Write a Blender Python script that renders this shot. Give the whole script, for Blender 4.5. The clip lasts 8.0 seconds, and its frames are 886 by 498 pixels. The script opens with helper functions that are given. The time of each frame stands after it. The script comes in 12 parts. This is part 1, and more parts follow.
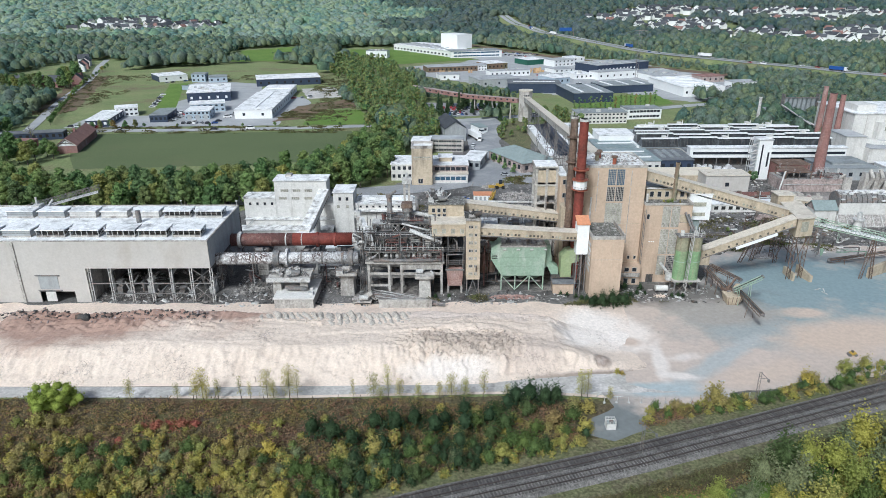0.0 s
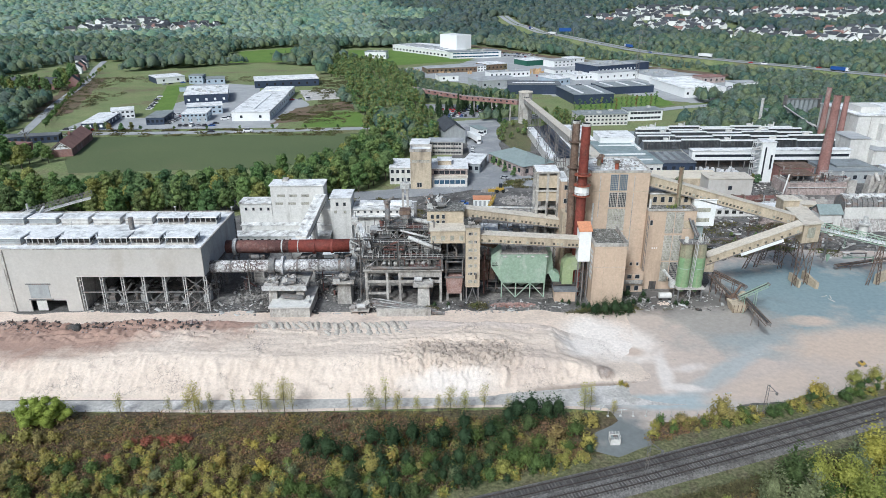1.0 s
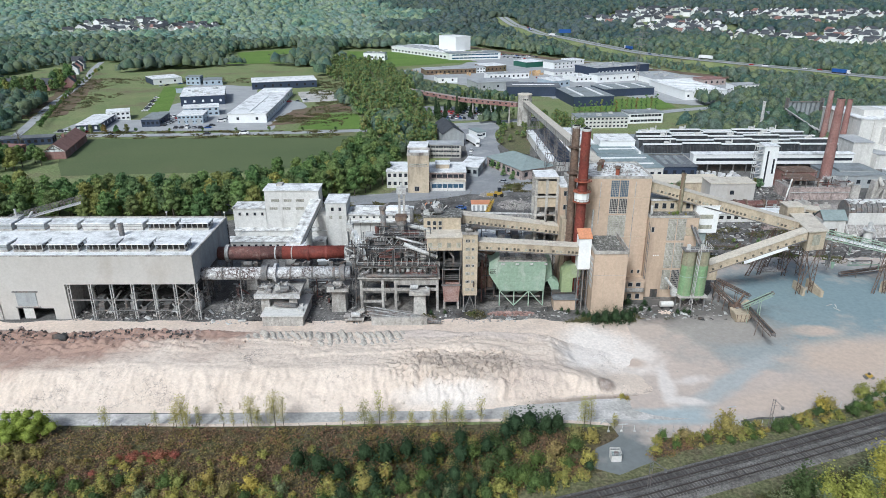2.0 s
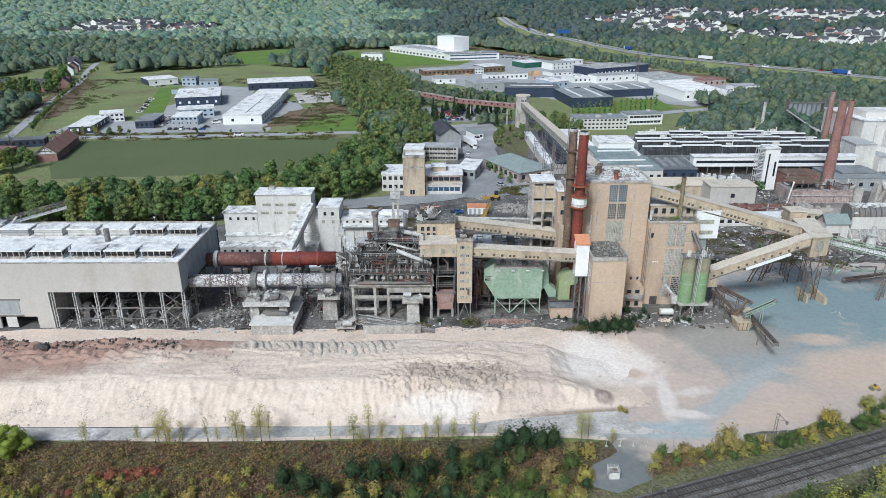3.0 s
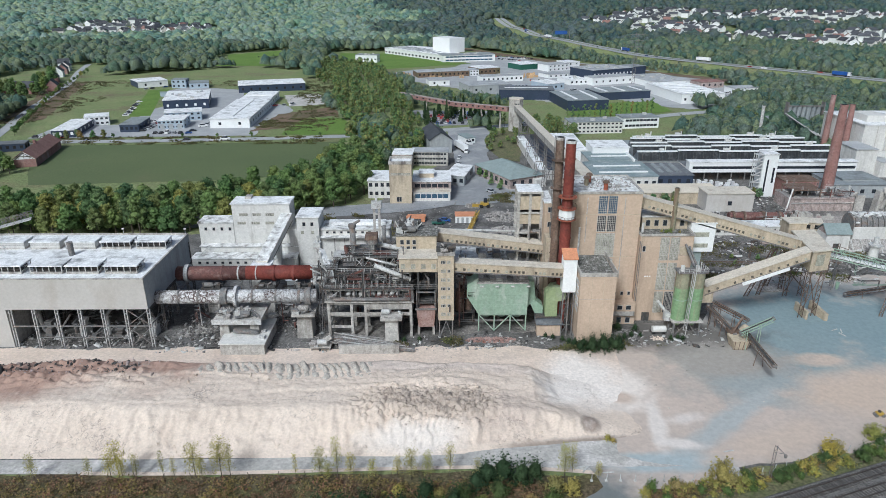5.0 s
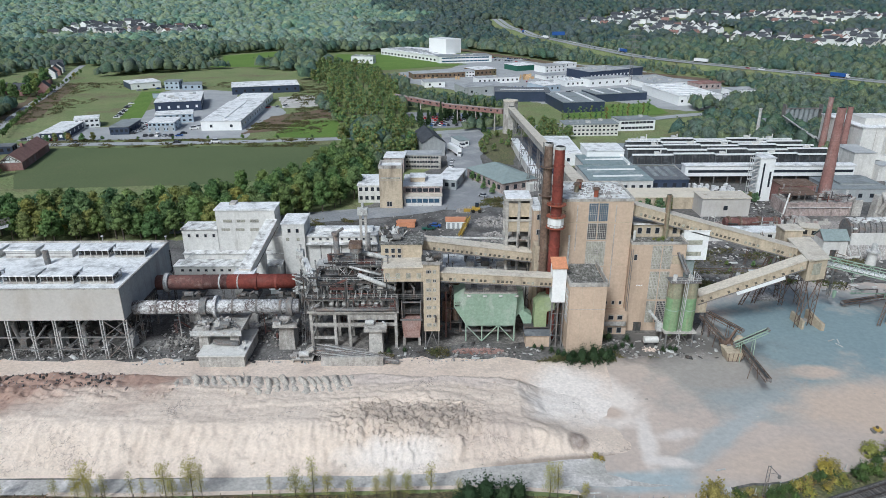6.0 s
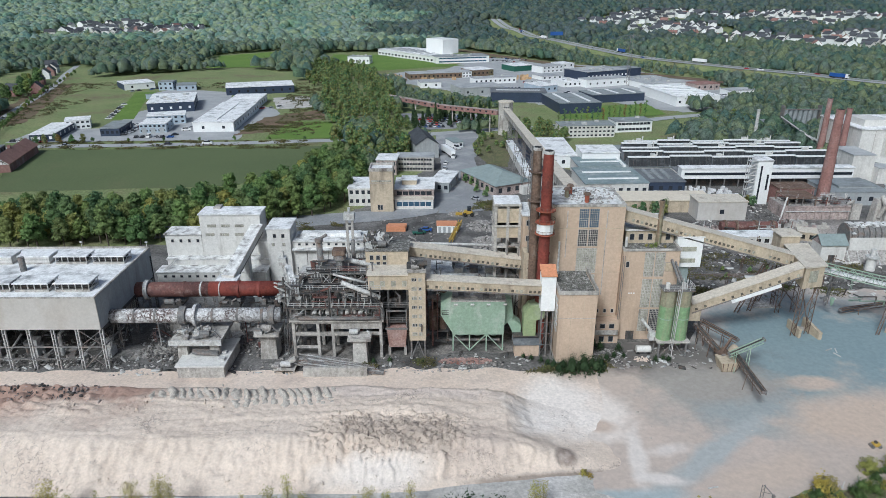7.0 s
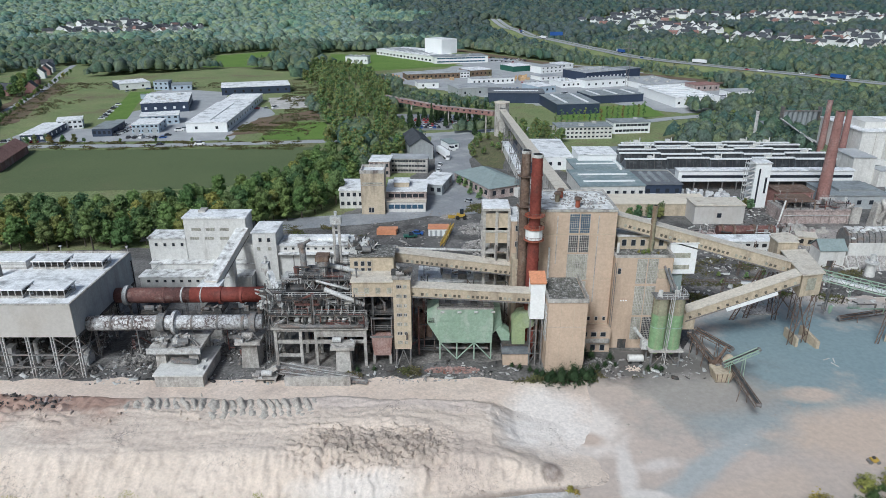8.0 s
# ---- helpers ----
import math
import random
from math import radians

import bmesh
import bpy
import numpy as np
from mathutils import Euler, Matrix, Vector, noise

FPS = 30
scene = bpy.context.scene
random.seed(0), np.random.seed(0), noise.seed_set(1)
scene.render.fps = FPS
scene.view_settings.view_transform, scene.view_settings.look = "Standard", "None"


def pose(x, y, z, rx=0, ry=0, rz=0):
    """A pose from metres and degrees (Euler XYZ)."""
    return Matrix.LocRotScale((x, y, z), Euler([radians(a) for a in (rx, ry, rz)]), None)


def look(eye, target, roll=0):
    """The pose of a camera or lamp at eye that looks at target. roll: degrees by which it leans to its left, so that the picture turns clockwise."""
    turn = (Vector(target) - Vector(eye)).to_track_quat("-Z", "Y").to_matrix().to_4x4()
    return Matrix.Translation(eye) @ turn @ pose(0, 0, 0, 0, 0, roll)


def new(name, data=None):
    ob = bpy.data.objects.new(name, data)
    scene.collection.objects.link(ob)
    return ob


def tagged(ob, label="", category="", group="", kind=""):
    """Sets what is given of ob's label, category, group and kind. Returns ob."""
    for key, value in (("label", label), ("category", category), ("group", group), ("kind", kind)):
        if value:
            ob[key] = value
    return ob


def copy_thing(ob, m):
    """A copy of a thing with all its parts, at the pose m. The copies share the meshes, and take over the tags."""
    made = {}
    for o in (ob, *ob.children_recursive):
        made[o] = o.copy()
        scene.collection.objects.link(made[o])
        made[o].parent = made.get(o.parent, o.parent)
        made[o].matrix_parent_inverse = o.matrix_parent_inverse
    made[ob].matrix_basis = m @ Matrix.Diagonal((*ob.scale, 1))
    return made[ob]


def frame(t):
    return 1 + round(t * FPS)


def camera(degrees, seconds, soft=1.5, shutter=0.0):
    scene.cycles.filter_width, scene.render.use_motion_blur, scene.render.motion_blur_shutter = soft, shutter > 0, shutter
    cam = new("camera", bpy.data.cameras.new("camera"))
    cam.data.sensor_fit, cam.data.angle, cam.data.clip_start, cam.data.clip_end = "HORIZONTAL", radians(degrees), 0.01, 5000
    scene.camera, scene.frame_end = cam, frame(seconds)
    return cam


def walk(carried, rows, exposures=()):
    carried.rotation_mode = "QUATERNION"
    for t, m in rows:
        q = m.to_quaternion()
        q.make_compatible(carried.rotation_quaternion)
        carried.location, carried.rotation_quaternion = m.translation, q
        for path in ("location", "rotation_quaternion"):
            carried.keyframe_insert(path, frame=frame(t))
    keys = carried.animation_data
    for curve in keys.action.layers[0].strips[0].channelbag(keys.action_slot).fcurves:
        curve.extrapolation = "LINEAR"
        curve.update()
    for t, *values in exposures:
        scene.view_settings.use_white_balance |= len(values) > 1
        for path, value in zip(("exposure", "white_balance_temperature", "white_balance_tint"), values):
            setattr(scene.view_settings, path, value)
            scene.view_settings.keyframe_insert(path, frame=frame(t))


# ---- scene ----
cam = camera(67.0, 8.0, soft=0.5)
PATH = [
    (0, (0.0, 0.0, 84.129), (-0.097, 37.117, 69.229), -0.2),
    (0.5, (0.019, 2.058, 84.35), (-0.079, 39.175, 69.47), -0.3),
    (1, (0.168, 4.306, 84.549), (0.09, 41.425, 69.649), -0.3),
    (1.5, (0.412, 6.486, 84.635), (0.352, 43.627, 69.755), -0.2),
    (3, (2.407, 13.738, 84.396), (2.387, 50.883, 69.556), -0.2),
    (3.5, (3.345, 16.159, 84.282), (3.325, 53.304, 69.442), -0.2),
    (4, (4.577, 18.705, 84.222), (4.577, 55.852, 69.402), -0.2),
    (4.5, (5.787, 21.0, 84.202), (5.785, 58.167, 69.382), -0.2),
    (6, (10.495, 28.442, 84.439), (10.553, 65.615, 69.659), -0.2),
    (6.5, (12.177, 30.861, 84.417), (12.195, 68.029, 69.637), -0.2),
    (7, (13.776, 33.345, 84.25), (13.834, 70.518, 69.47), -0.2),
    (7.5, (15.434, 35.614, 84.039), (15.472, 72.784, 69.259), -0.1),
    (8, (17.179, 37.995, 83.881), (17.177, 75.162, 69.101), -0.1),
]
walk(cam, [(t, look(eye, target, roll)) for t, eye, target, roll in PATH], [(0, 0.02, 5580, 4.0), (8, -0.26, 5560, 4.0)])

# ---- light ----
world = bpy.data.worlds.new("world")
scene.world = world
world.use_nodes = True
_wn = world.node_tree.nodes
_sky = _wn.new("ShaderNodeTexSky")
_sky.sky_type = "NISHITA"
_sky.sun_disc = False
_sky.sun_elevation = radians(42)
_sky.sun_rotation = radians(206)
_sky.air_density, _sky.dust_density, _sky.ozone_density = 1.0, 6.0, 1.0
world.node_tree.links.new(_sky.outputs[0], _wn["Background"].inputs[0])
_wn["Background"].inputs[1].default_value = 0.085
sun = new("sun", bpy.data.lights.new("sun", "SUN"))
sun.data.energy, sun.data.angle, sun.data.color = 2.8, radians(12), (1.0, 0.965, 0.92)
# the sun stands to the front left of the works, behind the camera
sun.matrix_world = look((0, 0, 300), (0.40 * 300, 0.80 * 300, 300 - 0.86 * 300))


# ---- building blocks ----
class Shape:
    """Collects vertices and faces of one mesh."""

    def __init__(self):
        self.v, self.f = [], []

    def add(self, vs, fs):
        n = len(self.v)
        self.v.extend([tuple(p) for p in vs])
        self.f.extend([tuple(i + n for i in f) for f in fs])
        return self

    def box(self, x0, x1, y0, y1, z0, z1):
        return self.add([(x0, y0, z0), (x1, y0, z0), (x1, y1, z0), (x0, y1, z0), (x0, y0, z1), (x1, y0, z1), (x1, y1, z1), (x0, y1, z1)],
                        [(3, 2, 1, 0), (4, 5, 6, 7), (0, 1, 5, 4), (1, 2, 6, 5), (2, 3, 7, 6), (3, 0, 4, 7)])

    def beam(self, p, q, w, h=None):
        """A bar of width w and depth h from p to q."""
        p, q, h = Vector(p), Vector(q), h or w
        d = (q - p).normalized()
        side = d.cross(Vector((0, 0, 1)))
        side = side.normalized() if side.length > 1e-4 else Vector((1, 0, 0))
        up = side.cross(d).normalized()
        vs = [e + side * (a * w / 2) + up * (b * h / 2) for e in (p, q) for a, b in ((-1, -1), (1, -1), (1, 1), (-1, 1))]
        return self.add(vs, [(0, 1, 2, 3), (7, 6, 5, 4), (0, 4, 5, 1), (1, 5, 6, 2), (2, 6, 7, 3), (3, 7, 4, 0)])

    def tube(self, p, q, r, r2=None, n=10, caps=True):
        p, q, r2 = Vector(p), Vector(q), r if r2 is None else r2
        d = (q - p).normalized()
        a = d.orthogonal().normalized()
        b = d.cross(a)
        vs = []
        for e, rr in ((p, r), (q, r2)):
            vs += [e + (a * math.cos(k * math.tau / n) + b * math.sin(k * math.tau / n)) * rr for k in range(n)]
        fs = [(k, (k + 1) % n, n + (k + 1) % n, n + k) for k in range(n)]
        if caps:
            fs += [tuple(range(n - 1, -1, -1)), tuple(range(n, 2 * n))]
        return self.add(vs, fs)

    def prism(self, ring, z0, z1):
        """A plan outline, counter-clockwise, drawn up from z0 to z1."""
        n = len(ring)
        return self.add([(x, y, z0) for x, y in ring] + [(x, y, z1) for x, y in ring],
                        [(k, (k + 1) % n, n + (k + 1) % n, n + k) for k in range(n)] + [tuple(range(n - 1, -1, -1)), tuple(range(n, 2 * n))])

    def drawn(self, outline, x0, x1):
        """An outline in (y, z) drawn along x."""
        n = len(outline)
        return self.add([(x0, y, z) for y, z in outline] + [(x1, y, z) for y, z in outline],
                        [(k, (k + 1) % n, n + (k + 1) % n, n + k) for k in range(n)] + [tuple(range(n - 1, -1, -1)), tuple(range(n, 2 * n))])

    def frustum(self, a, za, b, zb):
        """Two rectangles (x0, x1, y0, y1), at za and zb, joined."""
        vs = [(x, y, z) for (x0, x1, y0, y1), z in ((a, za), (b, zb)) for x, y in ((x0, y0), (x1, y0), (x1, y1), (x0, y1))]
        return self.add(vs, [(3, 2, 1, 0), (4, 5, 6, 7), (0, 1, 5, 4), (1, 2, 6, 5), (2, 3, 7, 6), (3, 0, 4, 7)])

    def gable(self, x0, x1, y0, y1, z0, zr, along="x", over=0.0, thick=0.25):
        """A pitched roof with its ridge along x or y."""
        if along == "x":
            ym = (y0 + y1) / 2
            o = [(y0 - over, z0), (ym, zr), (y1 + over, z0), (y1 + over, z0 + thick), (ym, zr + thick), (y0 - over, z0 + thick)]
            n = len(o)
            vs = [(x, y, z) for x in (x0 - over, x1 + over) for y, z in o]
        else:
            xm = (x0 + x1) / 2
            o = [(x0 - over, z0), (xm, zr), (x1 + over, z0), (x1 + over, z0 + thick), (xm, zr + thick), (x0 - over, z0 + thick)]
            n = len(o)
            vs = [(x, y, z) for y in (y1 + over, y0 - over) for x, z in o]
        ends = [(0, 1, 4, 5), (1, 2, 3, 4)]
        fs = [(k, (k + 1) % n, n + (k + 1) % n, n + k) for k in range(n)] + [e[::-1] for e in ends] + [tuple(i + n for i in e) for e in ends]
        return self.add(vs, fs)

    def sheared(self, p, q, w, h):
        """A gallery from p to q (centre of its floor): upright walls, width w across the plan, height h."""
        p, q = Vector(p), Vector(q)
        d = Vector((q.x - p.x, q.y - p.y, 0)).normalized()
        s = Vector((-d.y, d.x, 0)) * (w / 2)
        up = Vector((0, 0, h))
        vs = [p - s, q - s, q + s, p + s, p - s + up, q - s + up, q + s + up, p + s + up]
        return self.add(vs, [(3, 2, 1, 0), (4, 5, 6, 7), (0, 1, 5, 4), (1, 2, 6, 5), (2, 3, 7, 6), (3, 0, 4, 7)])


def mesh_of(shape, material, smooth=False):
    me = bpy.data.meshes.new("mesh")
    me.from_pydata(shape.v, [], shape.f)
    me.materials.append(material)
    if smooth:
        me.shade_smooth()
    me.update()
    return me


def root(name, at, label, category, group=""):
    ob = new(name)
    ob.location = at
    ob.empty_display_size = 0.5
    return tagged(ob, label, category, group)


def part(name, shape, material, parent, label="", smooth=False):
    """Links a shape, drawn in the world's metres, as one mesh under a thing or a part."""
    ob = new(name, shape if isinstance(shape, bpy.types.Mesh) else mesh_of(shape, material, smooth))
    ob.parent = parent
    if parent.parent is None:
        ob.matrix_parent_inverse = Matrix.Translation(-parent.location)
    return tagged(ob, label)


def single(name, shape, material, label, category, group="", kind="", smooth=False):
    return tagged(new(name, mesh_of(shape, material, smooth)), label, category, group, kind)


# ---- materials ----
def surface(name, c1, c2, scale=0.5, rough=0.85, metal=0.0, bump=0.15, stain=None, amount=0.5, stain_scale=0.15, streak=1.0, fine=6.0, spread=0.25, rnd=0.0, zones=(), speck=1.6, cracks=()):
    """A worn surface: two tones at one scale, grain at a finer one, stains (drawn out downwards where streak < 1)."""
    m = bpy.data.materials.new(name)
    m.use_nodes = True
    nt = m.node_tree
    N, L = nt.nodes, nt.links
    bsdf = N["Principled BSDF"]
    geo = N.new("ShaderNodeNewGeometry")

    def noise_at(sc, detail=6, stretch=1.0, rough_=0.6):
        mp = N.new("ShaderNodeMapping")
        mp.inputs["Scale"].default_value = (sc, sc, sc * stretch)
        L.new(geo.outputs["Position"], mp.inputs["Vector"])
        n = N.new("ShaderNodeTexNoise")
        n.inputs["Scale"].default_value = 1.0
        n.inputs["Detail"].default_value = detail
        n.inputs["Roughness"].default_value = rough_
        L.new(mp.outputs[0], n.inputs["Vector"])
        return n.outputs["Fac"]

    def ramp(src, lo, hi):
        r = N.new("ShaderNodeMapRange")
        r.inputs["From Min"].default_value, r.inputs["From Max"].default_value = lo, hi
        L.new(src, r.inputs["Value"])
        return r.outputs["Result"]

    def mix(fac, a, b, kind="MIX"):
        x = N.new("ShaderNodeMix")
        x.data_type, x.blend_type = "RGBA", kind
        for sock, val in ((0, fac), (6, a), (7, b)):
            if isinstance(val, bpy.types.NodeSocket):
                L.new(val, x.inputs[sock])
            elif sock == 0:
                x.inputs[0].default_value = val
            else:
                x.inputs[sock].default_value = (*val, 1)
        return x.outputs[2]

    col = mix(ramp(noise_at(scale), 0.35, 0.65), c1, c2)
    if stain:
        f = ramp(noise_at(stain_scale, 8, streak, 0.65), 0.62 - 0.25 * amount, 0.80 - 0.2 * amount)
        col = mix(f, col, stain)
    for tone, cx, cy, sx, sy, *turn in zones:
        # a differently coloured deposit round (cx, cy), turned in the plan, with a ragged edge
        zm = N.new("ShaderNodeMapping")
        zm.vector_type = "TEXTURE"
        zm.inputs["Location"].default_value = (cx, cy, 0)
        zm.inputs["Rotation"].default_value = (0, 0, radians(turn[0]) if turn else 0)
        zm.inputs["Scale"].default_value = (sx, sy, 1e5)
        L.new(geo.outputs["Position"], zm.inputs["Vector"])
        zl = N.new("ShaderNodeVectorMath")
        zl.operation = "LENGTH"
        L.new(zm.outputs[0], zl.inputs[0])
        za = N.new("ShaderNodeMath")
        za.operation = "MULTIPLY_ADD"
        za.inputs[1].default_value = 1.9
        L.new(noise_at(0.09, 7, 1.0, 0.65), za.inputs[0])
        L.new(zl.outputs["Value"], za.inputs[2])
        zr = N.new("ShaderNodeMapRange")
        zr.inputs["From Min"].default_value, zr.inputs["From Max"].default_value = 2.15, 1.5
        L.new(za.outputs[0], zr.inputs["Value"])
        col = mix(zr.outputs["Result"], col, tone)
    for tone, sc, width, amt in cracks:
        # torn lines and gullies, thick in some places and absent in others
        cw = N.new("ShaderNodeTexNoise")
        cw.inputs["Scale"].default_value = sc * 1.3
        cw.inputs["Detail"].default_value = 5
        L.new(geo.outputs["Position"], cw.inputs["Vector"])
        cv = N.new("ShaderNodeVectorMath")
        cv.operation = "MULTIPLY_ADD"
        cv.inputs[1].default_value = (1.6 / sc, 1.6 / sc, 1.6 / sc)
        L.new(cw.outputs["Color"], cv.inputs[0])
        L.new(geo.outputs["Position"], cv.inputs[2])
        vo = N.new("ShaderNodeTexVoronoi")
        vo.feature = "DISTANCE_TO_EDGE"
        vo.inputs["Scale"].default_value = sc
        L.new(cv.outputs[0], vo.inputs["Vector"])
        ln = N.new("ShaderNodeMapRange")
        ln.inputs["From Min"].default_value, ln.inputs["From Max"].default_value = width, width * 0.25
        L.new(vo.outputs["Distance"], ln.inputs["Value"])
        mk = N.new("ShaderNodeMath")
        mk.operation = "MULTIPLY"
        L.new(ln.outputs["Result"], mk.inputs[0])
        L.new(ramp(noise_at(0.11, 5, 1.0, 0.7), 0.66 - 0.3 * amt, 0.80 - 0.3 * amt), mk.inputs[1])
        col = mix(mk.outputs[0], col, tone)
    grain = noise_at(scale * fine, 4, 1.0, 0.7)
    g = N.new("ShaderNodeMapRange")
    g.inputs["From Min"].default_value, g.inputs["From Max"].default_value = 0.32, 0.68
    g.inputs["To Min"].default_value, g.inputs["To Max"].default_value = 1 - spread, 1 + spread
    L.new(grain, g.inputs["Value"])
    # pitting and dust at a hand's width
    pit = N.new("ShaderNodeMapRange")
    pit.inputs["From Min"].default_value, pit.inputs["From Max"].default_value = 0.34, 0.66
    pit.inputs["To Min"].default_value, pit.inputs["To Max"].default_value = 0.97 - 0.75 * spread, 1.03 + 0.75 * spread
    L.new(noise_at(speck, 4, 1.0, 0.75), pit.inputs["Value"])
    pm = N.new("ShaderNodeMath")
    pm.operation = "MULTIPLY"
    L.new(g.outputs["Result"], pm.inputs[0])
    L.new(pit.outputs["Result"], pm.inputs[1])
    val = pm.outputs[0]
    if rnd:
        info = N.new("ShaderNodeObjectInfo")
        r = N.new("ShaderNodeMapRange")
        r.inputs["To Min"].default_value, r.inputs["To Max"].default_value = 1 - rnd, 1 + rnd
        L.new(info.outputs["Random"], r.inputs["Value"])
        mu = N.new("ShaderNodeMath")
        mu.operation = "MULTIPLY"
        L.new(val, mu.inputs[0])
        L.new(r.outputs["Result"], mu.inputs[1])
        val = mu.outputs[0]
    hs = N.new("ShaderNodeVectorMath")
    hs.operation = "SCALE"
    L.new(col, hs.inputs[0])
    L.new(val, hs.inputs["Scale"])
    L.new(hs.outputs[0], bsdf.inputs["Base Color"])
    bsdf.inputs["Roughness"].default_value = rough
    bsdf.inputs["Metallic"].default_value = metal
    bsdf.inputs["Specular IOR Level"].default_value = 0.3
    if bump:
        b = N.new("ShaderNodeBump")
        b.inputs["Strength"].default_value = bump
        b.inputs["Distance"].default_value = 0.3
        L.new(grain, b.inputs["Height"])
        L.new(b.outputs[0], bsdf.inputs["Normal"])
    return m


def foliage(name, tones, island=False, scale=0.8, spread=0.35, patch=0.11, single_tone=0.25, crown=0.13):
    """Leaves: a tone for each tree (in a wood: for each patch and clump), light and dark flecks over it."""
    m = bpy.data.materials.new(name)
    m.use_nodes = True
    nt = m.node_tree
    N, L = nt.nodes, nt.links
    bsdf = N["Principled BSDF"]
    geo = N.new("ShaderNodeNewGeometry")
    if island:
        pn = N.new("ShaderNodeTexNoise")
        pn.inputs["Scale"].default_value = patch
        pn.inputs["Detail"].default_value = 2
        L.new(geo.outputs["Position"], pn.inputs["Vector"])
        pm = N.new("ShaderNodeMapRange")
        pm.inputs["From Min"].default_value, pm.inputs["From Max"].default_value = 0.28, 0.72
        L.new(pn.outputs["Fac"], pm.inputs["Value"])
        # each crown keeps its own tone
        flat = N.new("ShaderNodeVectorMath")
        flat.operation = "MULTIPLY"
        flat.inputs[1].default_value = (crown, crown, 0)
        L.new(geo.outputs["Position"], flat.inputs[0])
        vo = N.new("ShaderNodeTexVoronoi")
        vo.inputs["Scale"].default_value = 1.0
        L.new(flat.outputs[0], vo.inputs["Vector"])
        cr = N.new("ShaderNodeMix")
        cr.inputs[0].default_value = 0.38
        L.new(pm.outputs["Result"], cr.inputs[2])
        L.new(vo.outputs["Color"], cr.inputs[3])
        mx = N.new("ShaderNodeMix")
        mx.inputs[0].default_value = single_tone
        L.new(cr.outputs[0], mx.inputs[2])
        L.new(geo.outputs["Random Per Island"], mx.inputs[3])
        src = mx.outputs[0]
    else:
        src = N.new("ShaderNodeObjectInfo").outputs["Random"]
    r = N.new("ShaderNodeValToRGB")
    r.color_ramp.interpolation = "LINEAR"
    els = r.color_ramp.elements
    while len(els) < len(tones):
        els.new(0.5)
    for k, c in enumerate(tones):
        els[k].position = k / max(1, len(tones) - 1)
        els[k].color = (*c, 1)
    L.new(src, r.inputs[0])
    n = N.new("ShaderNodeTexNoise")
    n.inputs["Scale"].default_value = scale
    n.inputs["Detail"].default_value = 5
    n.inputs["Roughness"].default_value = 0.7
    L.new(geo.outputs["Position"], n.inputs["Vector"])
    g = N.new("ShaderNodeMapRange")
    g.inputs["From Min"].default_value, g.inputs["From Max"].default_value = 0.3, 0.7
    g.inputs["To Min"].default_value, g.inputs["To Max"].default_value = 1 - spread, 1 + spread
    L.new(n.outputs["Fac"], g.inputs["Value"])
    hs = N.new("ShaderNodeVectorMath")
    hs.operation = "SCALE"
    L.new(r.outputs[0], hs.inputs[0])
    L.new(g.outputs["Result"], hs.inputs["Scale"])
    # single leaves: bright and dark flecks
    fl = N.new("ShaderNodeTexNoise")
    fl.inputs["Scale"].default_value = scale * 4.5
    fl.inputs["Detail"].default_value = 3
    fl.inputs["Roughness"].default_value = 0.75
    L.new(geo.outputs["Position"], fl.inputs["Vector"])
    fm = N.new("ShaderNodeMapRange")
    fm.inputs["From Min"].default_value, fm.inputs["From Max"].default_value = 0.33, 0.67
    fm.inputs["To Min"].default_value, fm.inputs["To Max"].default_value = 0.62, 1.42
    L.new(fl.outputs["Fac"], fm.inputs["Value"])
    h2 = N.new("ShaderNodeVectorMath")
    h2.operation = "SCALE"
    L.new(hs.outputs[0], h2.inputs[0])
    L.new(fm.outputs["Result"], h2.inputs["Scale"])
    L.new(h2.outputs[0], bsdf.inputs["Base Color"])
    bsdf.inputs["Roughness"].default_value = 0.8
    bsdf.inputs["Specular IOR Level"].default_value = 0.15
    bp = N.new("ShaderNodeBump")
    bp.inputs["Strength"].default_value = 1.0
    bp.inputs["Distance"].default_value = 0.9 if scale < 0.35 else 0.15
    L.new(n.outputs["Fac"], bp.inputs["Height"])
    L.new(bp.outputs[0], bsdf.inputs["Normal"])
    # light passing through the leaves
    tr = N.new("ShaderNodeBsdfTranslucent")
    L.new(h2.outputs[0], tr.inputs["Color"])
    ms = N.new("ShaderNodeMixShader")
    ms.inputs[0].default_value = 0.33
    L.new(bsdf.outputs[0], ms.inputs[1])
    L.new(tr.outputs[0], ms.inputs[2])
    L.new(ms.outputs[0], N["Material Output"].inputs["Surface"])
    return m


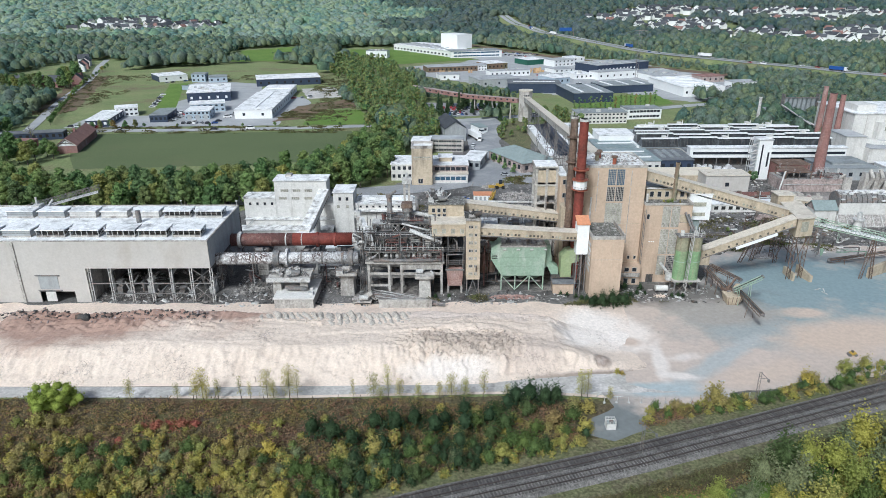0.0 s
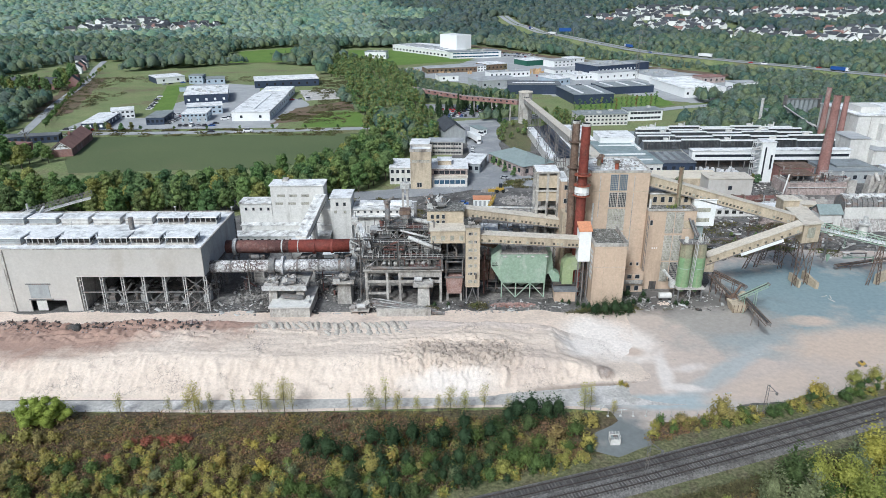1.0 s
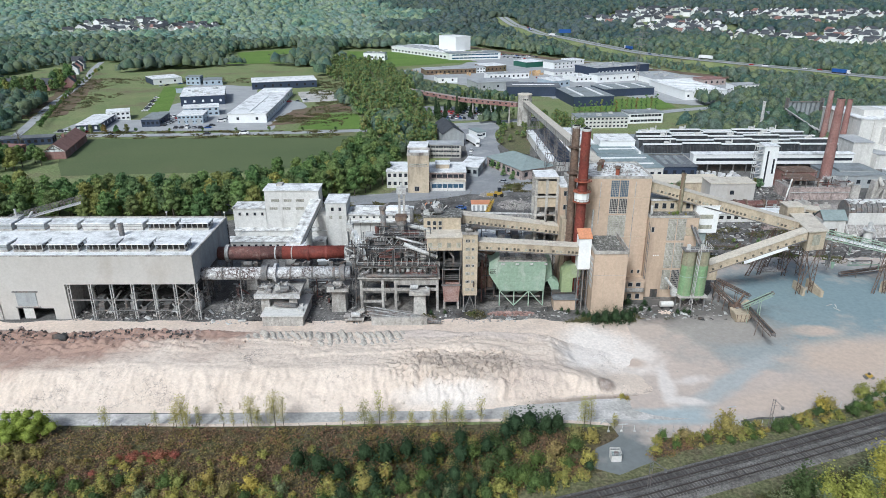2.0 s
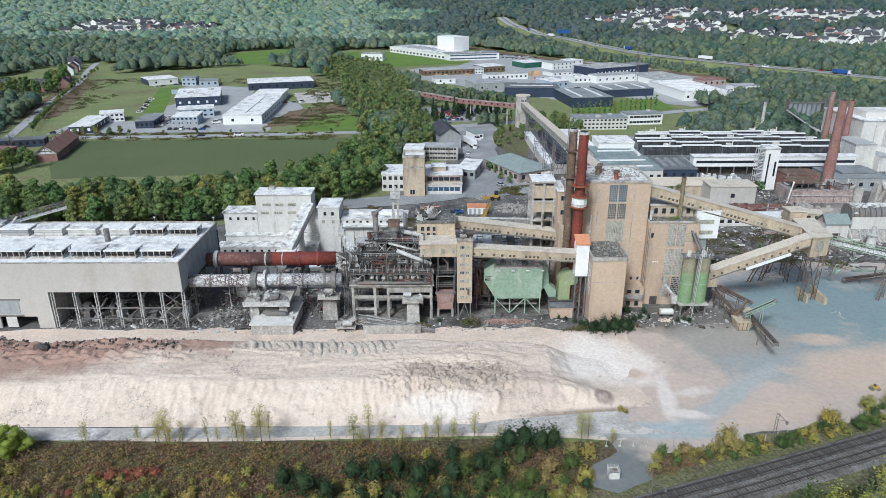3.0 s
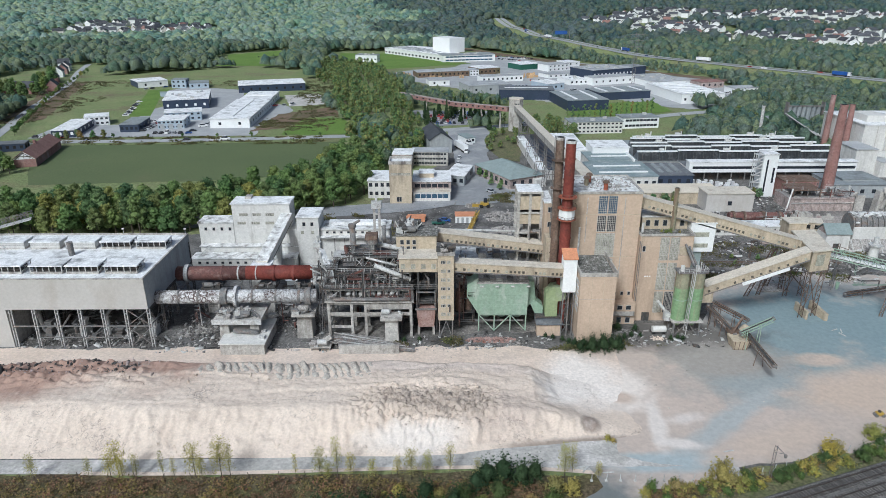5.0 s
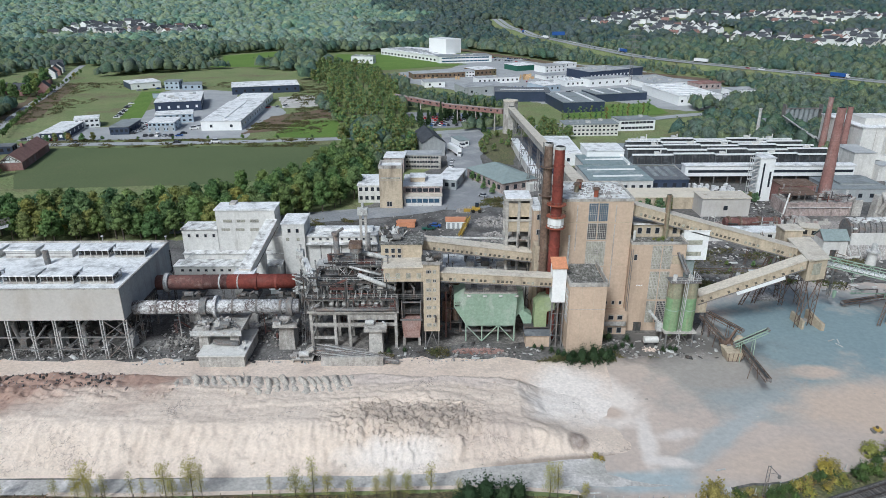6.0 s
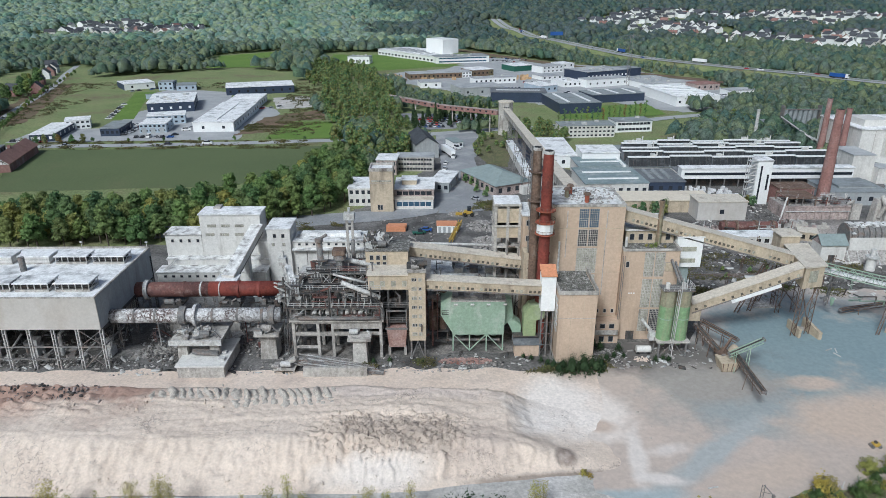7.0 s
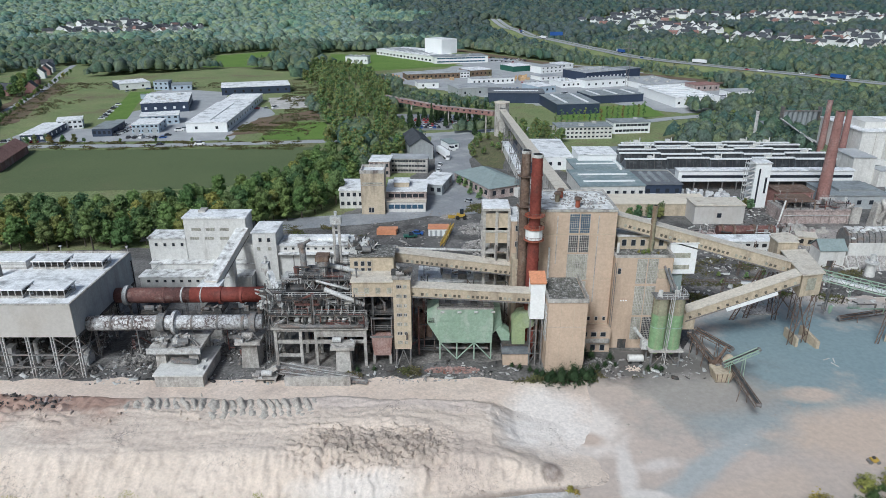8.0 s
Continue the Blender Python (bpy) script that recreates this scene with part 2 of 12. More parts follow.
M = {
    "grass": surface("rough_grass", (0.17, 0.215, 0.09), (0.235, 0.26, 0.12), 0.05, 0.95, bump=0.3, stain=(0.16, 0.13, 0.085), amount=0.42, stain_scale=0.025, fine=20, spread=0.32, speck=0.7),
    "moss": surface("mossy_verge", (0.115, 0.125, 0.06), (0.155, 0.15, 0.08), 0.2, 0.95, bump=0.3, stain=(0.13, 0.105, 0.075), amount=0.5, stain_scale=0.15, fine=8, spread=0.3),
    "lawn": surface("mown_grass", (0.12, 0.20, 0.04), (0.15, 0.23, 0.05), 0.05, 0.95, fine=25, spread=0.15),
    "crop": surface("winter_crop", (0.105, 0.135, 0.062), (0.12, 0.148, 0.068), 0.02, 0.95, fine=60, spread=0.12, stain=(0.15, 0.15, 0.08), amount=0.3, stain_scale=0.012),
    "earth": surface("brown_earth", (0.15, 0.105, 0.075), (0.20, 0.145, 0.10), 0.08, 0.95, bump=0.4, stain=(0.12, 0.12, 0.06), amount=0.6, stain_scale=0.05, fine=12),
    "thicket": surface("bramble_thicket", (0.115, 0.085, 0.058), (0.115, 0.11, 0.05), 0.15, 0.95, bump=0.6, stain=(0.20, 0.115, 0.085), amount=0.4, stain_scale=0.06, fine=10, spread=0.5),
    "lime": surface("lime_spoil", (0.665, 0.56, 0.47), (0.72, 0.615, 0.525), 0.06, 0.95, bump=0.45, stain=(0.59, 0.49, 0.41), amount=0.34, stain_scale=0.22, streak=0.6, fine=26, spread=0.08, speck=2.2,
                    cracks=(((0.34, 0.285, 0.25), 0.5, 0.06, 0.35), ((0.44, 0.375, 0.33), 1.2, 0.06, 0.25), ((0.30, 0.25, 0.215), 0.35, 0.018, 0.6)),
                    zones=(((0.40, 0.275, 0.22), -98, 148.5, 40, 11), ((0.35, 0.23, 0.18), -92, 153.5, 34, 5.5), ((0.40, 0.27, 0.215), -66, 153, 22, 4.2), ((0.58, 0.485, 0.415), 20, 137, 10, 6), ((0.62, 0.53, 0.47), 8, 154, 24, 3.5), ((0.33, 0.265, 0.225), 37.0, 136.5, 2.2, 2.6), ((0.32, 0.265, 0.225), 32, 131.2, 15, 1.3, 6), ((0.47, 0.395, 0.335), 5, 139, 16, 4.5), ((0.73, 0.66, 0.60), 2, 131.2, 10, 3.6), ((0.80, 0.735, 0.68), 37, 150, 9, 11))),
    "wet_lime": surface("grey_lime_silt", (0.50, 0.425, 0.37), (0.56, 0.47, 0.41), 0.05, 0.85, bump=0.12, stain=(0.44, 0.395, 0.36), amount=0.45, stain_scale=0.06, fine=18, spread=0.035, speck=0.9,
                        zones=(((0.235, 0.305, 0.325), 112, 182, 40, 25), ((0.25, 0.315, 0.33), 90, 166, 22, 14), ((0.34, 0.335, 0.315), 74, 158, 16, 14), ((0.34, 0.365, 0.365), 80, 151, 13, 10), ((0.42, 0.435, 0.43), 67, 139, 20, 3.0, 38), ((0.40, 0.45, 0.465), 47, 125.3, 16, 2.8), ((0.565, 0.455, 0.37), 101, 149, 20, 9, 12), ((0.55, 0.45, 0.375), 97, 162, 8, 3),
                               ((0.56, 0.46, 0.385), 73, 132, 16, 4, 24), ((0.76, 0.69, 0.63), 45, 152, 8, 11), ((0.70, 0.64, 0.59), 51, 138, 2.0, 8, -8), ((0.66, 0.60, 0.555), 57.5, 139.3, 4.5, 2.2, 10), ((0.70, 0.645, 0.60), 53.5, 131, 4.5, 1.5, -10), ((0.56, 0.45, 0.375), 46, 146.5, 3.2, 2.2), ((0.17, 0.16, 0.148), 68, 173, 21, 10), ((0.36, 0.335, 0.305), 75, 162, 17, 8), ((0.13, 0.122, 0.115), 56, 175.5, 9, 6), ((0.19, 0.205, 0.205), 35, 114, 9, 11))),
    "track_dust": surface("pale_track_dust", (0.41, 0.395, 0.37), (0.50, 0.48, 0.45), 0.15, 0.95, bump=0.2, stain=(0.66, 0.63, 0.61), amount=0.5, stain_scale=0.10, fine=8, spread=0.15),
    "pink_dust": surface("pink_track_dust", (0.64, 0.53, 0.445), (0.71, 0.60, 0.515), 0.10, 0.95, bump=0.25, stain=(0.47, 0.385, 0.335), amount=0.4, stain_scale=0.08, fine=14, spread=0.10,
                         zones=(((0.80, 0.735, 0.68), 38, 151, 13, 13),)),
    "works_floor": surface("works_yard", (0.125, 0.121, 0.117), (0.215, 0.207, 0.20), 0.12, 0.95, bump=0.3, stain=(0.07, 0.066, 0.062), amount=0.7, stain_scale=0.08, fine=10, spread=0.3,
                           zones=(((0.32, 0.295, 0.275), 158, 258, 44, 14), ((0.36, 0.325, 0.30), 142, 262, 14, 8))),
    "asphalt": surface("worn_asphalt", (0.25, 0.26, 0.275), (0.31, 0.315, 0.325), 0.08, 0.85, bump=0.1, stain=(0.44, 0.44, 0.445), amount=0.5, stain_scale=0.06, fine=14, spread=0.1),
    "road": surface("grey_road", (0.34, 0.35, 0.36), (0.42, 0.425, 0.43), 0.10, 0.85, bump=0.05, fine=14, spread=0.08),
    "concrete": surface("dusty_concrete", (0.39, 0.37, 0.34), (0.50, 0.48, 0.45), 0.25, 0.9, bump=0.2, stain=(0.17, 0.15, 0.135), amount=0.52, stain_scale=0.35, streak=0.25, spread=0.2),
    "pale_cladding": surface("pale_cladding", (0.50, 0.475, 0.445), (0.545, 0.525, 0.50), 0.05, 0.8, bump=0.03, stain=(0.44, 0.405, 0.365), amount=0.45, stain_scale=0.12, streak=0.4, spread=0.035),
    "grey_cladding": surface("grey_cladding", (0.34, 0.36, 0.37), (0.38, 0.40, 0.41), 0.10, 0.8, bump=0.06, stain=(0.28, 0.28, 0.28), amount=0.4, stain_scale=0.25, streak=0.12, spread=0.06),
    "white_roof": surface("dusty_white_roof", (0.73, 0.735, 0.74), (0.82, 0.825, 0.83), 0.12, 0.9, bump=0.15, stain=(0.30, 0.305, 0.31), amount=0.46, stain_scale=0.22, spread=0.13),
    "white_wall": surface("white_render", (0.60, 0.59, 0.565), (0.66, 0.65, 0.625), 0.12, 0.85, bump=0.08, stain=(0.46, 0.445, 0.42), amount=0.42, stain_scale=0.5, streak=0.12, spread=0.08),
    "bright_wall": surface("clean_white_wall", (0.76, 0.77, 0.77), (0.80, 0.81, 0.81), 0.10, 0.7, bump=0.02, spread=0.04),
    "beige": surface("beige_render", (0.505, 0.39, 0.295), (0.55, 0.43, 0.33), 0.10, 0.88, bump=0.08, stain=(0.37, 0.285, 0.215), amount=0.42, stain_scale=0.22, streak=0.12, spread=0.06),
    "tan": surface("tan_render", (0.47, 0.395, 0.295), (0.53, 0.45, 0.34), 0.15, 0.85, bump=0.08, stain=(0.28, 0.235, 0.18), amount=0.52, stain_scale=0.3, streak=0.2, spread=0.12),
    "gallery_roof": surface("dusty_gallery_roof", (0.58, 0.53, 0.45), (0.66, 0.61, 0.53), 0.3, 0.9, bump=0.15, stain=(0.40, 0.34, 0.27), amount=0.45, stain_scale=0.3, spread=0.12),
    "rust": surface("rusty_steel", (0.30, 0.085, 0.05), (0.36, 0.11, 0.065), 0.3, 0.75, 0.0, bump=0.2, stain=(0.15, 0.06, 0.04), amount=0.6, stain_scale=0.35, streak=0.25, spread=0.2),
    "red_paint": surface("flaking_red_paint", (0.155, 0.038, 0.03), (0.225, 0.06, 0.045), 0.3, 0.65, 0.0, bump=0.15, stain=(0.13, 0.045, 0.035), amount=0.5, stain_scale=0.5, streak=0.5, spread=0.2),
    "rust_brown": surface("brown_rust", (0.12, 0.083, 0.064), (0.175, 0.118, 0.088), 0.4, 0.8, 0.0, bump=0.2, stain=(0.27, 0.22, 0.185), amount=0.5, stain_scale=0.4, streak=0.4, spread=0.2),
    "kiln_white": surface("limed_kiln_shell", (0.53, 0.53, 0.535), (0.68, 0.68, 0.68), 0.35, 0.85, bump=0.3, stain=(0.10, 0.075, 0.07), amount=0.58, stain_scale=1.1, spread=0.3, cracks=(((0.10, 0.07, 0.065), 0.8, 0.16, 0.9),)),
    "kiln_dark": surface("dark_kiln_shell", (0.13, 0.07, 0.065), (0.18, 0.085, 0.07), 0.3, 0.75, bump=0.15, stain=(0.33, 0.24, 0.21), amount=0.35, stain_scale=0.5, spread=0.2),
    "steel": surface("dusty_grey_steel", (0.15, 0.15, 0.15), (0.26, 0.255, 0.25), 0.5, 0.7, 0.1, bump=0.15, stain=(0.19, 0.13, 0.10), amount=0.55, stain_scale=0.5, spread=0.25),
    # dark steel, its tone lowered further to deepen shade inside hall and structures
    "dark_steel": surface("dark_grey_steel", (0.06, 0.06, 0.06), (0.10, 0.098, 0.095), 0.5, 0.75, 0.1, bump=0.15, stain=(0.13, 0.09, 0.07), amount=0.5, stain_scale=0.5, spread=0.25),
    "pale_steel": surface("limed_steel", (0.50, 0.50, 0.49), (0.60, 0.60, 0.585), 0.5, 0.75, 0.1, bump=0.15, stain=(0.27, 0.24, 0.22), amount=0.5, stain_scale=0.5, spread=0.2),
    "green_paint": surface("pale_green_paint", (0.27, 0.37, 0.28), (0.31, 0.41, 0.32), 0.15, 0.7, bump=0.08, stain=(0.44, 0.49, 0.43), amount=0.45, stain_scale=0.3, streak=0.6, spread=0.1),
    "silo_green": surface("stained_green_silo", (0.19, 0.31, 0.16), (0.24, 0.36, 0.20), 0.2, 0.7, bump=0.08, stain=(0.30, 0.27, 0.19), amount=0.55, stain_scale=0.5, streak=0.1, spread=0.12),
    "silo_brown": surface("brown_stained_silo", (0.25, 0.255, 0.175), (0.31, 0.30, 0.21), 0.2, 0.75, bump=0.1, stain=(0.21, 0.15, 0.105), amount=0.72, stain_scale=0.6, streak=0.1, spread=0.15),
    "orange": surface("orange_sheet", (0.58, 0.26, 0.14), (0.64, 0.30, 0.17), 0.3, 0.7, spread=0.1),
    "rubble": surface("grey_rubble", (0.30, 0.28, 0.265), (0.42, 0.40, 0.38), 0.8, 0.95, bump=0.5, stain=(0.16, 0.15, 0.14), amount=0.5, stain_scale=0.7, spread=0.35),
    "dark_roof": surface("dark_felt_roof", (0.13, 0.14, 0.155), (0.17, 0.18, 0.195), 0.1, 0.85, bump=0.1, stain=(0.26, 0.27, 0.28), amount=0.35, stain_scale=0.15, spread=0.12),
    "grey_roof": surface("weathered_grey_roof", (0.24, 0.265, 0.275), (0.31, 0.335, 0.345), 0.1, 0.85, bump=0.08, stain=(0.15, 0.16, 0.168), amount=0.5, stain_scale=0.1, spread=0.14),
    "slate": surface("slate_roof", (0.06, 0.065, 0.075), (0.09, 0.095, 0.105), 0.2, 0.75, bump=0.15, spread=0.2, rnd=0.3),
    "green_roof": surface("grey_green_roof", (0.23, 0.28, 0.28), (0.27, 0.32, 0.315), 0.1, 0.85, bump=0.1, spread=0.1),
    "tile": surface("clay_roof_tiles", (0.24, 0.135, 0.115), (0.30, 0.18, 0.155), 0.3, 0.85, bump=0.2, spread=0.15),
    "brick": surface("red_brickwork", (0.25, 0.135, 0.12), (0.31, 0.175, 0.155), 0.2, 0.9, bump=0.2, stain=(0.36, 0.28, 0.26), amount=0.4, stain_scale=0.2, streak=0.4, spread=0.15),
    "pink_stone": surface("pinkish_masonry", (0.37, 0.30, 0.28), (0.44, 0.37, 0.345), 0.2, 0.9, bump=0.25, stain=(0.16, 0.14, 0.13), amount=0.5, stain_scale=0.3, streak=0.4, spread=0.25),
    "navy": surface("navy_cladding", (0.035, 0.05, 0.085), (0.045, 0.06, 0.10), 0.1, 0.5, bump=0.03, spread=0.08),
    "steel_blue": surface("grey_blue_cladding", (0.36, 0.43, 0.50), (0.41, 0.48, 0.55), 0.1, 0.6, bump=0.03, spread=0.06),
    "yellow": surface("yellow_machine_paint", (0.40, 0.27, 0.05), (0.48, 0.33, 0.07), 0.5, 0.5, spread=0.1),
    "red": surface("red_facade_paint", (0.50, 0.03, 0.05), (0.55, 0.04, 0.06), 0.3, 0.5, spread=0.06),
    "ballast": surface("track_ballast", (0.155, 0.148, 0.14), (0.21, 0.20, 0.19), 0.5, 0.95, bump=0.6, stain=(0.09, 0.082, 0.077), amount=0.45, stain_scale=0.12, fine=8, spread=0.4),
    "dark_ballast": surface("brown_ballast", (0.075, 0.07, 0.07), (0.10, 0.095, 0.093), 0.5, 0.95, bump=0.6, fine=8, spread=0.4),
    "sleeper": surface("concrete_sleeper", (0.105, 0.097, 0.092), (0.13, 0.122, 0.115), 1.0, 0.9, spread=0.15, rnd=0.3),
    "rail": surface("rail_steel", (0.10, 0.085, 0.08), (0.13, 0.11, 0.10), 1.0, 0.5, 0.5, spread=0.1),
    "bark": surface("grey_bark", (0.085, 0.07, 0.055), (0.12, 0.10, 0.08), 1.5, 0.95, bump=0.4, spread=0.3),
    "tyre": surface("tyre_rubber", (0.02, 0.02, 0.02), (0.03, 0.03, 0.03), 2.0, 0.9, spread=0.1),
    "stacked_goods": surface("wrapped_goods", (0.62, 0.62, 0.63), (0.74, 0.74, 0.75), 0.6, 0.6, stain=(0.40, 0.40, 0.41), amount=0.4, stain_scale=0.4, spread=0.2, rnd=0.15),
    "timber": surface("sawn_timber", (0.46, 0.31, 0.17), (0.54, 0.38, 0.22), 0.6, 0.9, spread=0.25, rnd=0.25),
    "tipped": surface("grey_brown_spoil", (0.44, 0.40, 0.35), (0.54, 0.495, 0.44), 0.3, 0.95, bump=0.6, stain=(0.32, 0.28, 0.25), amount=0.5, stain_scale=0.3, spread=0.25),
}


def glass(name, tint, rough=0.12):
    m = bpy.data.materials.new(name)
    m.use_nodes = True
    b = m.node_tree.nodes["Principled BSDF"]
    b.inputs["Base Color"].default_value = (*tint, 1)
    b.inputs["Roughness"].default_value = rough
    b.inputs["IOR"].default_value = 1.5
    b.inputs["Specular IOR Level"].default_value = 0.6
    return m


M["faded_red"] = surface("faded_red_plate", (0.33, 0.21, 0.185), (0.40, 0.29, 0.26), 0.4, 0.8, bump=0.1, stain=(0.22, 0.10, 0.075), amount=0.55, stain_scale=0.5, streak=0.4, spread=0.2)
M["shed_glass"] = surface("sooty_shed_glazing", (0.022, 0.025, 0.028), (0.04, 0.043, 0.047), 0.3, 0.45, bump=0.0, stain=(0.11, 0.115, 0.12), amount=0.4, stain_scale=0.3, spread=0.15)
M["stained_roof"] = surface("stained_limed_roof", (0.60, 0.60, 0.59), (0.80, 0.80, 0.79), 0.3, 0.9, bump=0.2, stain=(0.13, 0.12, 0.11), amount=0.56, stain_scale=0.45, spread=0.16)
# dark floor tone: soot, with the shade under hall and frames painted in
M["dark_floor"] = surface("dark_works_floor", (0.085, 0.081, 0.076), (0.15, 0.143, 0.135), 0.2, 0.95, bump=0.3, stain=(0.33, 0.30, 0.275), amount=0.5, stain_scale=0.15, fine=10, spread=0.3,
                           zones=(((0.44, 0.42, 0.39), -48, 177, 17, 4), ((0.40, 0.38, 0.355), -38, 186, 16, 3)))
M["pale_roof"] = surface("pale_grey_roof", (0.36, 0.375, 0.39), (0.46, 0.47, 0.48), 0.08, 0.85, bump=0.06, stain=(0.24, 0.25, 0.26), amount=0.5, stain_scale=0.1, spread=0.1)
M["mossy_gravel"] = surface("mossy_gravel_roof", (0.10, 0.10, 0.088), (0.17, 0.165, 0.15), 0.8, 0.95, bump=0.6, stain=(0.46, 0.45, 0.43), amount=0.58, stain_scale=1.2, fine=8, spread=0.4, speck=3.0)
# darker rubble copy: shade in the hall and under the kilns painted in
M["dark_rubble"] = surface("shaded_rubble", (0.12, 0.112, 0.105), (0.19, 0.18, 0.17), 0.8, 0.95, bump=0.5, stain=(0.33, 0.31, 0.29), amount=0.45, stain_scale=0.8, spread=0.4)
M["olive_paint"] = surface("olive_green_paint", (0.26, 0.32, 0.17), (0.31, 0.37, 0.21), 0.15, 0.7, bump=0.08, stain=(0.36, 0.40, 0.30), amount=0.4, stain_scale=0.3, streak=0.5, spread=0.1)
M["gallery_pane"] = surface("dusty_gallery_pane", (0.085, 0.075, 0.06), (0.14, 0.125, 0.10), 0.8, 0.45, bump=0.0, spread=0.2)
M["cream_roof"] = surface("cream_sheet_roof", (0.66, 0.59, 0.48), (0.72, 0.65, 0.54), 0.1, 0.8, bump=0.05, stain=(0.54, 0.47, 0.38), amount=0.4, stain_scale=0.2, spread=0.06)
M["teal_roof"] = surface("teal_grey_sheet_roof", (0.20, 0.255, 0.265), (0.26, 0.315, 0.325), 0.08, 0.8, bump=0.06, stain=(0.36, 0.385, 0.39), amount=0.45, stain_scale=0.12, spread=0.12)
M["glass"] = glass("dark_window_glass", (0.03, 0.035, 0.045))
M["blue_glass"] = glass("blue_tinted_glass", (0.05, 0.10, 0.16))
M["grimy_glass"] = surface("grimy_glass_blocks", (0.34, 0.34, 0.28), (0.42, 0.41, 0.34), 0.6, 0.5, stain=(0.10, 0.10, 0.09), amount=0.5, stain_scale=0.9, spread=0.25)


def paint(name, c, rough=0.35):
    return surface(name, c, tuple(x * 1.08 for x in c), 1.0, rough, bump=0.0, spread=0.05)


M["car_white"] = paint("white_car_paint", (0.70, 0.70, 0.70))
M["car_silver"] = paint("silver_car_paint", (0.38, 0.39, 0.41))
M["car_black"] = paint("black_car_paint", (0.03, 0.03, 0.035))
M["car_red"] = paint("red_car_paint", (0.38, 0.03, 0.03))
M["car_blue"] = paint("blue_car_paint", (0.03, 0.09, 0.30))
M["car_green"] = paint("dark_green_paint", (0.03, 0.11, 0.08))


# ---- ground ----
def step(a, b, x):
    t = min(1.0, max(0.0, (x - a) / (b - a)))
    return t * t * (3 - 2 * t)


def between(x, xs, ys):
    return float(np.interp(x, xs, ys))


def grid_mesh(xs, ys, height):
    s = Shape()
    s.v = [(x, y, height(x, y)) for y in ys for x in xs]
    n = len(xs)
    s.f = [(j * n + i, j * n + i + 1, (j + 1) * n + i + 1, (j + 1) * n + i) for j in range(len(ys) - 1) for i in range(n - 1)]
    return s


def spaced(a, b, d):
    n = max(1, round((b - a) / d))
    return [a + (b - a) * k / n for k in range(n + 1)]


def far_rise(x, y):
    """The country behind swells into low hills."""
    r = math.hypot(x, y - 200)
    return step(750, 2500, r) * (72 + 14 * math.sin(x / 310 + 1.0) + 10 * math.sin(y / 270))


_gx = spaced(-4800, -860, 200) + spaced(-760, 900, 60) + spaced(1000, 4800, 200)
_gy = spaced(-1500, 0, 250) + spaced(80, 2000, 60) + spaced(2100, 5200, 155)
ground = single("ground", grid_mesh(_gx, _gy, far_rise), M["grass"], "rough autumn grassland reaching to the horizon", "ground", kind="structure", smooth=True)


def sheet(name, ring, z, material, label, ragged=0.0, kind="structure"):
    """A flat piece of ground in a plan outline, with a slightly uneven edge."""
    pts = []
    for (ax, ay), (bx, by) in zip(ring, ring[1:] + ring[:1]):
        n = max(1, int(math.hypot(bx - ax, by - ay) / (2 if ragged >= 1 else 6))) if ragged else 1
        for k in range(n):
            x, y = ax + (bx - ax) * k / n, ay + (by - ay) * k / n
            u = (x * 0.13, y * 0.13, 1.7)
            w = (x * 0.45, y * 0.45, 4.1)
            pts.append((x + ragged * (noise.noise(u) + 0.35 * noise.noise(w)), y + ragged * (noise.noise((u[0], u[1], 8.1)) + 0.35 * noise.noise((w[0], w[1], 9.3)))))
    bm = bmesh.new()
    face = bm.faces.new([bm.verts.new((x, y, z)) for x, y in pts])
    if face.normal.z < 0 or sum((a[0] * b[1] - b[0] * a[1]) for a, b in zip(pts, pts[1:] + pts[:1])) < 0:
        bmesh.ops.reverse_faces(bm, faces=[face])
    bm.normal_update()
    bmesh.ops.triangulate(bm, faces=bm.faces[:])
    me = bpy.data.meshes.new("mesh")
    bm.to_mesh(me)
    bm.free()
    me.materials.append(material)
    return tagged(new(name, me), label, name.split("_")[-1], kind=kind)


def ribbon(name, line, width, z, material, label, kind="structure"):
    """A road or strip along a line of plan points."""
    pts = [Vector((x, y, 0)) for x, y in line]
    fine = []
    for k in range(len(pts) - 1):
        p0, p1, p2, p3 = pts[max(k - 1, 0)], pts[k], pts[k + 1], pts[min(k + 2, len(pts) - 1)]
        for j in range(8):
            t = j / 8
            fine.append(0.5 * ((2 * p1) + (p2 - p0) * t + (2 * p0 - 5 * p1 + 4 * p2 - p3) * t * t + (3 * p1 - p0 - 3 * p2 + p3) * t ** 3))
    fine.append(pts[-1])
    s = Shape()
    for k, p in enumerate(fine):
        d = (fine[min(k + 1, len(fine) - 1)] - fine[max(k - 1, 0)]).normalized()
        n = Vector((-d.y, d.x, 0)) * (width / 2)
        zz = z + far_rise(p.x, p.y)
        s.v += [(*(p + n).xy, zz), (*(p - n).xy, zz)]
    s.f = [(2 * k + 1, 2 * k + 3, 2 * k + 2, 2 * k) for k in range(len(fine) - 1)]
    return single(name, s, material, label, "road", kind=kind)


sheet("works_yard", [(-260, 128), (60, 124), (170, 150), (320, 200), (320, 330), (150, 345), (75, 345), (60, 420), (20, 420), (6, 400), (5, 345), (-12, 300), (-30, 272), (-84, 250), (-170, 238), (-260, 236)], 0.05, M["works_floor"],
                   "dusty grey works yard with dark stains", 3.0)


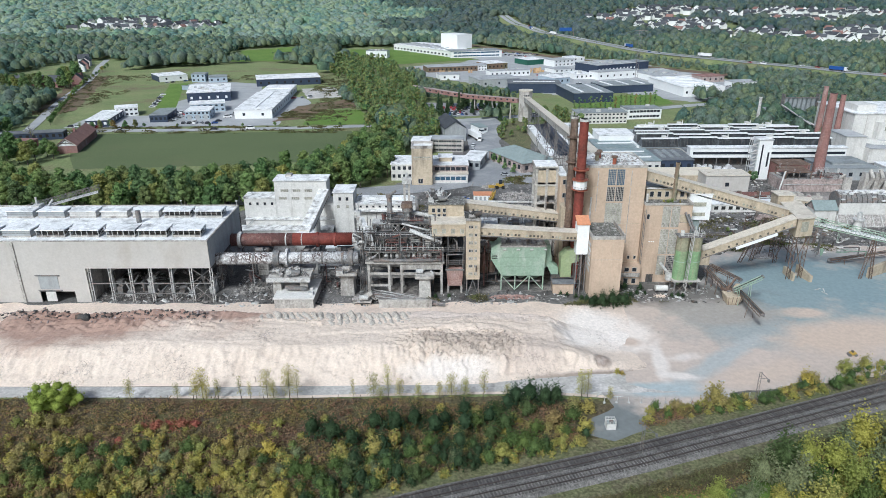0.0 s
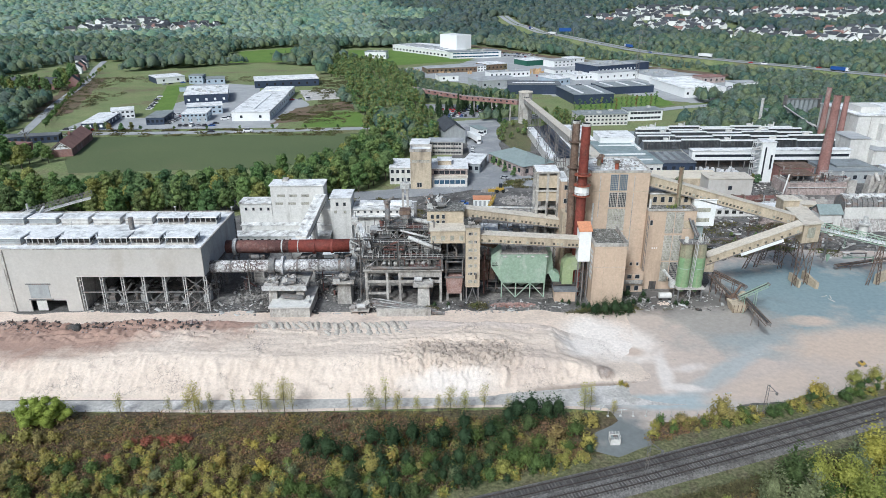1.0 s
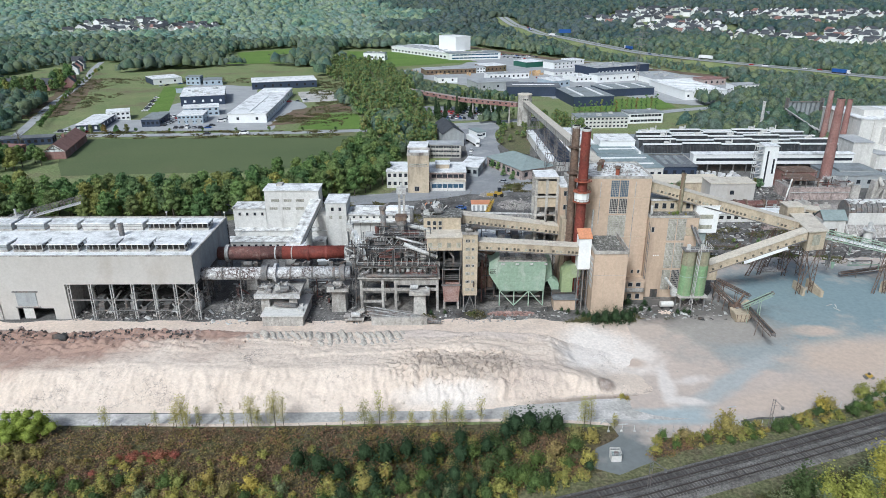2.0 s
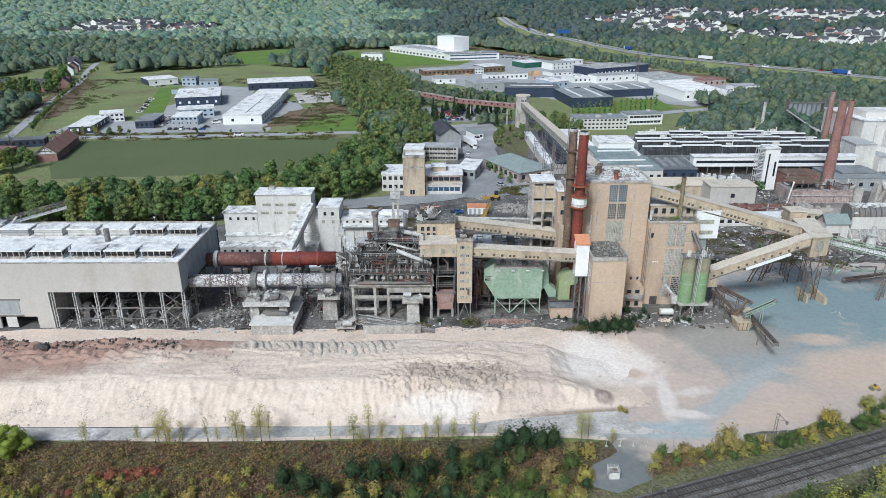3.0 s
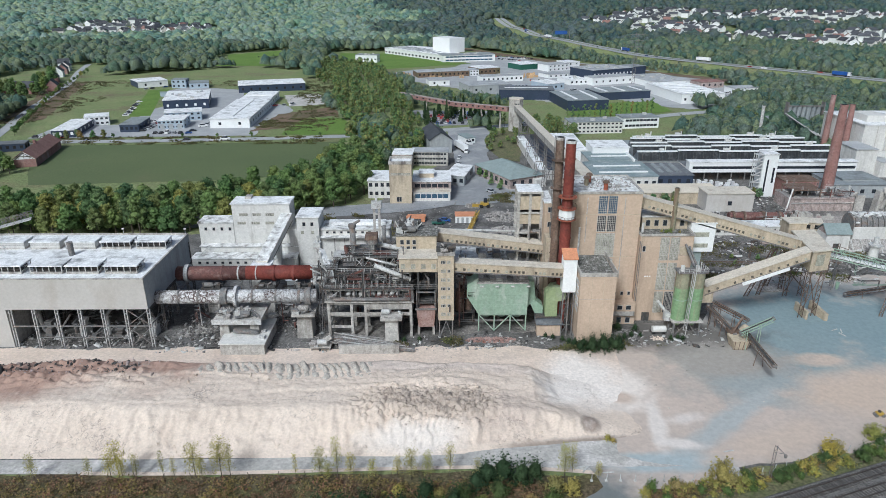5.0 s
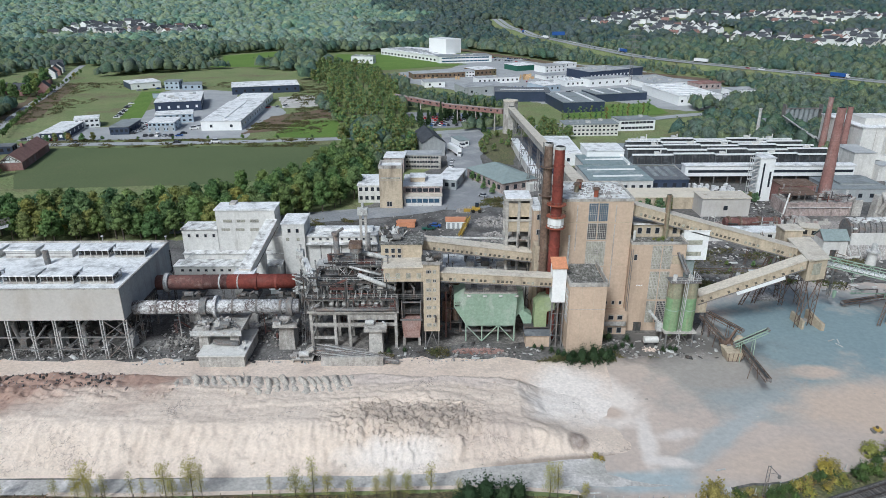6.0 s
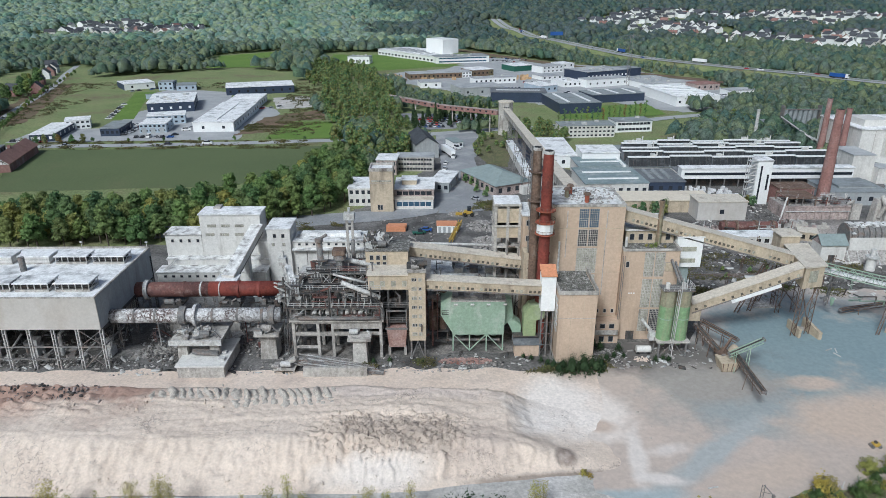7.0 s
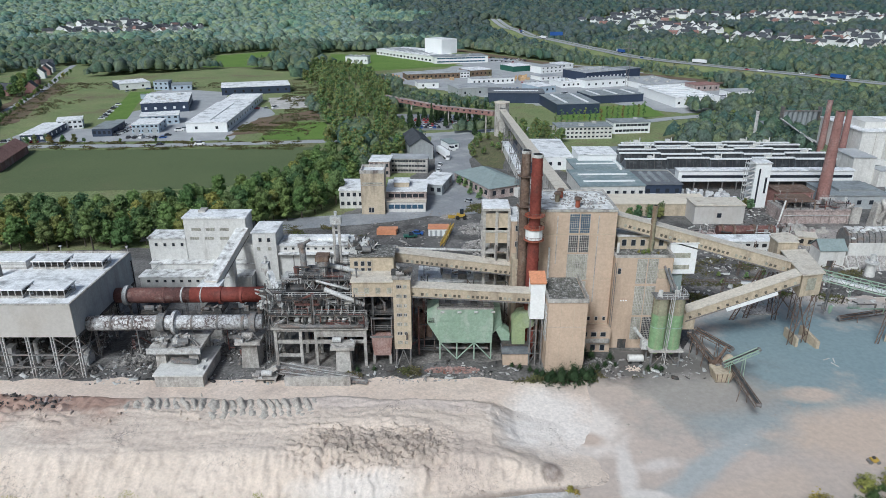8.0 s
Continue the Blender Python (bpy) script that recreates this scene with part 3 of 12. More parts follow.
# lime spoil heap before the works
LIPS = [((-82, -71, -59, -48, -29), (146.6, 148.5, 149.5, 150.5, 148.2), 0.8, 0.9), ((-34, -32, -24, -10, 0, 12, 17), (140.0, 143.2, 144.0, 144.3, 146.0, 143.7, 139.0), 0.7, 0.8),
        ((-86, -60, -44, -39, -28), (139.0, 138.9, 139.7, 137.4, 137.8), 0.45, 0.8), ((6, 16, 24, 28), (157.0, 158.6, 159.0, 156.5), 0.6, 0.8), ((-6, 8, 20, 26), (152.0, 153.5, 154.2, 152.0), 0.5, 0.6)]


def heap_height(x, y):
    x0, x = x, x + (2.2 * noise.noise((x * 0.1, y * 0.13, 51)) + 1.0 * noise.noise((x * 0.4, y * 0.4, 53)) if x > 20 else 0.0) * step(20, 34, x)
    crest = between(x, [-180, -110, -80, -57, -30, -12, -1, 10, 20, 30, 40, 50, 58], [4.2, 4.4, 4.7, 4.9, 4.5, 5.0, 5.7, 5.3, 4.5, 3.2, 0.9, 0.0, -0.2])
    foot = 127.2 + 0.8 * noise.noise((x * 0.05, 0, 3)) + between(x, [8, 18, 34, 45, 58], [0, 2.2, 4.2, 4.0, 1.0])
    top = 137.5 + 2.0 * noise.noise((x * 0.04, 2, 5))
    plateau = between(x, [-180, -100, -60, -20, 10, 26.5, 32.0, 42, 58], [4.2, 4.3, 4.6, 4.4, 4.7, 3.6, 0.9, 0.1, -0.2])
    back = 161.0 + 1.6 * noise.noise((x * 0.06, 4, 1)) - 6.0 * step(10, 58, x)
    f = 0.45 * step(foot, top, y) + 0.55 * min(1.0, max(0.0, (y - foot) / (top - foot))) ** 0.85
    h = f * (crest + (plateau - crest) * step(top - 1.0, 147.5, y)) * (1 - 0.06 * step(147, 154, y) - 0.94 * step(back - 7, back, y))
    on = step(0.2, 1.6, h)
    # rills down the front face
    face = step(foot, foot + 3, y) * (1 - step(top - 2, top + 1.5, y))
    w_ = 0.5 + 0.5 * noise.noise((x * 0.05, y * 0.1, 21))
    g_ = noise.noise((x * 0.16, y * 0.05, 31))
    h -= on * face * (0.25 + 0.5 * max(0.0, g_)) * (0.25 + 0.9 * step(-22, -4, x)) * (1 - 2.2 * abs(noise.noise((x * 0.55 + 0.8 * noise.noise((x * 0.2, y * 0.35, 5)), y * 0.10, 41))))
    h -= on * face * 0.22 * abs(noise.noise((x * 1.3, y * 0.35, 47)))
    h += on * face * (w_ * 0.6 * noise.noise((x * 0.7 + 0.6 * noise.noise((x * 0.2, y * 0.3, 1)), y * 0.18, 0)) + 0.25 * noise.noise((x * 0.35, y * 0.5, 7)) + 0.14 * noise.noise((x * 1.4, y * 0.8, 17)))
    # crumbling edge and trodden top
    rough = step(-30, -8, x) * on
    h += rough * (0.18 * noise.noise((x0 * 0.3, y * 0.5, 61)) + 0.2 * (0.3 + face) * abs(noise.noise((x0 * 1.1, y * 1.3, 63))) - 0.45 * face * abs(noise.noise((x0 * 0.8, y * 0.3, 67))))
    h += 0.10 * on * noise.noise((x0 * 1.5, y * 1.5, 71))
    # lips and breaks where the spoil was pushed over in turn
    for xs, ys, a_, w_l in LIPS:
        if xs[0] - 2 < x0 < xs[-1] + 2:
            yl = between(x0, xs, ys) + 0.9 * noise.noise((x0 * 0.22, 3, xs[0])) + 0.35 * noise.noise((x0 * 0.9, 5, xs[0]))
            e_ = step(xs[0] - 2, xs[0] + 3, x0) * (1 - step(xs[-1] - 3, xs[-1] + 2, x0))
            h += on * e_ * 0.6 * a_ * (0.5 + 0.9 * abs(noise.noise((x0 * 0.5, y * 0.5, 9)))) * (math.exp(-(y - yl) / (w_l * 14.0)) if y > yl else math.exp(-((yl - y) / (0.45 * w_l)) ** 2))
    # torn ridges and gullies
    t_ = 1 - abs(noise.noise((x0 * 0.42 + 0.5 * noise.noise((x0 * 0.3, y * 0.3, 2)), y * 0.55, 83))) * 2.2
    h += on * (0.03 + 0.10 * step(-14, -2, x0) * (1 - step(26, 34, x0))) * max(-0.4, t_ - 0.35) * (0.25 + 0.75 * step(-0.05, 0.3, noise.noise((x0 * 0.07, y * 0.12, 87))))
    # broken lumps on the tall mound
    m = math.exp(-(((x - 4) / 13.5) ** 2 + ((y - 138.5) / 6.0) ** 2))
    if m > 0.05:
        # a dried crust broken into flat plates, the cracks drawn out along the mound
        u_, v_ = x0 * 0.42 + 0.8 * noise.noise((x0 * 0.35, y * 0.5, 1)), y * 0.95 + 0.8 * noise.noise((x0 * 0.4, y * 0.4, 4))
        d_ = noise.voronoi((u_, v_, 0))[0]
        e_ = noise.voronoi((u_ * 2.3, v_ * 2.1, 3))[0]
        crust = step(133.5, 136.5, y + 1.5 * noise.noise((x0 * 0.3, 7, 2))) * step(0.1, 0.45, m)
        h -= crust * (0.95 * (1 - step(0.0, 0.16, d_[1] - d_[0])) + 0.4 * (1 - step(0.0, 0.2, e_[1] - e_[0])))
        h += crust * 0.35 * noise.noise((math.floor(u_ * 1.1) * 3.3, math.floor(v_ * 0.9) * 2.7, 6))
        # smooth slumps below it
        h += (1 - crust) * m * 0.9 * noise.noise((x0 * 0.38, y * 0.10, 2))
    h += m * (0.5 * noise.noise((x * 0.45, y * 0.6, 2)) + 0.25 * abs(noise.noise((x * 0.9, y * 1.0, 9))))
    h += on * (0.35 * noise.noise((x * 0.08, y * 0.16, 4)) + 0.16 * noise.noise((x * 0.3, y * 0.45, 6)) + 0.10 * abs(noise.noise((x * 0.9, y * 0.9, 14))))
    # broken ground to the west
    west = (1 - step(-64, -50, x)) * step(143, 147, y)
    h += west * on * (1.4 * abs(noise.noise((x * 0.33, y * 0.45, 11))) + 0.7 * abs(noise.noise((x * 1.1, y * 1.3, 3))))
    return max(h, -0.3) if h > 0.04 else -0.3


spoil_heap = single("spoil_heap", grid_mesh(spaced(-112, 60, 0.32), spaced(125.5, 163, 0.32), heap_height), M["lime"],
                    "long heap of pinkish white lime spoil with rilled flanks", "spoil heap", kind="stuff", smooth=True)



def load_height(x, y):
    """Tipped loads standing close together on the heap's plateau."""
    h = 0.0
    for yc, ph, a, wd in ((152.6, 0.0, 1.25, 2.3), (149.2, 0.45, 0.7, 1.2)):
        u = (x + 0.35 * (y - yc) + 1.7 * noise.noise((x * 0.23, y * 0.15, 3))) / 1.9 + ph
        w = abs(u % 1.0 - 0.5) * 2
        h = max(h, (a + 1.0 * noise.noise((math.floor(u) * 3.1, yc, 2))) * max(0.0, 1 - w ** 1.3) * math.exp(-((y - yc - 1.2 * noise.noise((x * 0.2, 1, 2))) / wd) ** 2) * (1.0 if wd > 2 else step(-32, -26, x)))
    e = step(-49, -44, x) * (1 - step(-12, -7, x))
    return heap_height(x, y) - 0.25 + 0.85 * h * e + (0.3 * noise.noise((x * 1.3, y * 1.3, 5)) if h > 0.1 else 0)


single("tipped_loads", grid_mesh(spaced(-49, -7, 0.3), spaced(147.4, 156.6, 0.3), load_height), M["tipped"], "rows of tipped grey-brown spoil loads on the heap", "spoil loads", kind="stuff", smooth=True)

# surfaces round the heap
sheet("dirt_road", [(-260, 156), (-60, 155), (10, 152), (40, 140), (62, 134), (72, 150), (73, 162), (74, 173), (64, 177), (52, 171), (38, 167.5), (20, 169.2), (-20, 168.0), (-50, 168.0), (-100, 168.8), (-260, 168.6)], 0.19, M["pink_dust"], "pinkish trodden lime track along the works", 2.4)
sheet("silt_yard", [(56, 124), (100, 131), (160, 150), (190, 190), (170, 208), (130, 212), (112, 212), (84, 203), (80, 188), (76, 181), (60, 180), (51, 173), (49, 160), (46, 148), (42, 142), (40, 128)], 0.23, M["wet_lime"], "blue-grey silt yard with pale pinkish drifts", 2.0)
sheet("foot_strip", [(8, 126.5), (46, 126.0), (47, 132), (34, 134), (18, 131.5)], 0.17, M["track_dust"], "grey trodden strip at the foot of the heap", 1.0)
ribbon("haul_road", [(-260, 126.0), (-100, 125.0), (-36, 125.0), (14, 126.2), (40, 124.5), (62, 122.5)], 4.0, 0.20, M["track_dust"], "pale haul road at the foot of the heap")
ribbon("lime_edge", [(-60, 123.0), (-36, 122.9), (14, 124.3), (38, 122.4)], 1.0, 0.26, M["lime"], "white lime edge strip beside the haul road")
sheet("silt_flat", [(28, 110), (33, 107.5), (40, 110.5), (44, 118), (60, 121), (58, 125), (34, 124), (36, 119), (30, 115)], 0.27, M["wet_lime"], "grey silt patch round the pump hut", 1.0)
sheet("bank", [(-300, 78), (120, 78), (170, 140), (150, 148), (100, 131), (66, 121.5), (36, 122.0), (0, 123.0), (-60, 122.6), (-300, 123)], 0.08, M["thicket"], "brown bramble and scrub bank", 1.5)
sheet("lower_meadow", [(20, 60), (180, 60), (180, 128), (110, 110), (60, 97), (30, 92)], 0.12, M["lawn"], "grassy strip below the railway", 1.0)
# dark sheet that adds the shade under hall, kilns and frames by colour
sheet("hall_floor", [(-99, 171.0), (-64, 171.5), (-50, 180), (-24, 181), (-22, 173.5), (10, 173.5), (13, 176), (40, 176), (52, 174), (62, 180), (74, 181), (76, 200), (58, 206), (-70, 201.5), (-99, 200)], 0.14, M["dark_floor"], "dark littered floor under the kilns and frames", 2.6)
# the site behind
sheet("crop_field", [(-208, 393), (-50, 401), (-46, 356), (-62, 334), (-84, 322), (-179, 314), (-200, 350)], 0.10, M["crop"], "green winter crop field with a worn margin", 1.0)
sheet("field_edge", [(-50, 402), (-209, 394), (-209, 396), (-50, 404)], 0.13, M["grass"], "grass verge of the field")
ribbon("field_road", [(-420, 405), (-250, 399), (-214, 402), (-129, 406), (-50, 415), (-20, 420)], 8.0, 0.22, M["road"], "grey country road along the field")
ribbon("lane", [(-250, 394), (-262, 430), (-290, 510), (-329, 637), (-364, 725), (-390, 800)], 6.0, 0.25, M["road"], "narrow lane lined with young trees")
sheet("estate_plot", [(-246, 413), (-60, 423), (-66, 470), (-84, 520), (-80, 600), (-120, 640), (-270, 660), (-330, 640), (-280, 500)], 0.12, M["grass"], "rough grass of the business estate", 2.0)
sheet("estate_yard", [(-236, 412), (-104, 418), (-106, 440), (-98, 500), (-106, 520), (-150, 560), (-160, 600), (-215, 620), (-225, 596), (-182, 560), (-205, 500), (-190, 452), (-236, 450)], 0.18, M["road"], "pale paved yards between business halls", 1.0)
sheet("estate_gravel", [(-120, 570), (-94, 579), (-75, 528), (-104, 518)], 0.20, M["track_dust"], "gravel storage plot", 1.5)
sheet("estate_lawn", [(-206, 480), (-192, 482), (-216, 560), (-226, 606), (-241, 600)], 0.24, M["lawn"], "bright green lawn strip", 0.5)
sheet("earth_strip", [(-285, 452), (-258, 470), (-318, 650), (-338, 640)], 0.17, M["earth"], "ploughed brown earth strip", 3.0)
sheet("earth_patch", [(-110, 428), (-106, 486), (-75, 513), (-58, 484), (-82, 474), (-92, 440)], 0.21, M["earth"], "bare earth beside the white hall", 2.0)
sheet("estate_meadow", [(-90, 420), (-50, 420), (-57, 472), (-84, 472)], 0.23, M["lawn"], "green paddock beside the estate", 3.0)
sheet("far_meadow", [(-240, 775), (-178, 778), (-198, 960), (-262, 900)], 0.25, M["lawn"], "bright meadow among the woods", 5.0)
sheet("factory_lawn", [(-124, 915), (-112, 780), (-81, 758), (-58, 742), (40, 790), (8, 815), (-66, 910)], 0.25, M["lawn"], "lawn round the white factory", 4.0)
sheet("sports_pitch", [(92, 478), (128, 476), (168, 492), (166, 535), (130, 528), (127, 503), (96, 492)], 0.25, M["lawn"], "green lawn before the navy halls", 1.0)
sheet("trade_yard", [(-30, 660), (60, 560), (92, 530), (130, 555), (180, 500), (260, 520), (250, 650), (200, 760), (60, 880), (20, 760), (-40, 720)], 0.16, M["road"], "paved trading estate yards", 4.0)
ribbon("access_road", [(-40, 418), (12, 432), (60, 447), (110, 452), (170, 482), (230, 500)], 9.0, 0.30, M["road"], "main road past the works gate")
ribbon("gate_road", [(20, 434), (24, 400), (24, 360), (24, 325), (18, 300), (0, 284), (-40, 274), (-90, 262)], 13.0, 0.24, M["asphalt"], "broad asphalt works road")
sheet("forecourt", [(10, 430), (34, 436), (40, 400), (30, 370), (34, 330), (40, 305), (46, 292), (20, 282), (0, 284), (8, 300), (14, 340), (12, 390)], 0.21, M["asphalt"], "grey asphalt forecourt with pale wear", 1.0)
sheet("car_park", [(-16, 500), (42, 496), (44, 452), (6, 444), (-8, 470)], 0.20, M["asphalt"], "asphalt car park under conifers", 1.0)
sheet("grass_island", [(33, 415), (52, 440), (50, 385), (46, 352), (36, 360), (31, 385)], 0.33, M["moss"], "mossy grass island beside the works road", 1.0)
MW = [(118, 1400), (127, 1256), (143, 1193), (154, 1103), (179, 1038), (212, 904), (238, 806), (299, 712), (348, 649), (379, 600), (470, 510), (600, 420)]


def embankment(line, half, foot, z, material, label):
    s = Shape()
    pts = [Vector((x, y, 0)) for x, y in line]
    for k, p in enumerate(pts):
        d = (pts[min(k + 1, len(pts) - 1)] - pts[max(k - 1, 0)]).normalized()
        n = Vector((-d.y, d.x, 0))
        g = far_rise(p.x, p.y)
        for o, zz in ((-foot, -0.5), (-half, z), (half, z), (foot, -0.5)):
            q = p + n * o
            s.v.append((q.x, q.y, g + zz))
    s.f = [(4 * k + j, 4 * k + j + 1, 4 * k + 5 + j, 4 * k + 4 + j) for k in range(len(pts) - 1) for j in range(3)]
    return single("embankment", s, material, label, "embankment", kind="structure")


embankment(MW, 10.5, 24.0, 6.0, M["grass"], "grassy motorway embankment")
ribbon("motorway", MW, 19.0, 6.5, M["road"], "pale motorway on a bank through the woods")
ribbon("motorway_strip", MW, 2.4, 6.9, M["grass"], "green central strip of the motorway")
ribbon("cleared_strip", [(20, 1000), (100, 860), (160, 770), (220, 700), (280, 640)], 18.0, 0.3, M["earth"], "cleared brown strip beside the motorway")


# ---- railway ----
TRACK = [(-60, 73.6), (0, 93.7), (17, 98.8), (34, 104.0), (59, 112.5), (99, 126.5), (190, 160)]


def track_point(d):
    """A point and direction d metres along the line of the inner rails."""
    left = d
    for (ax, ay), (bx, by) in zip(TRACK, TRACK[1:]):
        n = math.hypot(bx - ax, by - ay)
        if left <= n:
            return Vector((ax + (bx - ax) * left / n, ay + (by - ay) * left / n, 0)), Vector((bx - ax, by - ay, 0)) / n
        left -= n
    return Vector((*TRACK[-1], 0)), Vector((TRACK[-1][0] - TRACK[-2][0], TRACK[-1][1] - TRACK[-2][1], 0)).normalized()


_bed = Shape()
_n = 0
for d in range(0, 262, 4):
    p, t = track_point(d)
    s_ = Vector((-t.y, t.x, 0))
    for off, z in ((2.2, 0.1), (1.6, 0.55), (-5.0, 0.55), (-6.0, 0.1)):
        _bed.v.append((p.x + s_.x * off, p.y + s_.y * off, z))
    if _n:
        b0 = 4 * (_n - 1)
        _bed.f += [(b0 + k, b0 + k + 1, b0 + 5 + k, b0 + 4 + k) for k in range(3)]
    _n += 1
_bed.f = [f[::-1] for f in _bed.f]
trackbed = single("trackbed", _bed, M["ballast"], "grey ballast bed of a double-track railway", "trackbed", kind="structure")
for off, wide in ((3.7, 3.8), (-7.4, 3.4)):
    _line = []
    for d in range(0, 262, 12):
        p, t = track_point(d)
        _line.append((p.x - t.y * off, p.y + t.x * off))
    ribbon("verge", _line, wide, 0.15, M["moss"], "mossy grass verge beside the railway")
for k, off in enumerate((0.0, -3.45)):
    line = root("railway_track", (*track_point(60)[0].xy, 0.55), ("railway track with dark ballast and worn rails", "railway track with pale ballast and worn rails")[k], "railway track", "tracks of the line")
    strip = Shape()
    rails = [Shape(), Shape()]
    prev = None
    for d in range(20, 250, 5):
        p, t = track_point(d)
        s_ = Vector((-t.y, t.x, 0))
        c = p + s_ * off
        for r, o in zip(rails, (0.75, -0.75)):
            q_ = c + s_ * o
            r.v += [(q_.x + s_.x * a_, q_.y + s_.y * a_, z_) for a_, z_ in ((-0.07, 0.71), (0.07, 0.71), (0.07, 0.89), (-0.07, 0.89))]
            if prev:
                n_ = len(r.v) - 8
                r.f += [(n_ + j, n_ + 4 + j, n_ + 4 + (j + 1) % 4, n_ + (j + 1) % 4) for j in range(4)]
        prev = (c, s_)
        strip.v += [(*(c + s_ * 1.25).xy, 0.585), (*(c - s_ * 1.25).xy, 0.585)]
    strip.f = [(2 * k + 1, 2 * k + 3, 2 * k + 2, 2 * k) for k in range(len(strip.v) // 2 - 1)]
    part("crib_ballast", strip, M["dark_ballast"] if k == 0 else M["ballast"], line)
    for r in rails:
        part("rail", r, M["rail"], line)
    me = mesh_of(Shape().box(-0.14, 0.14, -1.3, 1.3, 0, 0.2), M["sleeper"])
    for j in range(215):
        p, t = track_point(55 + j * 0.66)
        ob = new("sleeper", me)
        ob.parent = line
        c = p + Vector((-t.y, t.x, 0)) * off
        ob.matrix_parent_inverse = Matrix.Translation(-line.location)
        ob.matrix_basis = Matrix.Translation((c.x, c.y, 0.52)) @ Matrix.Rotation(math.atan2(t.y, t.x), 4, "Z")


# ---- parts used on many buildings ----
def window_front(parent, x0, x1, z0, z1, y, nx, nz, pane=None, bars=None, bar=0.12):
    """A window in a wall that faces the railway: lattice frame and its pane, set 8 cm proud of the wall."""
    s = Shape()
    for k in range(nx + 1):
        x = x0 + (x1 - x0) * k / nx
        s.box(x - bar / 2, x + bar / 2, y - 0.12, y - 0.02, z0, z1)
    fine = nx * nz > 4
    for k in range(nz + 1):
        z = z0 + (z1 - z0) * k / nz
        s.box(x0, x1, y - 0.11, y - 0.025, z - bar / 2, z + bar / 2)
    if fine:
        # a close grid of thin bars before one glazed field
        w = part("window", Shape().box(x0, x1, y - 0.07, y - 0.03, z0, z1), pane or M["glass"], parent)
        tagged(part("glazing_grid", s, bars or M["concrete"], w), kind="stuff")
        return w
    w = part("window", s, bars or M["concrete"], parent)
    part("pane", Shape().box(x0, x1, y - 0.07, y - 0.03, z0, z1), pane or M["glass"], w)
    return w


def windows_row(parent, x0, x1, n, width, z0, z1, y, pane=None, bars=None, nx=1, nz=1):
    for k in range(n):
        x = x0 + (x1 - x0 - width) * (k / max(1, n - 1))
        window_front(parent, x, x + width, z0, z1, y, nx, nz, pane, bars, 0.10)


def railing(parent, line, z, h=1.1, material=None, gap=2.0):
    s = Shape()
    for (ax, ay), (bx, by) in zip(line, line[1:]):
        n = max(1, round(math.hypot(bx - ax, by - ay) / gap))
        for k in range(n + 1):
            x, y = ax + (bx - ax) * k / n, ay + (by - ay) * k / n
            s.box(x - 0.04, x + 0.04, y - 0.04, y + 0.04, z, z + h)
        for hh in (h, h * 0.55):
            s.beam((ax, ay, z + hh), (bx, by, z + hh), 0.07)
    return part("railing", s, material or M["pale_steel"], parent)


def lattice_leg(s, p, q, wide, depth, w=0.16):
    """A latticed post between p and q in the x-z plane."""
    p, q = Vector(p), Vector(q)
    o = Vector((wide / 2, 0, 0))
    s.beam(p - o, q - o, w, w).beam(p + o, q + o, w, w)
    n = max(2, int((q - p).length / (wide * 1.3)))
    for k in range(n):
        a, b = p.lerp(q, k / n), p.lerp(q, (k + 1) / n)
        s.beam(a - o if k % 2 else a + o, b + o if k % 2 else b - o, w * 0.6, w * 0.6)


def rubble_pile(name, x, y, rx, ry, h, n, size, material, label, seed=0, z=0.0):
    """Broken lumps heaped on the ground."""
    rng = random.Random(seed)
    s = Shape()
    for _ in range(n):
        a, r = rng.uniform(0, math.tau), math.sqrt(rng.random())
        px_, py_ = x + rx * r * math.cos(a), y + ry * r * math.sin(a)
        d = size * rng.uniform(0.4, 1.3)
        hz = z + h * (1 - r) * rng.random()
        m = Matrix.Rotation(rng.uniform(0, 6.3), 3, Vector((rng.random(), rng.random(), rng.random() + 0.1)).normalized())
        vs = [Vector((px_, py_, hz + d * 0.2)) + m @ Vector((a_ * d * 0.6, b_ * d * 0.45, c_ * d * 0.35)) for a_, b_, c_ in
              ((-1, -1, -1), (1, -1, -1), (1, 1, -1), (-1, 1, -1), (-0.8, -0.8, 1), (0.9, -0.7, 1), (0.7, 0.9, 1), (-0.9, 0.8, 1))]
        s.add(vs, [(3, 2, 1, 0), (4, 5, 6, 7), (0, 1, 5, 4), (1, 2, 6, 5), (2, 3, 7, 6), (3, 0, 4, 7)])
    return single(name, s, material, label, "rubble", kind="stuff")


# ---- kiln hall ----
hall = root("kiln_hall", (-110, 185, 0), "pale clad kiln hall, open below, with dusty white flat roof", "industrial hall")
HX0, HX1, HY0, HY1, HZ, HC = -170.0, -64.8, 169.8, 200.8, 18.4, 10.4
part("front_cladding", Shape().box(-99.6, HX1, HY0, HY0 + 0.3, HC, HZ), M["pale_cladding"], hall)
for x0, x1, z0 in ((HX0, -113.6, 0), (-113.6, -107.4, 3.6), (-107.4, -103.8, 3.4), (-103.8, -99.6, 0)):
    part("front_panel", Shape().box(x0, x1, HY0, HY0 + 0.4, z0, HZ), M["pale_cladding"], hall)
part("pilaster", Shape().box(-118.6, -117.9, HY0 - 0.3, HY0, 0, HZ), M["concrete"], hall)
# gable in a darker grey than the front: its shaded side painted in
part("gable_cladding", Shape().box(HX1 - 0.3, HX1, HY0 + 0.3, HY1, HC, HZ), M["grey_cladding"], hall)
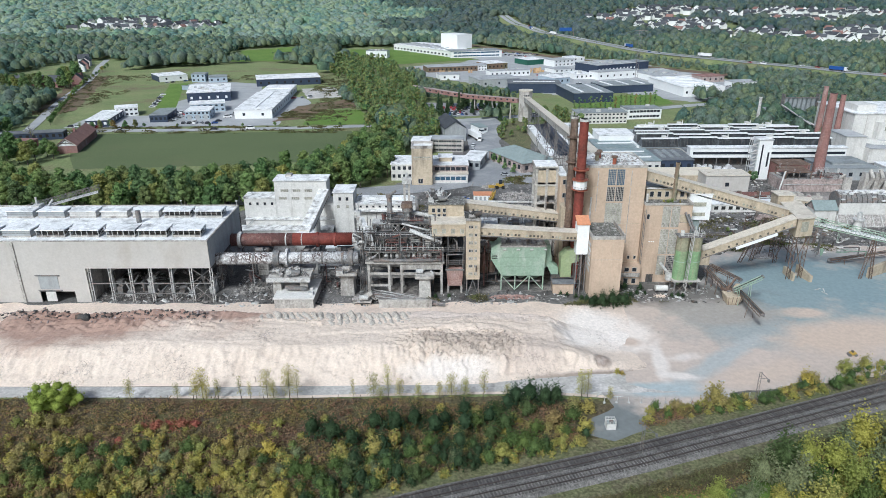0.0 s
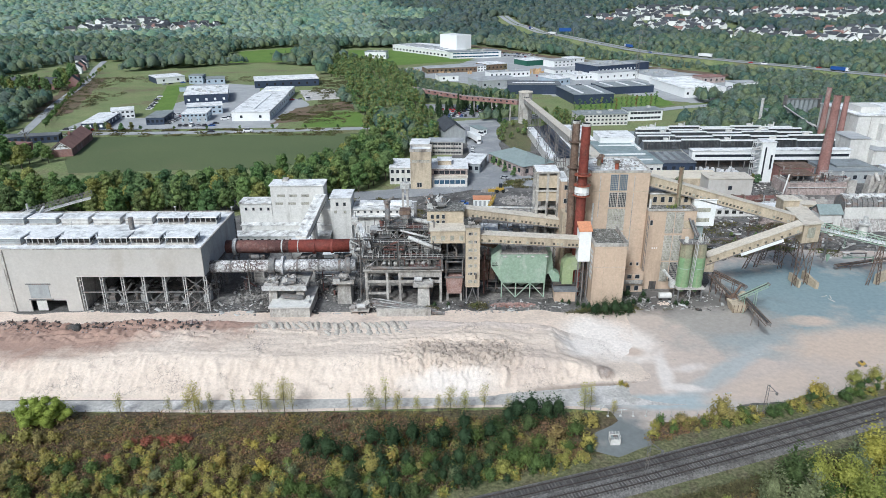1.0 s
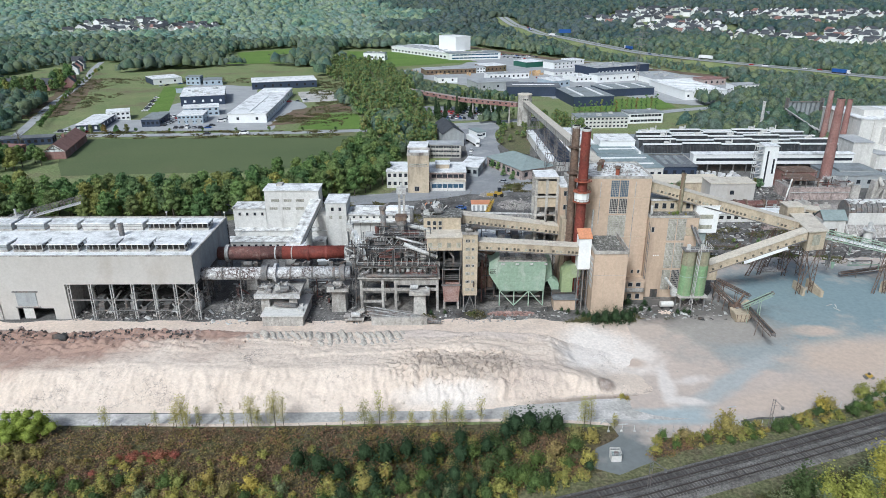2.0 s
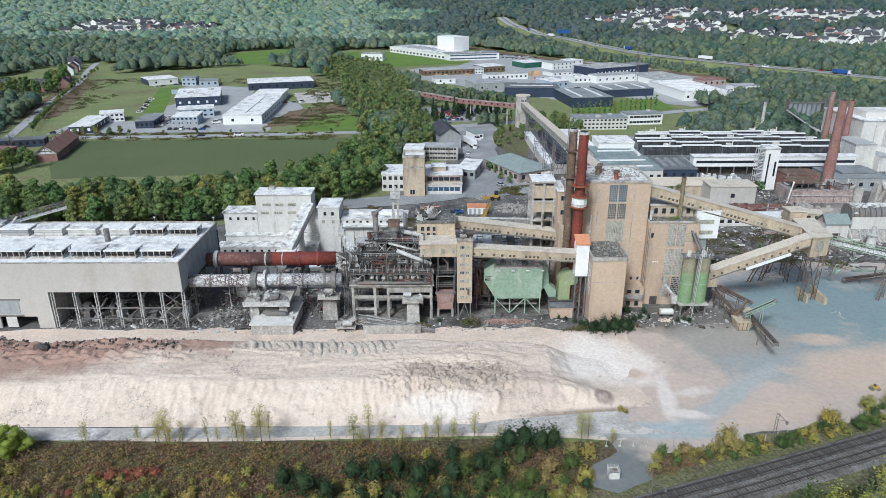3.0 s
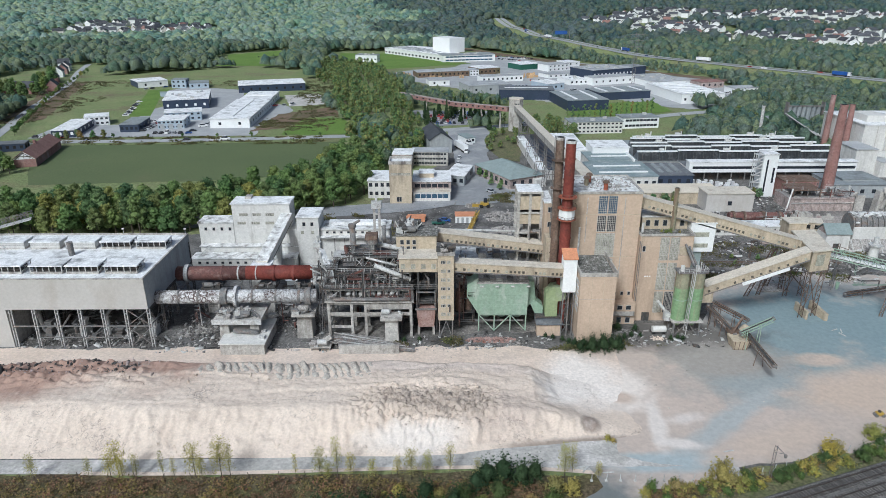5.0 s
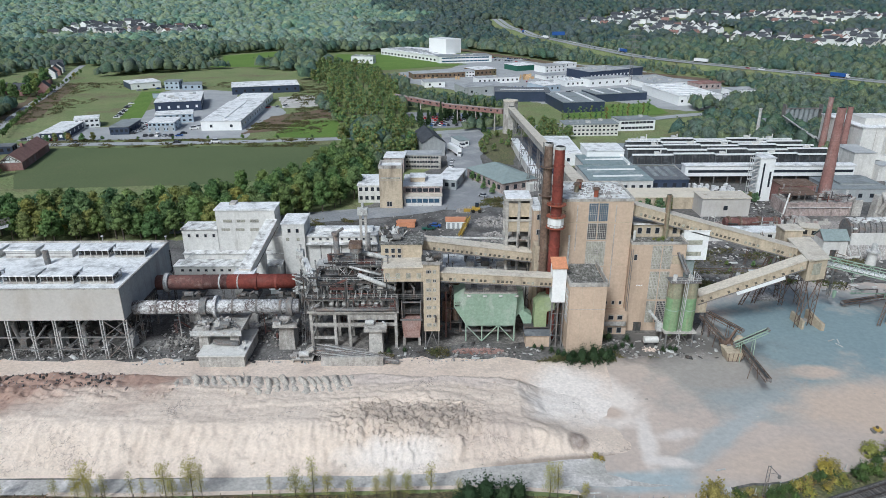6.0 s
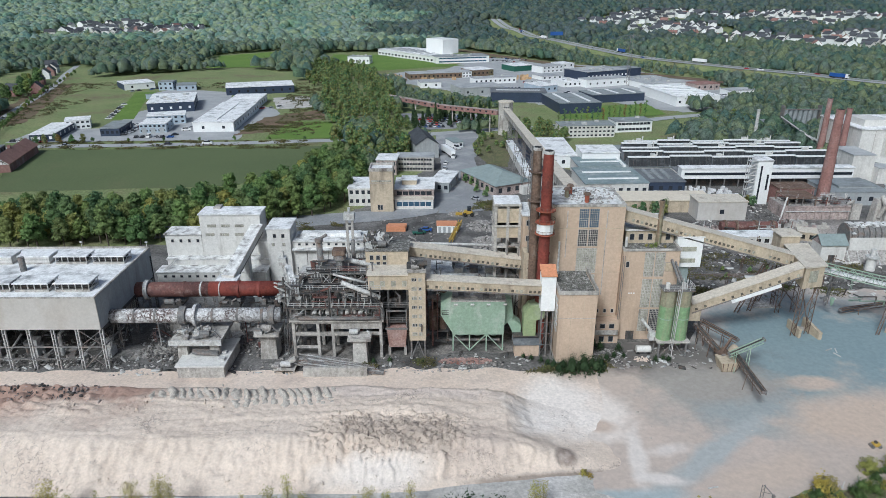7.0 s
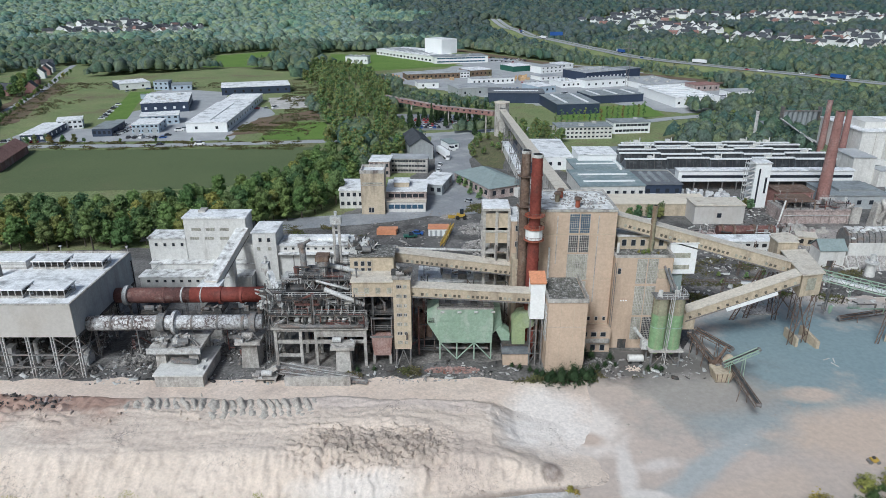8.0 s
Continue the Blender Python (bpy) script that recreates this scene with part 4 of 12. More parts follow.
part("rear_wall", Shape().box(HX0, HX1 - 6, HY1 - 0.4, HY1, 0, HZ - 0.6), M["concrete"], hall)
part("inner_wall", Shape().box(-99.9, -99.5, HY0 + 0.4, HY1 - 0.4, 0, HZ - 0.6), M["concrete"], hall)
part("roof", Shape().box(HX0, HX1 - 0.35, HY0 + 0.35, HY1 + 0.05, HZ - 0.75, HZ - 0.2), M["white_roof"], hall)
part("parapet", Shape().box(HX0, HX1 + 0.06, HY0 - 0.06, HY0 + 0.36, HZ - 0.05, HZ + 0.22).box(HX1 - 0.36, HX1 + 0.06, HY0 + 0.36, HY1 + 0.06, HZ - 0.05, HZ + 0.22).box(HX0, HX1 - 0.36, HY1 + 0.06, HY1 + 0.3, HZ - 0.3, HZ + 0.3), M["concrete"], hall)
part("door_head", Shape().box(-113.9, -107.1, HY0 - 0.25, HY0, 8.2, 8.5), M["steel"], hall)
part("door_rail", Shape().box(-113.9, -107.1, HY0 - 0.1, HY0, 3.5, 3.9), M["steel"], hall)
part("shutter", Shape().box(-113.2, -107.8, HY0 - 0.12, HY0 - 0.02, 4.2, 8.2), M["grey_cladding"], hall, "grey roller shutter")
part("plank_door", Shape().box(-112.0, -109.2, HY0 - 0.10, HY0 - 0.03, 0.4, 3.4), M["white_wall"], hall)
for k in range(7):
    x = -98.6 + 5.63 * k
    s = Shape()
    for o in (-0.32, 0.32):
        s.beam((x + o, HY0 - 0.15, 0), (x + o, HY0 + 0.15, HC), 0.17, 0.42)
    for j in range(7):
        s.box(x - 0.3, x + 0.3, HY0 - 0.06, HY0 + 0.06, 0.8 + 1.4 * j, 0.95 + 1.4 * j)
    part("column", s, M["pale_steel"], hall)
    # inner columns and girders in dark steel: the hall's shade put into the colour
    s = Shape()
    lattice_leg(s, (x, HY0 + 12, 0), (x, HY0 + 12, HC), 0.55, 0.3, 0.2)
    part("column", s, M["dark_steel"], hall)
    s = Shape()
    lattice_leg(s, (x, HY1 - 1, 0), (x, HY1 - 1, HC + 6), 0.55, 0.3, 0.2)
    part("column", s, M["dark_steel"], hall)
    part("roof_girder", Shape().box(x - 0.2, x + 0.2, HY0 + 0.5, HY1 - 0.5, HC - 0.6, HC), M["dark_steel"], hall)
part("girder", Shape().box(-98.6, HX1, HY0 - 0.15, HY0 + 0.15, 5.7, 6.0), M["steel"], hall)
part("girder", Shape().box(-92.9, HX1 - 5.6, HY0 - 0.35, HY0 - 0.10, 2.75, 2.95), M["steel"], hall)
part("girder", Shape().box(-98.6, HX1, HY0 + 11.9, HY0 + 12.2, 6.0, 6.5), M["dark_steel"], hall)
for z0, z1, o in ((0.3, 5.6, -0.2), (6.1, 10.2, 0.0)):
    part("cross_brace", Shape().beam((-70.2, HY0 + o, z0), (-64.8, HY0 + o + 0.1, z1), 0.16), M["steel"], hall)
    part("cross_brace", Shape().beam((-64.8, HY0 + o, z0), (-70.2, HY0 + o + 0.1, z1), 0.16), M["steel"], hall)
s = Shape()
for y in (178, 187, 196):
    lattice_leg(s, (HX1 - 0.2, y, 0), (HX1 - 0.2, y, HC), 0.5, 0.3, 0.2)
for y0, y1 in ((170, 178), (178, 187), (187, 196)):
    s.beam((HX1 - 0.2, y0, 0.3), (HX1 - 0.2, y1, HC), 0.16).beam((HX1 - 0.2, y1, 0.3), (HX1 - 0.2, y0, HC), 0.16)
s.beam((HX1 - 0.2, HY0, 5.8), (HX1 - 0.2, HY1, 5.8), 0.3)
part("gable_frame", s, M["steel"], hall)
# machinery left in the hall
rng = random.Random(5)
for k in range(11):
    x = -96.5 + k * 2.95
    s = Shape()
    h = rng.uniform(3, 8.5)
    if k % 3 == 0:
        s.tube((x, 176 + rng.uniform(-1, 3), 0), (x + rng.uniform(-0.6, 0.6), 176, h), 0.5, 0.5, 10)
        s.tube((x, 176, h), (x + rng.uniform(-2, 2), 181, h + 1.2), 0.4, 0.4, 8)
    elif k % 3 == 1:
        s.box(x - 0.8, x + 0.8, 174.5, 177.5, 0, h * 0.35).frustum((x - 0.4, x + 0.4, 175.4, 176.6), h * 0.35, (x - 0.9, x + 0.9, 174.9, 177.1), h * 0.6)
    else:
        s.beam((x - 1, 173, 0.2), (x + 1.5, 178, h * 0.6), 0.35).beam((x + 1, 173.5, 0.2), (x - 1.2, 175, h * 0.5), 0.3).box(x - 0.5, x + 0.9, 173, 174.6, 0, 1.3)
    single("derelict_machine", s, M["steel"] if k % 2 else M["pale_steel"], "limed derelict machine on the hall floor", "machine", "machines in the hall")
rubble_pile("rubble_heap", -82, 173.5, 16, 3.0, 0.7, 260, 0.55, M["dark_rubble"], "shade-darkened rubble strewn on the hall floor", 2)
rubble_pile("rubble_heap", -66, 172.0, 3.0, 2.5, 1.0, 120, 0.6, M["dark_rubble"], "rubble at the hall corner", 3)


def roof_vent(x, y, w, d, kind):
    v = root("roof_vent", (x, y, HZ - 0.2), {"open": "dusty roof ventilator with open louvred sides", "clad": "roof ventilator clad with white sheets", "old": "weathered grey roof ventilator"}[kind], "roof ventilator", "ventilators on the hall roof")
    z = HZ - 0.2
    part("curb", Shape().box(x, x + w, y, y + d, z, z + 0.5), M["concrete"], v)
    part("cover", Shape().frustum((x - 0.25, x + w + 0.25, y - 0.25, y + d + 0.25), z + 2.0, (x - 0.15, x + w + 0.15, y - 0.15, y + d + 0.15), z + 2.25), M["white_roof"], v)
    if kind == "open":
        for k in range(6):
            px_ = x + 0.1 + (w - 0.2) * k / 5
            part("post", Shape().box(px_ - 0.09, px_ + 0.09, y + 0.02, y + 0.2, z + 0.5, z + 2.0), M["pale_steel"], v)
            part("post", Shape().box(px_ - 0.09, px_ + 0.09, y + d - 0.2, y + d - 0.02, z + 0.5, z + 2.0), M["pale_steel"], v)
        for k in range(3):
            part("louvre", Shape().beam((x + 0.1, y + 0.35, z + 0.75 + 0.42 * k), (x + w - 0.1, y + 0.35, z + 0.75 + 0.42 * k), 0.30, 0.06), M["dark_steel"], v)
        part("core", Shape().box(x + 0.4, x + w - 0.4, y + 0.9, y + d - 0.9, z + 0.4, z + 1.95), M["dark_steel"], v)
        part("end_frame", Shape().beam((x + w, y + 0.1, z + 0.5), (x + w, y + d - 0.1, z + 2.0), 0.1).beam((x + w, y + d - 0.1, z + 0.5), (x + w, y + 0.1, z + 2.0), 0.1), M["pale_steel"], v)
    else:
        part("cladding", Shape().box(x + 0.05, x + w - 0.05, y + 0.05, y + d - 0.05, z + 0.5, z + 2.0), M["white_wall"] if kind == "clad" else M["grey_cladding"], v)
        part("batten", Shape().box(x, x + w, y - 0.03, y + 0.05, z + 1.2, z + 1.28), M["steel"], v)
    return v


for k in range(7):
    roof_vent(-132.2 + 9.45 * k + (0.6 if k == 4 else 0), 173.6, 7.9, 4.6, "old" if k < 2 else "open")
    roof_vent(-131.4 + 9.45 * k, 190.0, 7.9, 4.4, ("old", "old", "clad", "clad", "clad", "open", "open")[k])
single("vent_pipe", Shape().tube((-90, 186, HZ - 0.2), (-90, 186, HZ + 3.4), 0.75, 0.75, 14), M["steel"], "stubby grey vent pipe on the roof", "vent pipe")
single("loose_sheet", Shape().beam((-84.4, 176, HZ + 0.1), (-84.0, 177.5, HZ + 2.0), 1.2, 0.08), M["steel"], "bent steel sheet leaning on a ventilator", "steel sheet")
for x, y in ((-83, 201), (-65.4, 200.6), (-108, 187)):
    single("roof_lamp_post", Shape().tube((x, y, HZ - 0.2), (x, y, HZ + 1.6), 0.07, n=6).box(x - 0.3, x + 0.3, y - 0.2, y + 0.2, HZ + 1.5, HZ + 1.8), M["pale_steel"], "small lamp post on the roof edge", "lamp post")

# storage silo and steel walkway at the west end
westsilo = root("storage_silo", (-148, 205, 0), "white cylindrical storage silo beside the hall", "silo")
part("shell", Shape().tube((-148, 205, 0), (-148, 205, 26), 4.2, 4.2, 28), M["white_wall"], westsilo, smooth=False)
part("ladder", Shape().beam((-144.0, 203.5, 0), (-144.0, 203.5, 26), 0.12).beam((-143.6, 203.2, 0), (-143.6, 203.2, 26), 0.12), M["steel"], westsilo)
walkway = root("steel_walkway", (-120, 199, HZ), "dusty steel conveyor bridge with railings across the roof", "walkway")
s = Shape()
s.sheared((-127.5, 196, 18.6), (-110, 204, 22.0), 2.2, 0.3)
part("deck", s, M["pale_steel"], walkway)
s = Shape()
for o in (-1.0, 1.0):
    s.beam((-127.5, 196 + o, 20.0), (-110, 204 + o, 23.4), 0.1).beam((-127.5, 196 + o, 20.8), (-110, 204 + o, 24.2), 0.1)
    for k in range(11):
        p = Vector((-127.5, 196 + o, 18.8)).lerp(Vector((-110, 204 + o, 22.2)), k / 10)
        s.beam(p, p + Vector((0, 0, 2.1)), 0.09)
        if k < 10:
            q = Vector((-127.5, 196 + o, 18.8)).lerp(Vector((-110, 204 + o, 22.2)), (k + 1) / 10)
            s.beam(p, q + Vector((0, 0, 2.0)), 0.08)
part("side_lattice", s, M["steel"], walkway)
part("machinery", Shape().box(-126, -123.6, 194, 197, HZ, HZ + 2.4).tube((-125, 195.5, HZ + 2.4), (-125, 195.5, HZ + 4.6), 0.3).tube((-123, 195, HZ), (-121.5, 198, HZ + 3), 0.35), M["pale_steel"], walkway)

# ---- rotary kilns ----
kiln_b = root("rotary_kiln", (-44, 175.5, 8.6), "long rotary kiln tube crusted white with lime and dark scabs", "rotary kiln", "rotary kilns")
part("shell", Shape().tube((-66, 175.5, 10.9), (-24.5, 175.5, 11.2), 1.72, 1.72, 40), M["kiln_white"], kiln_b, smooth=True)
for x, r, w in ((-47.6, 2.25, 0.8), (-44.6, 2.75, 0.35), (-26.6, 2.3, 0.7), (-28.8, 1.95, 0.3), (-40.5, 1.83, 0.25), (-34.6, 1.82, 0.25), (-54.0, 1.82, 0.25), (-59.0, 1.82, 0.2)):
    part("riding_ring", Shape().tube((x - w, 175.5, 11.05), (x + w, 175.5, 11.05), r, r, 40), M["kiln_white"] if r > 2.5 else M["steel"], kiln_b, smooth=False)
kiln_r = root("rotary_kiln", (-45, 190, 9.0), "rotary kiln tube in rusty red paint, dark towards the hall", "rotary kiln", "rotary kilns")
part("shell", Shape().tube((-46.0, 190, 11.15), (-28.0, 190, 11.3), 1.95, 1.95, 40), M["red_paint"], kiln_r, smooth=True)
part("dark_shell", Shape().tube((-68, 190, 11.0), (-46.0, 190, 11.15), 1.95, 1.95, 40), M["kiln_dark"], kiln_r, "sooty dark end of the shell", smooth=True)
for x, r, w, m in ((-62.0, 2.5, 0.5, "pale_steel"), (-38.5, 2.25, 0.35, "red_paint"), (-33.2, 2.12, 0.3, "red_paint"), (-48.0, 2.08, 0.2, "pale_steel"), (-52.5, 2.08, 0.2, "kiln_dark"), (-43.2, 2.05, 0.15, "pale_steel")):
    part("riding_ring", Shape().tube((x - w, 190, 11.1), (x + w, 190, 11.1), r, r, 40), M[m], kiln_r)
part("kiln_hood", Shape().tube((-28.0, 190, 11.3), (-25.5, 190, 11.3), 1.6, 1.4, 24).box(-26.5, -23.0, 188, 192, 8.5, 14), M["pale_steel"], kiln_r)


def machinery(parent, x0, x1, y0, y1, z, h, n, seed, mats=("pale_steel", "steel", "rubble")):
    """Broken rollers, gears, ducts and plates heaped on a deck, each a part."""
    rng = random.Random(seed)
    for k in range(n):
        x, y = rng.uniform(x0, x1), rng.uniform(y0, y1)
        s = Shape()
        c = k % 5
        d = rng.uniform(0.5, 1.3)
        hz = z + rng.random() * h * 0.35
        if c == 0:
            s.tube((x - d, y, hz + d * 0.6), (x + d, y, hz + d * 0.6), d * 0.6, d * 0.6, 12)
        elif c == 1:
            s.box(x - d * 0.7, x + d * 0.7, y - d * 0.5, y + d * 0.5, z, z + h * rng.uniform(0.3, 0.8))
        elif c == 2:
            s.beam((x, y, z), (x + rng.uniform(-2, 2), y + rng.uniform(-1, 1), z + h * rng.uniform(0.5, 1.1)), 0.25)
            s.beam((x + 0.8, y, z), (x + rng.uniform(-1.5, 1.5), y, z + h * rng.uniform(0.3, 0.9)), 0.2)
        elif c == 3:
            s.tube((x, y, z), (x, y, z + h * rng.uniform(0.4, 0.9)), 0.28, 0.28, 10)
            s.tube((x, y, z + h * 0.5), (x + rng.uniform(-1.6, 1.6), y + 0.5, z + h * rng.uniform(0.4, 0.9)), 0.24, 0.24, 8)
        else:
            s.beam((x - d, y - d * 0.4, hz), (x + d, y + d * 0.4, hz + rng.uniform(0, 0.8)), d, 0.12)
        part("scrap_piece" if c in (2, 4) else "machine_part", s, M[mats[k % len(mats)]], parent)


# piers that carry the kilns
pier = root("kiln_pier", (-40.5, 171.5, 0), "limed concrete kiln pier with plinth, heavy table and ruined drive", "kiln pier", "kiln piers")
part("plinth", Shape().box(-46.9, -36.2, 165.4, 178, 0, 3.0), M["concrete"], pier)
part("plinth_slab", Shape().box(-47.2, -35.9, 165.1, 178.3, 3.0, 3.35), M["white_wall"], pier)
for x, y in ((-47.0, 171.0), (-39.5, 171.0), (-47.0, 178.5), (-39.5, 178.5)):
    part("leg", Shape().frustum((x - 1.3, x + 1.3, y - 0.9, y + 0.9), 0.0, (x - 1.0, x + 1.0, y - 0.7, y + 0.7), 7.0), M["concrete"], pier)
part("table", Shape().box(-49.4, -37.6, 169.6, 180, 6.6, 7.4), M["concrete"], pier)
part("edge_beam", Shape().box(-49.6, -37.4, 169.2, 169.6, 6.3, 7.6), M["pale_steel"], pier)
part("duct_stub", Shape().beam((-44.5, 169.8, 4.6), (-38.6, 169.8, 4.1), 1.0, 0.9), M["steel"], pier)
part("block", Shape().box(-37.9, -36.5, 167.3, 168.6, 3.35, 4.0).box(-38.0, -37.0, 170.6, 171.6, 3.35, 3.9), M["pale_steel"], pier)
machinery(pier, -49, -38.5, 170.3, 173.3, 7.4, 2.6, 26, 3)
machinery(pier, -49, -38.5, 177.5, 179.5, 7.4, 2.2, 8, 13)
pier2 = root("kiln_pier", (-27.8, 175, 0), "slender limed concrete kiln pier with roller bearings", "kiln pier", "kiln piers")
part("shaft", Shape().frustum((-29.9, -25.9, 173.6, 178.4), 0, (-29.6, -26.1, 174, 178), 6.6), M["concrete"], pier2)
part("cap", Shape().box(-30.8, -24.9, 172.6, 179, 6.6, 7.3), M["concrete"], pier2)
machinery(pier2, -30.3, -25.4, 173.0, 174.6, 7.3, 2.0, 12, 8)
for x in (-55.5, -40.5, -30.5):
    p3 = root("kiln_pier", (x, 190, 0), "dark concrete pier under the red kiln", "kiln pier", "kiln piers")
    part("shaft", Shape().box(x - 1.6, x + 1.6, 188, 192, 0, 7.2), M["concrete"], p3)
    part("cap", Shape().box(x - 2.6, x + 2.6, 187.2, 192.8, 7.2, 7.9), M["dark_steel"], p3)
    machinery(p3, x - 2.3, x + 2.3, 187.4, 188.6, 7.9, 1.7, 7, int(-x), ("dark_steel", "steel"))
    for xx in (x - 2.5, x + 2.5):
        s = Shape()
        lattice_leg(s, (xx, 187.3, 0), (xx, 187.3, 7.2), 0.5, 0.3, 0.16)
        part("support_leg", s, M["dark_steel"], p3)
pipe_bridge = root("pipe_bridge", (-36, 182, 6), "low steel service bridge with railings under the kilns", "pipe bridge")
part("deck", Shape().box(-37, -24.5, 181.2, 182.6, 6.0, 6.25), M["pale_steel"], pipe_bridge)
railing(pipe_bridge, [(-37, 181.2), (-24.5, 181.2)], 6.25)
part("leg", Shape().beam((-36, 181.9, 0), (-36, 181.9, 6), 0.3).beam((-31, 181.9, 0), (-31, 181.9, 6), 0.3).beam((-26, 181.9, 0), (-26, 181.9, 6), 0.3), M["steel"], pipe_bridge)
rubble_pile("rubble_heap", -52, 178, 9, 6, 0.8, 300, 0.6, M["dark_rubble"], "rubble and scale under the kilns", 11)
rubble_pile("rubble_heap", -32, 183, 7, 6, 0.7, 220, 0.6, M["dark_rubble"], "rubble and scale under the kilns", 12)

# ---- cooler and preheater structure ----
frame_rc = root("cooler_building", (-11, 178, 0), "open grey concrete frame, several storeys, carrying wrecked plant", "industrial building")
for x in (-21.6, -15.8, -12.3, -6.2, -0.9):
    for y in (174.6, 180.5, 187.0):
        part("column", Shape().box(x - 0.35, x + 0.35, y - 0.35, y + 0.35, 0, 10.0), M["concrete"], frame_rc)
for z in (2.6, 6.1, 9.2):
    for y in (174.6, 180.5, 187.0):
        if z == 2.6 and y == 174.6:
            part("beam", Shape().box(-21.2, -16.2, y - 0.25, y + 0.25, z, z + 0.6), M["concrete"], frame_rc)
        else:
            part("beam", Shape().box(-21.25, -0.5, y - 0.25, y + 0.25, z, z + 0.75), M["concrete"], frame_rc)
    for x in (-21.6, -12.3, -0.9):
        part("cross_beam", Shape().box(x - 0.22, x + 0.22, 174.9, 186.7, z + 0.05, z + 0.6), M["concrete"], frame_rc)
part("parapet_panel", Shape().box(-12.0, -1.2, 174.2, 174.32, 7.9, 9.3), M["concrete"], frame_rc)
part("deck", Shape().box(-22.4, -0.1, 173.7, 188, 9.95, 10.35), M["concrete"], frame_rc)
part("lower_deck", Shape().box(-21.0, -1.0, 180.7, 187, 6.8, 7.0), M["dark_steel"], frame_rc)
railing(frame_rc, [(-22.3, 173.8), (-0.2, 173.8)], 10.35, 1.1, M["steel"], 1.8)
pier3 = root("kiln_pier", (-5.6, 172, 0), "short stained concrete pier with a ragged cap", "kiln pier", "kiln piers")
part("shaft", Shape().frustum((-7.4, -3.8, 170.2, 173.4), 0, (-7.1, -4.1, 170.5, 173.1), 6.9), M["concrete"], pier3)
part("cap", Shape().box(-8.3, -2.9, 169.7, 173.5, 6.9, 7.6), M["concrete"], pier3)
machinery(pier3, -7.8, -3.4, 170.2, 173, 7.6, 0.8, 6, 21)

# the dense plant above the frame: each level a steel storey with machinery
tower = root("preheater_plant", (-11, 181, 10.35), "tangle of limed steel storeys, ducts, pipes and platforms above the frame", "process plant")
rng = random.Random(17)
levels = ((10.4, 13.6, -22.0, -0.5, 174.4, 187.5), (13.6, 17.2, -19.0, -1.0, 176.5, 187.5), (17.2, 20.2, -15.0, -3.0, 179.5, 187.5))
for z0, z1, x0, x1, y0, y1 in levels:
    nx_ = 6
    for k in range(nx_ + 1):
        x = x0 + (x1 - x0) * k / nx_
        for y in (y0, (y0 + y1) / 2, y1):
            part("column", Shape().box(x - 0.14, x + 0.14, y - 0.14, y + 0.14, z0, z1 + (1.1 if rng.random() < 0.3 else 0)), M["steel"], tower)
    part("platform", Shape().box(x0 - 0.6, x1 + 0.4, y0 - 0.6, y1, z1 - 0.12, z1 + 0.1), M["steel"] if z0 > 15 else M["dark_steel"], tower)
    for y in (y0, y1):
        part("girder", Shape().box(x0, x1, y - 0.12, y + 0.12, z1 - 0.55, z1 - 0.15), M["pale_steel"], tower)
    for k in range(nx_):
        xa, xb = x0 + (x1 - x0) * k / nx_, x0 + (x1 - x0) * (k + 1) / nx_
        if rng.random() < 0.55:
            part("brace", Shape().beam((xa, y0, z0), (xb, y0, z1 - 0.4), 0.12), M["pale_steel"], tower)
        if rng.random() < 0.4:
            part("brace", Shape().beam((xb, y0, z0), (xa, y0, z1 - 0.4), 0.12), M["pale_steel"], tower)
    part("brace", Shape().beam((x0, y1, z0), (x1, y1, z1), 0.12), M["pale_steel"], tower)
    railing(tower, [(x1 + 0.3, y0 - 0.5), (x0 - 0.5, y0 - 0.5), (x0 - 0.5, y1)], z1 + 0.1, 1.1, M["pale_steel"], 1.5)
    machinery(tower, x0 + 0.8, x1 - 0.8, y0 + 0.2, y1 - 1.0, z0, z1 - z0, 34, int(z0 * 7), ("pale_steel", "steel", "dark_steel", "pale_steel", "kiln_white"))
# cooler tubes along the first storey
for k in range(9):
    x = -16.5 + 1.55 * k
    part("cooler_tube", Shape().tube((x, 174.9, 11.6), (x, 178.5, 13.1), 0.55, 0.55, 12), M["pale_steel"], tower, smooth=True)
for k in range(12):
    x = -19.5 + 1.5 * k
    part("fin_plate", Shape().box(x, x + 0.12, 174.3, 176.4, 13.8, 15.6), M["pale_steel"], tower)
part("long_duct", Shape().tube((-20, 173.6, 10.95), (-1, 173.6, 10.95), 0.4, 0.4, 10), M["steel"], tower, smooth=True)
part("feed_pipe", Shape().tube((-9.8, 176.0, 19.2), (-0.8, 175.2, 15.6), 0.55, 0.55, 14), M["pale_steel"], tower, smooth=True)
part("feed_pipe", Shape().tube((-10.6, 183, 22.4), (-2.0, 182, 20.8), 0.6, 0.6, 14), M["pale_steel"], tower, smooth=True)
part("feed_pipe", Shape().tube((-12.0, 178, 20.4), (-4.4, 177.0, 18.7), 0.3, 0.3, 10), M["pale_steel"], tower, smooth=True)
part("cyclone", Shape().tube((-10.6, 181, 17.5), (-10.6, 181, 23.2), 0.8, 1.0, 18).tube((-10.6, 181, 23.2), (-10.6, 181, 24.4), 1.6, 1.4, 18), M["steel"], tower, smooth=False)
part("cyclone_head", Shape().box(-12.2, -9.2, 179.6, 182.6, 24.4, 25.6), M["rust_brown"], tower)
part("rising_duct", Shape().tube((-15.6, 184, 10.4), (-15.9, 184, 26.6), 0.75, 0.75, 18), M["steel"], tower, smooth=True)
